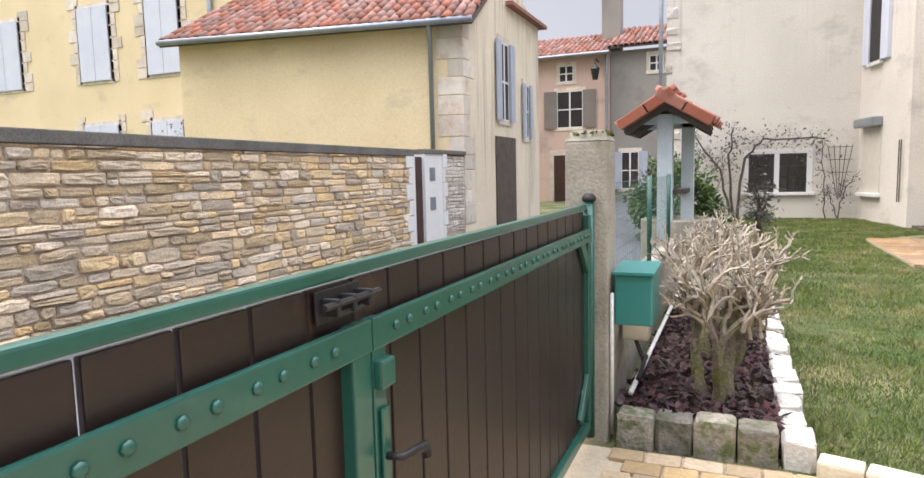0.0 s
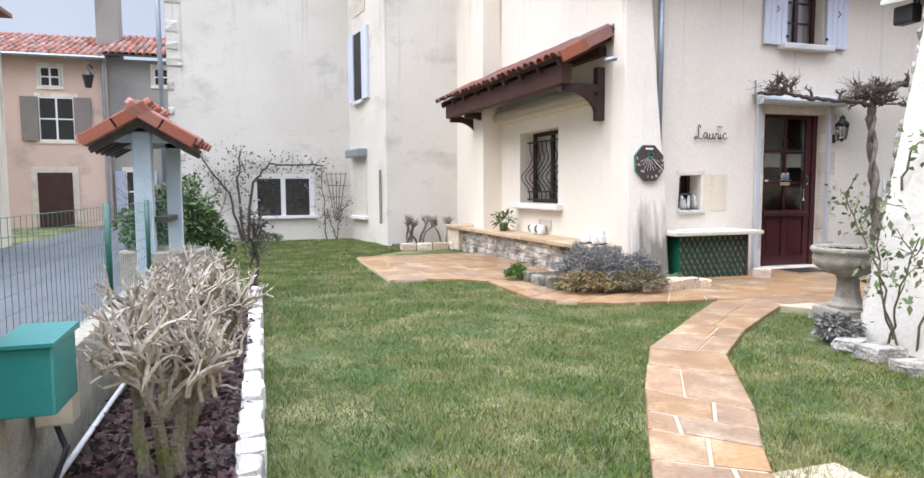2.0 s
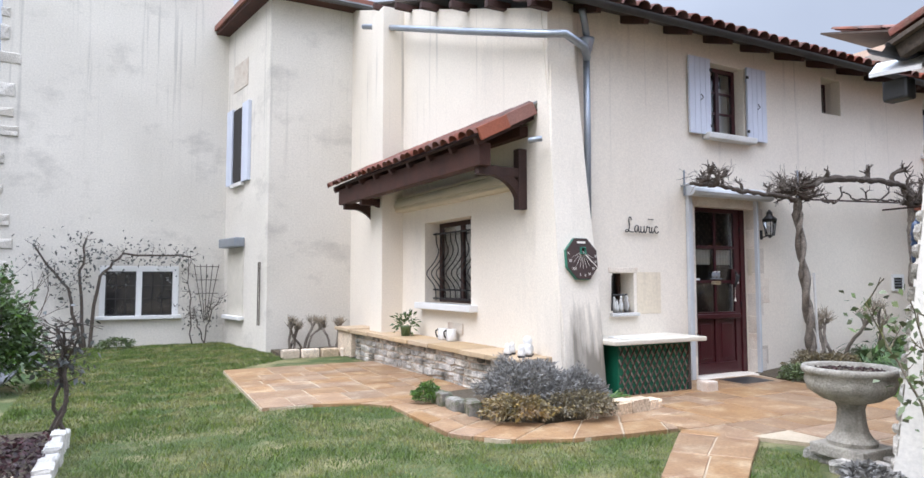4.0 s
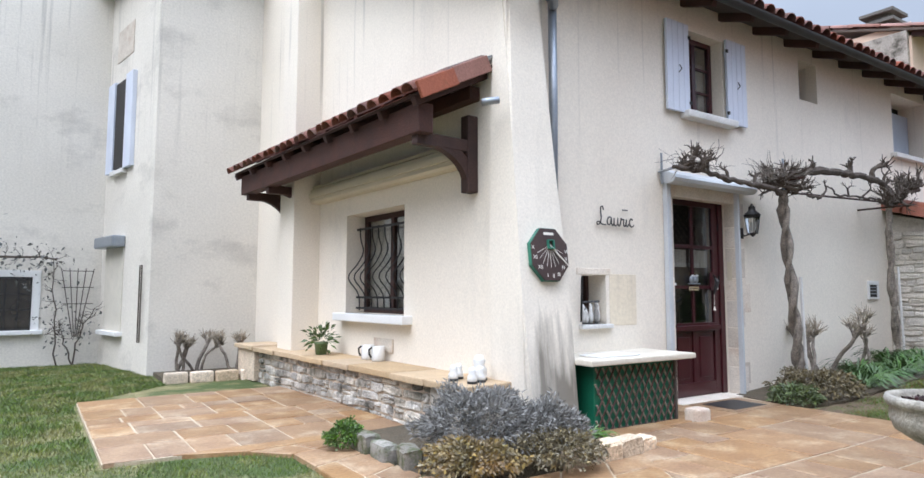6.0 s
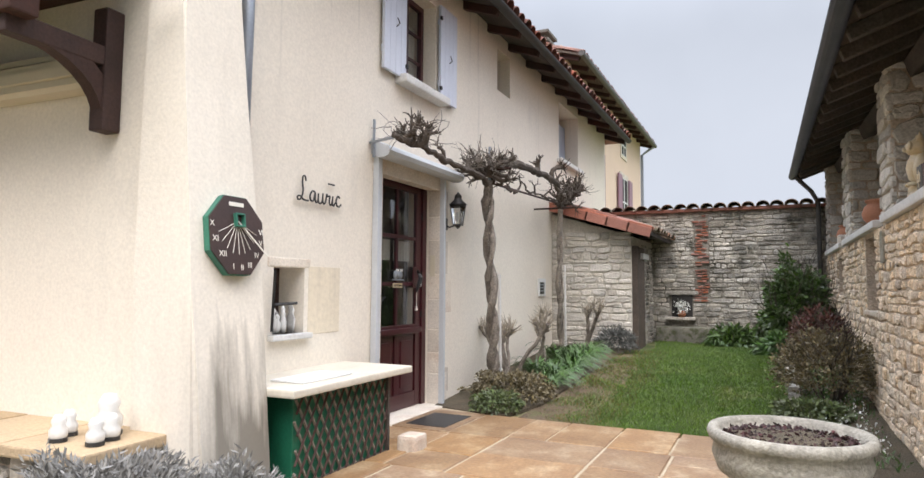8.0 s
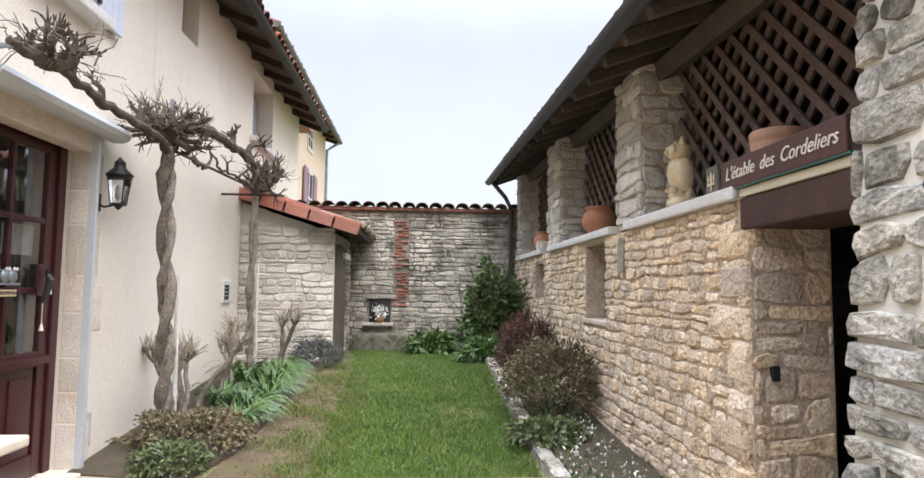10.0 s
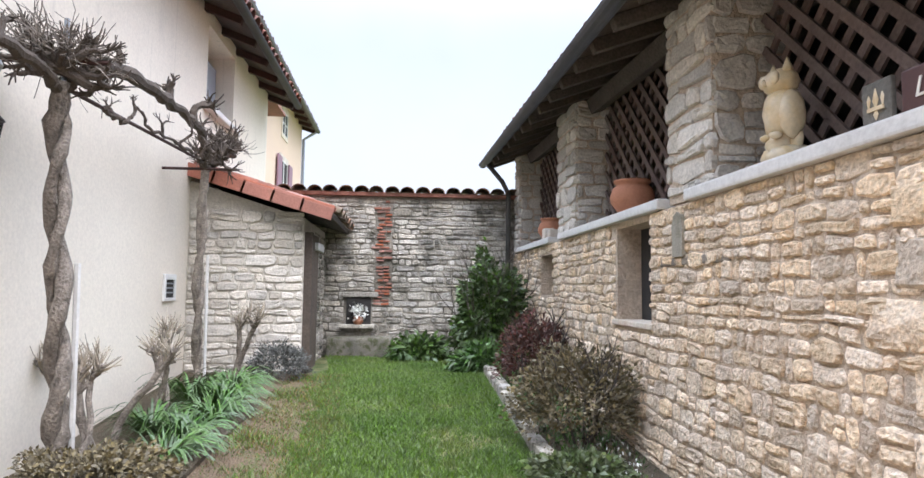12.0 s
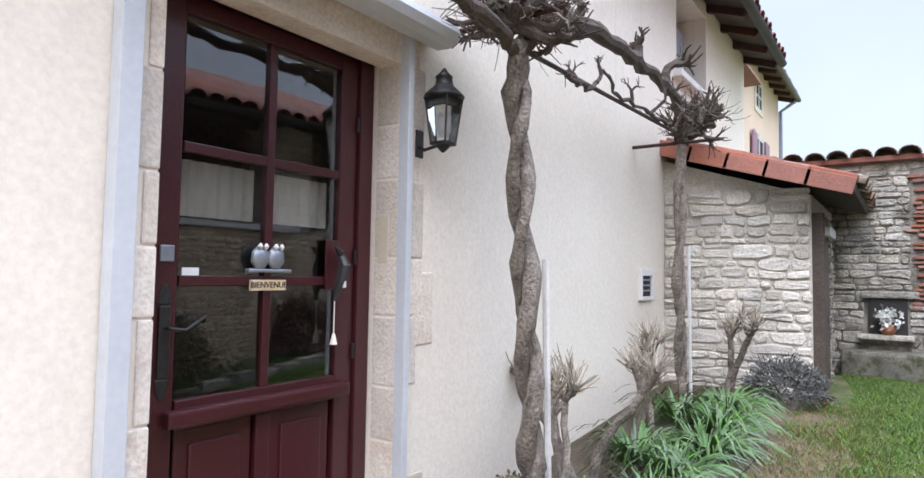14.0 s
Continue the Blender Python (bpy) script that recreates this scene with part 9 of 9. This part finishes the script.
for j in range(16):
    yy = 2.78 - j * 0.115
    xx = -0.5 + (j % 2) * 0.07
    while xx < 2.0 and cnt < 300:
        w = rs.uniform(0.12, 0.17)
        ob = new("sett", sm)
        ob.parent = setts
        ob.matrix_world = pose(xx + w / 2, yy - 0.05 * max(0, xx - 0.2), 0.0, rs.uniform(-1, 1), rs.uniform(-1, 1), rs.uniform(-2, 2)) @ Matrix.Diagonal((w - 0.01, 0.105, 0.05, 1))
        xx += w
        cnt += 1

# corner flower bed and its stones
part_bed = prism(bmesh.new(), [(3.9, 9.15), (3.86, 8.5), (3.95, 7.9), (4.25, 7.5), (4.85, 7.46), (5.75, 7.5), (5.75, 8.15), (5.1, 8.2), (4.95, 9.3)], -0.05, 0.07)
solo("bed_corner", part_bed, SOIL, "dark soil of the corner flower bed", "soil", kind="structure")
for i, (x, y, w, d, h, an) in enumerate(((3.88, 9.0, 0.24, 0.14, 0.14, 95), (3.84, 8.7, 0.28, 0.15, 0.17, 92), (3.85, 8.38, 0.26, 0.14, 0.15, 88), (3.9, 8.08, 0.26, 0.14, 0.17, 75), (4.02, 7.8, 0.24, 0.14, 0.12, 60), (4.98, 7.42, 0.26, 0.16, 0.16, 2), (5.24, 7.42, 0.24, 0.16, 0.17, -3), (5.5, 7.45, 0.27, 0.17, 0.16, 4), (5.75, 7.5, 0.22, 0.16, 0.13, 8))):
    t = box(-w / 2, w / 2, -d / 2, d / 2, -0.03, h, 0.03, pose(x, y, 0, 0, 0, an))
    for v in t.verts:
        v.co += Vector((rs.uniform(-1, 1), rs.uniform(-1, 1), rs.uniform(-1, 1))) * 0.008
    solo("edging_stone", t, STONE if i > 4 else COBBLE, "rough hewn stone edging the corner flower bed", "stone", group="corner bed stones")
for i, x in enumerate((3.35, 3.7, 4.05, 4.4)):
    solo("edging_stone", box(x - 0.16, x + 0.16, 14.0 - 0.05 * i, 14.16 - 0.05 * i, -0.03, 0.14, 0.03), STONE, "rough stone edging the tower wall bed", "stone", group="tower bed stones")
solo("bed_tower", box(3.2, 4.5, 14.1, 15.1, -0.05, 0.05), SOIL, "bare soil bed by the tower wall", "soil", kind="structure")
bm = bmesh.new()
prism(bm, [(8.9, 8.72), (8.75, 7.85), (9.4, 7.65), (11, 7.55), (13.3, 7.35), (13.3, 8.72)], -0.02, 0.03)
for v in bm.verts:
    v.co.z += gz(v.co.x, v.co.y)
solo("bed_wall", bm, SOIL, "bare earth bed along the house wall", "soil", kind="structure")
bm = bmesh.new()
prism(bm, [(7.3, 4.38), (7.9, 5.0), (9.3, 5.05), (13.6, 5.12), (15.5, 5.1), (15.5, 4.38)], -0.02, 0.04)
for v in bm.verts:
    v.co.z += gz(v.co.x, v.co.y)
solo("bed_barn", bm, SOIL, "planted earth bed along the barn wall", "soil", kind="structure")
x = 7.8
while x < 14.2:
    l = rs.uniform(0.22, 0.4)
    t = box(x, x + l - 0.01, 5.05, 5.17, gz(x, 5) - 0.05, gz(x, 5) + 0.1 + rs.uniform(-0.02, 0.03), 0.025)
    for v in t.verts:
        v.co += Vector((rs.uniform(-1, 1), rs.uniform(-1, 1), rs.uniform(-1, 1))) * 0.01
    solo("edging_stone", t, STONE_D, "mossy limestone edging stone along the barn bed", "stone", group="barn bed stones")
    x += l

# ---------------------------------------------------------------- lawn blades
def inside(poly, X, Y):
    r = np.zeros(len(X), bool)
    n = len(poly)
    for i in range(n):
        (xa, ya), (xb, yb) = poly[i], poly[(i + 1) % n]
        c = ((ya > Y) != (yb > Y)) & (X < (xb - xa) * (Y - ya) / (yb - ya + 1e-12) + xa)
        r ^= c
    return r


def lawn(name, poly, n, h, seed, label, holes=(), bias=None, material=None):
    g = np.random.default_rng(seed)
    P = np.array(poly)
    lo, hi = P.min(0), P.max(0)
    X, Y = g.uniform(lo[0], hi[0], n), g.uniform(lo[1], hi[1], n)
    if bias is not None:
        Y = lo[1] + (hi[1] - lo[1]) * g.random(n) ** bias
    k = inside(poly, X, Y)
    for q in holes:
        k &= ~inside(q, X, Y)
    X, Y = X[k], Y[k]
    n = len(X)
    Z = np.array([gz(a, b) for a, b in zip(X, Y)]) - 0.015
    far = np.clip(np.hypot(X - 2, Y - 3) / 6, 0.8, 2.2)
    a = g.uniform(0, 6.283, n)
    tuft = np.array([noise.noise(Vector((p, q, 0)) * 2.2) + 0.7 * noise.noise(Vector((p, q, 4)) * 6.5) for p, q in zip(X, Y)])
    L = h * g.uniform(0.5, 1.3, n) * np.clip(1 + 0.6 * tuft, 0.55, 1.6)
    W = 0.0036 * far * g.uniform(0.7, 1.3, n)
    t = g.normal(size=(n, 2)) * 0.5
    s = np.stack([np.cos(a) * W, np.sin(a) * W, np.zeros(n)], 1)
    base = np.stack([X, Y, Z], 1)
    tip = base + np.stack([t[:, 0] * L, t[:, 1] * L, L], 1)
    v = np.stack([base - s, base + s, tip], 1).reshape(-1, 3)
    me = bpy.data.meshes.new(name)
    me.vertices.add(3 * n)
    me.vertices.foreach_set("co", v.ravel())
    me.loops.add(3 * n)
    me.loops.foreach_set("vertex_index", np.arange(3 * n))
    me.polygons.add(n)
    me.polygons.foreach_set("loop_start", np.arange(n) * 3)
    me.polygons.foreach_set("loop_total", np.full(n, 3))
    me.update()
    me.materials.append(material or L_GRASS)
    tagged(new(name, me), label, "grass", kind="stuff")


hole_path = PATH_L + PATH_R[::-1]
hole_curve = CUR_O + CUR_I[::-1]
lawn("grass_main", [(0.32, 2.95), (0.65, 2.86), (1.3, 2.64), (1.75, 2.6), (2.4, 2.5), (4.7, 2.6), (4.75, 4.9), (5.6, 5.5), (5.35, 6.7), (4.3, 6.8), (3.5, 7.2), (3.4, 9.3), (2.0, 9.35), (2.0, 12.65), (3.2, 13.9), (3.15, 15.0), (2.6, 17.6), (-0.4, 17.6), (-0.4, 9.0), (0.32, 8.7)], 520000, 0.034, 1, "short green lawn with yellowed mossy patches", [hole_path, hole_curve], 1.5)
def edge_y(x):
    return 6.98 + 0.02 * (x - 8.75) + 0.2 * noise.noise(Vector((x * 1.7, 3, 0))) + 0.08 * noise.noise(Vector((x * 7, 1, 0)))


court_edge = [(x, edge_y(x)) for x in (13.6 - 0.15 * i for i in range(33))]
lawn("grass_court", [(8.66, 5.2), (15.4, 5.2), (15.4, 7.3), *court_edge], 170000, 0.036, 2, "green court lawn between house and barn", bias=1.1, material=L_COURT)
bm = bmesh.new()
sheet = []
for i in range(47):
    x = 8.72 + 0.1 * i
    lo = edge_y(x) - 0.04
    sheet.append([bm.verts.new((x, lo + (7.7 - lo) * j / 11, gz(x, lo + (7.7 - lo) * j / 11) + 0.004)) for j in range(12)])
for i in range(46):
    for j in range(11):
        bm.faces.new((sheet[i][j], sheet[i + 1][j], sheet[i + 1][j + 1], sheet[i][j + 1]))
solo("ground_strip", bm, DIRT, "trodden earth strip between the lawn and the house bed", "earth", kind="structure")
strip_edge = [(8.75, 6.7), (13.2, 6.8), (13.2, 7.4), (11, 7.55), (9.2, 7.6), (8.75, 7.35)]
lawn("grass_sparse", strip_edge, 32000, 0.042, 3, "thin trodden grass along the house bed", bias=1.8, material=L_COURT)
lawn("leaf_litter", strip_edge, 12000, 0.04, 4, "brown dead leaf litter along the house bed", material=L_LITTER)
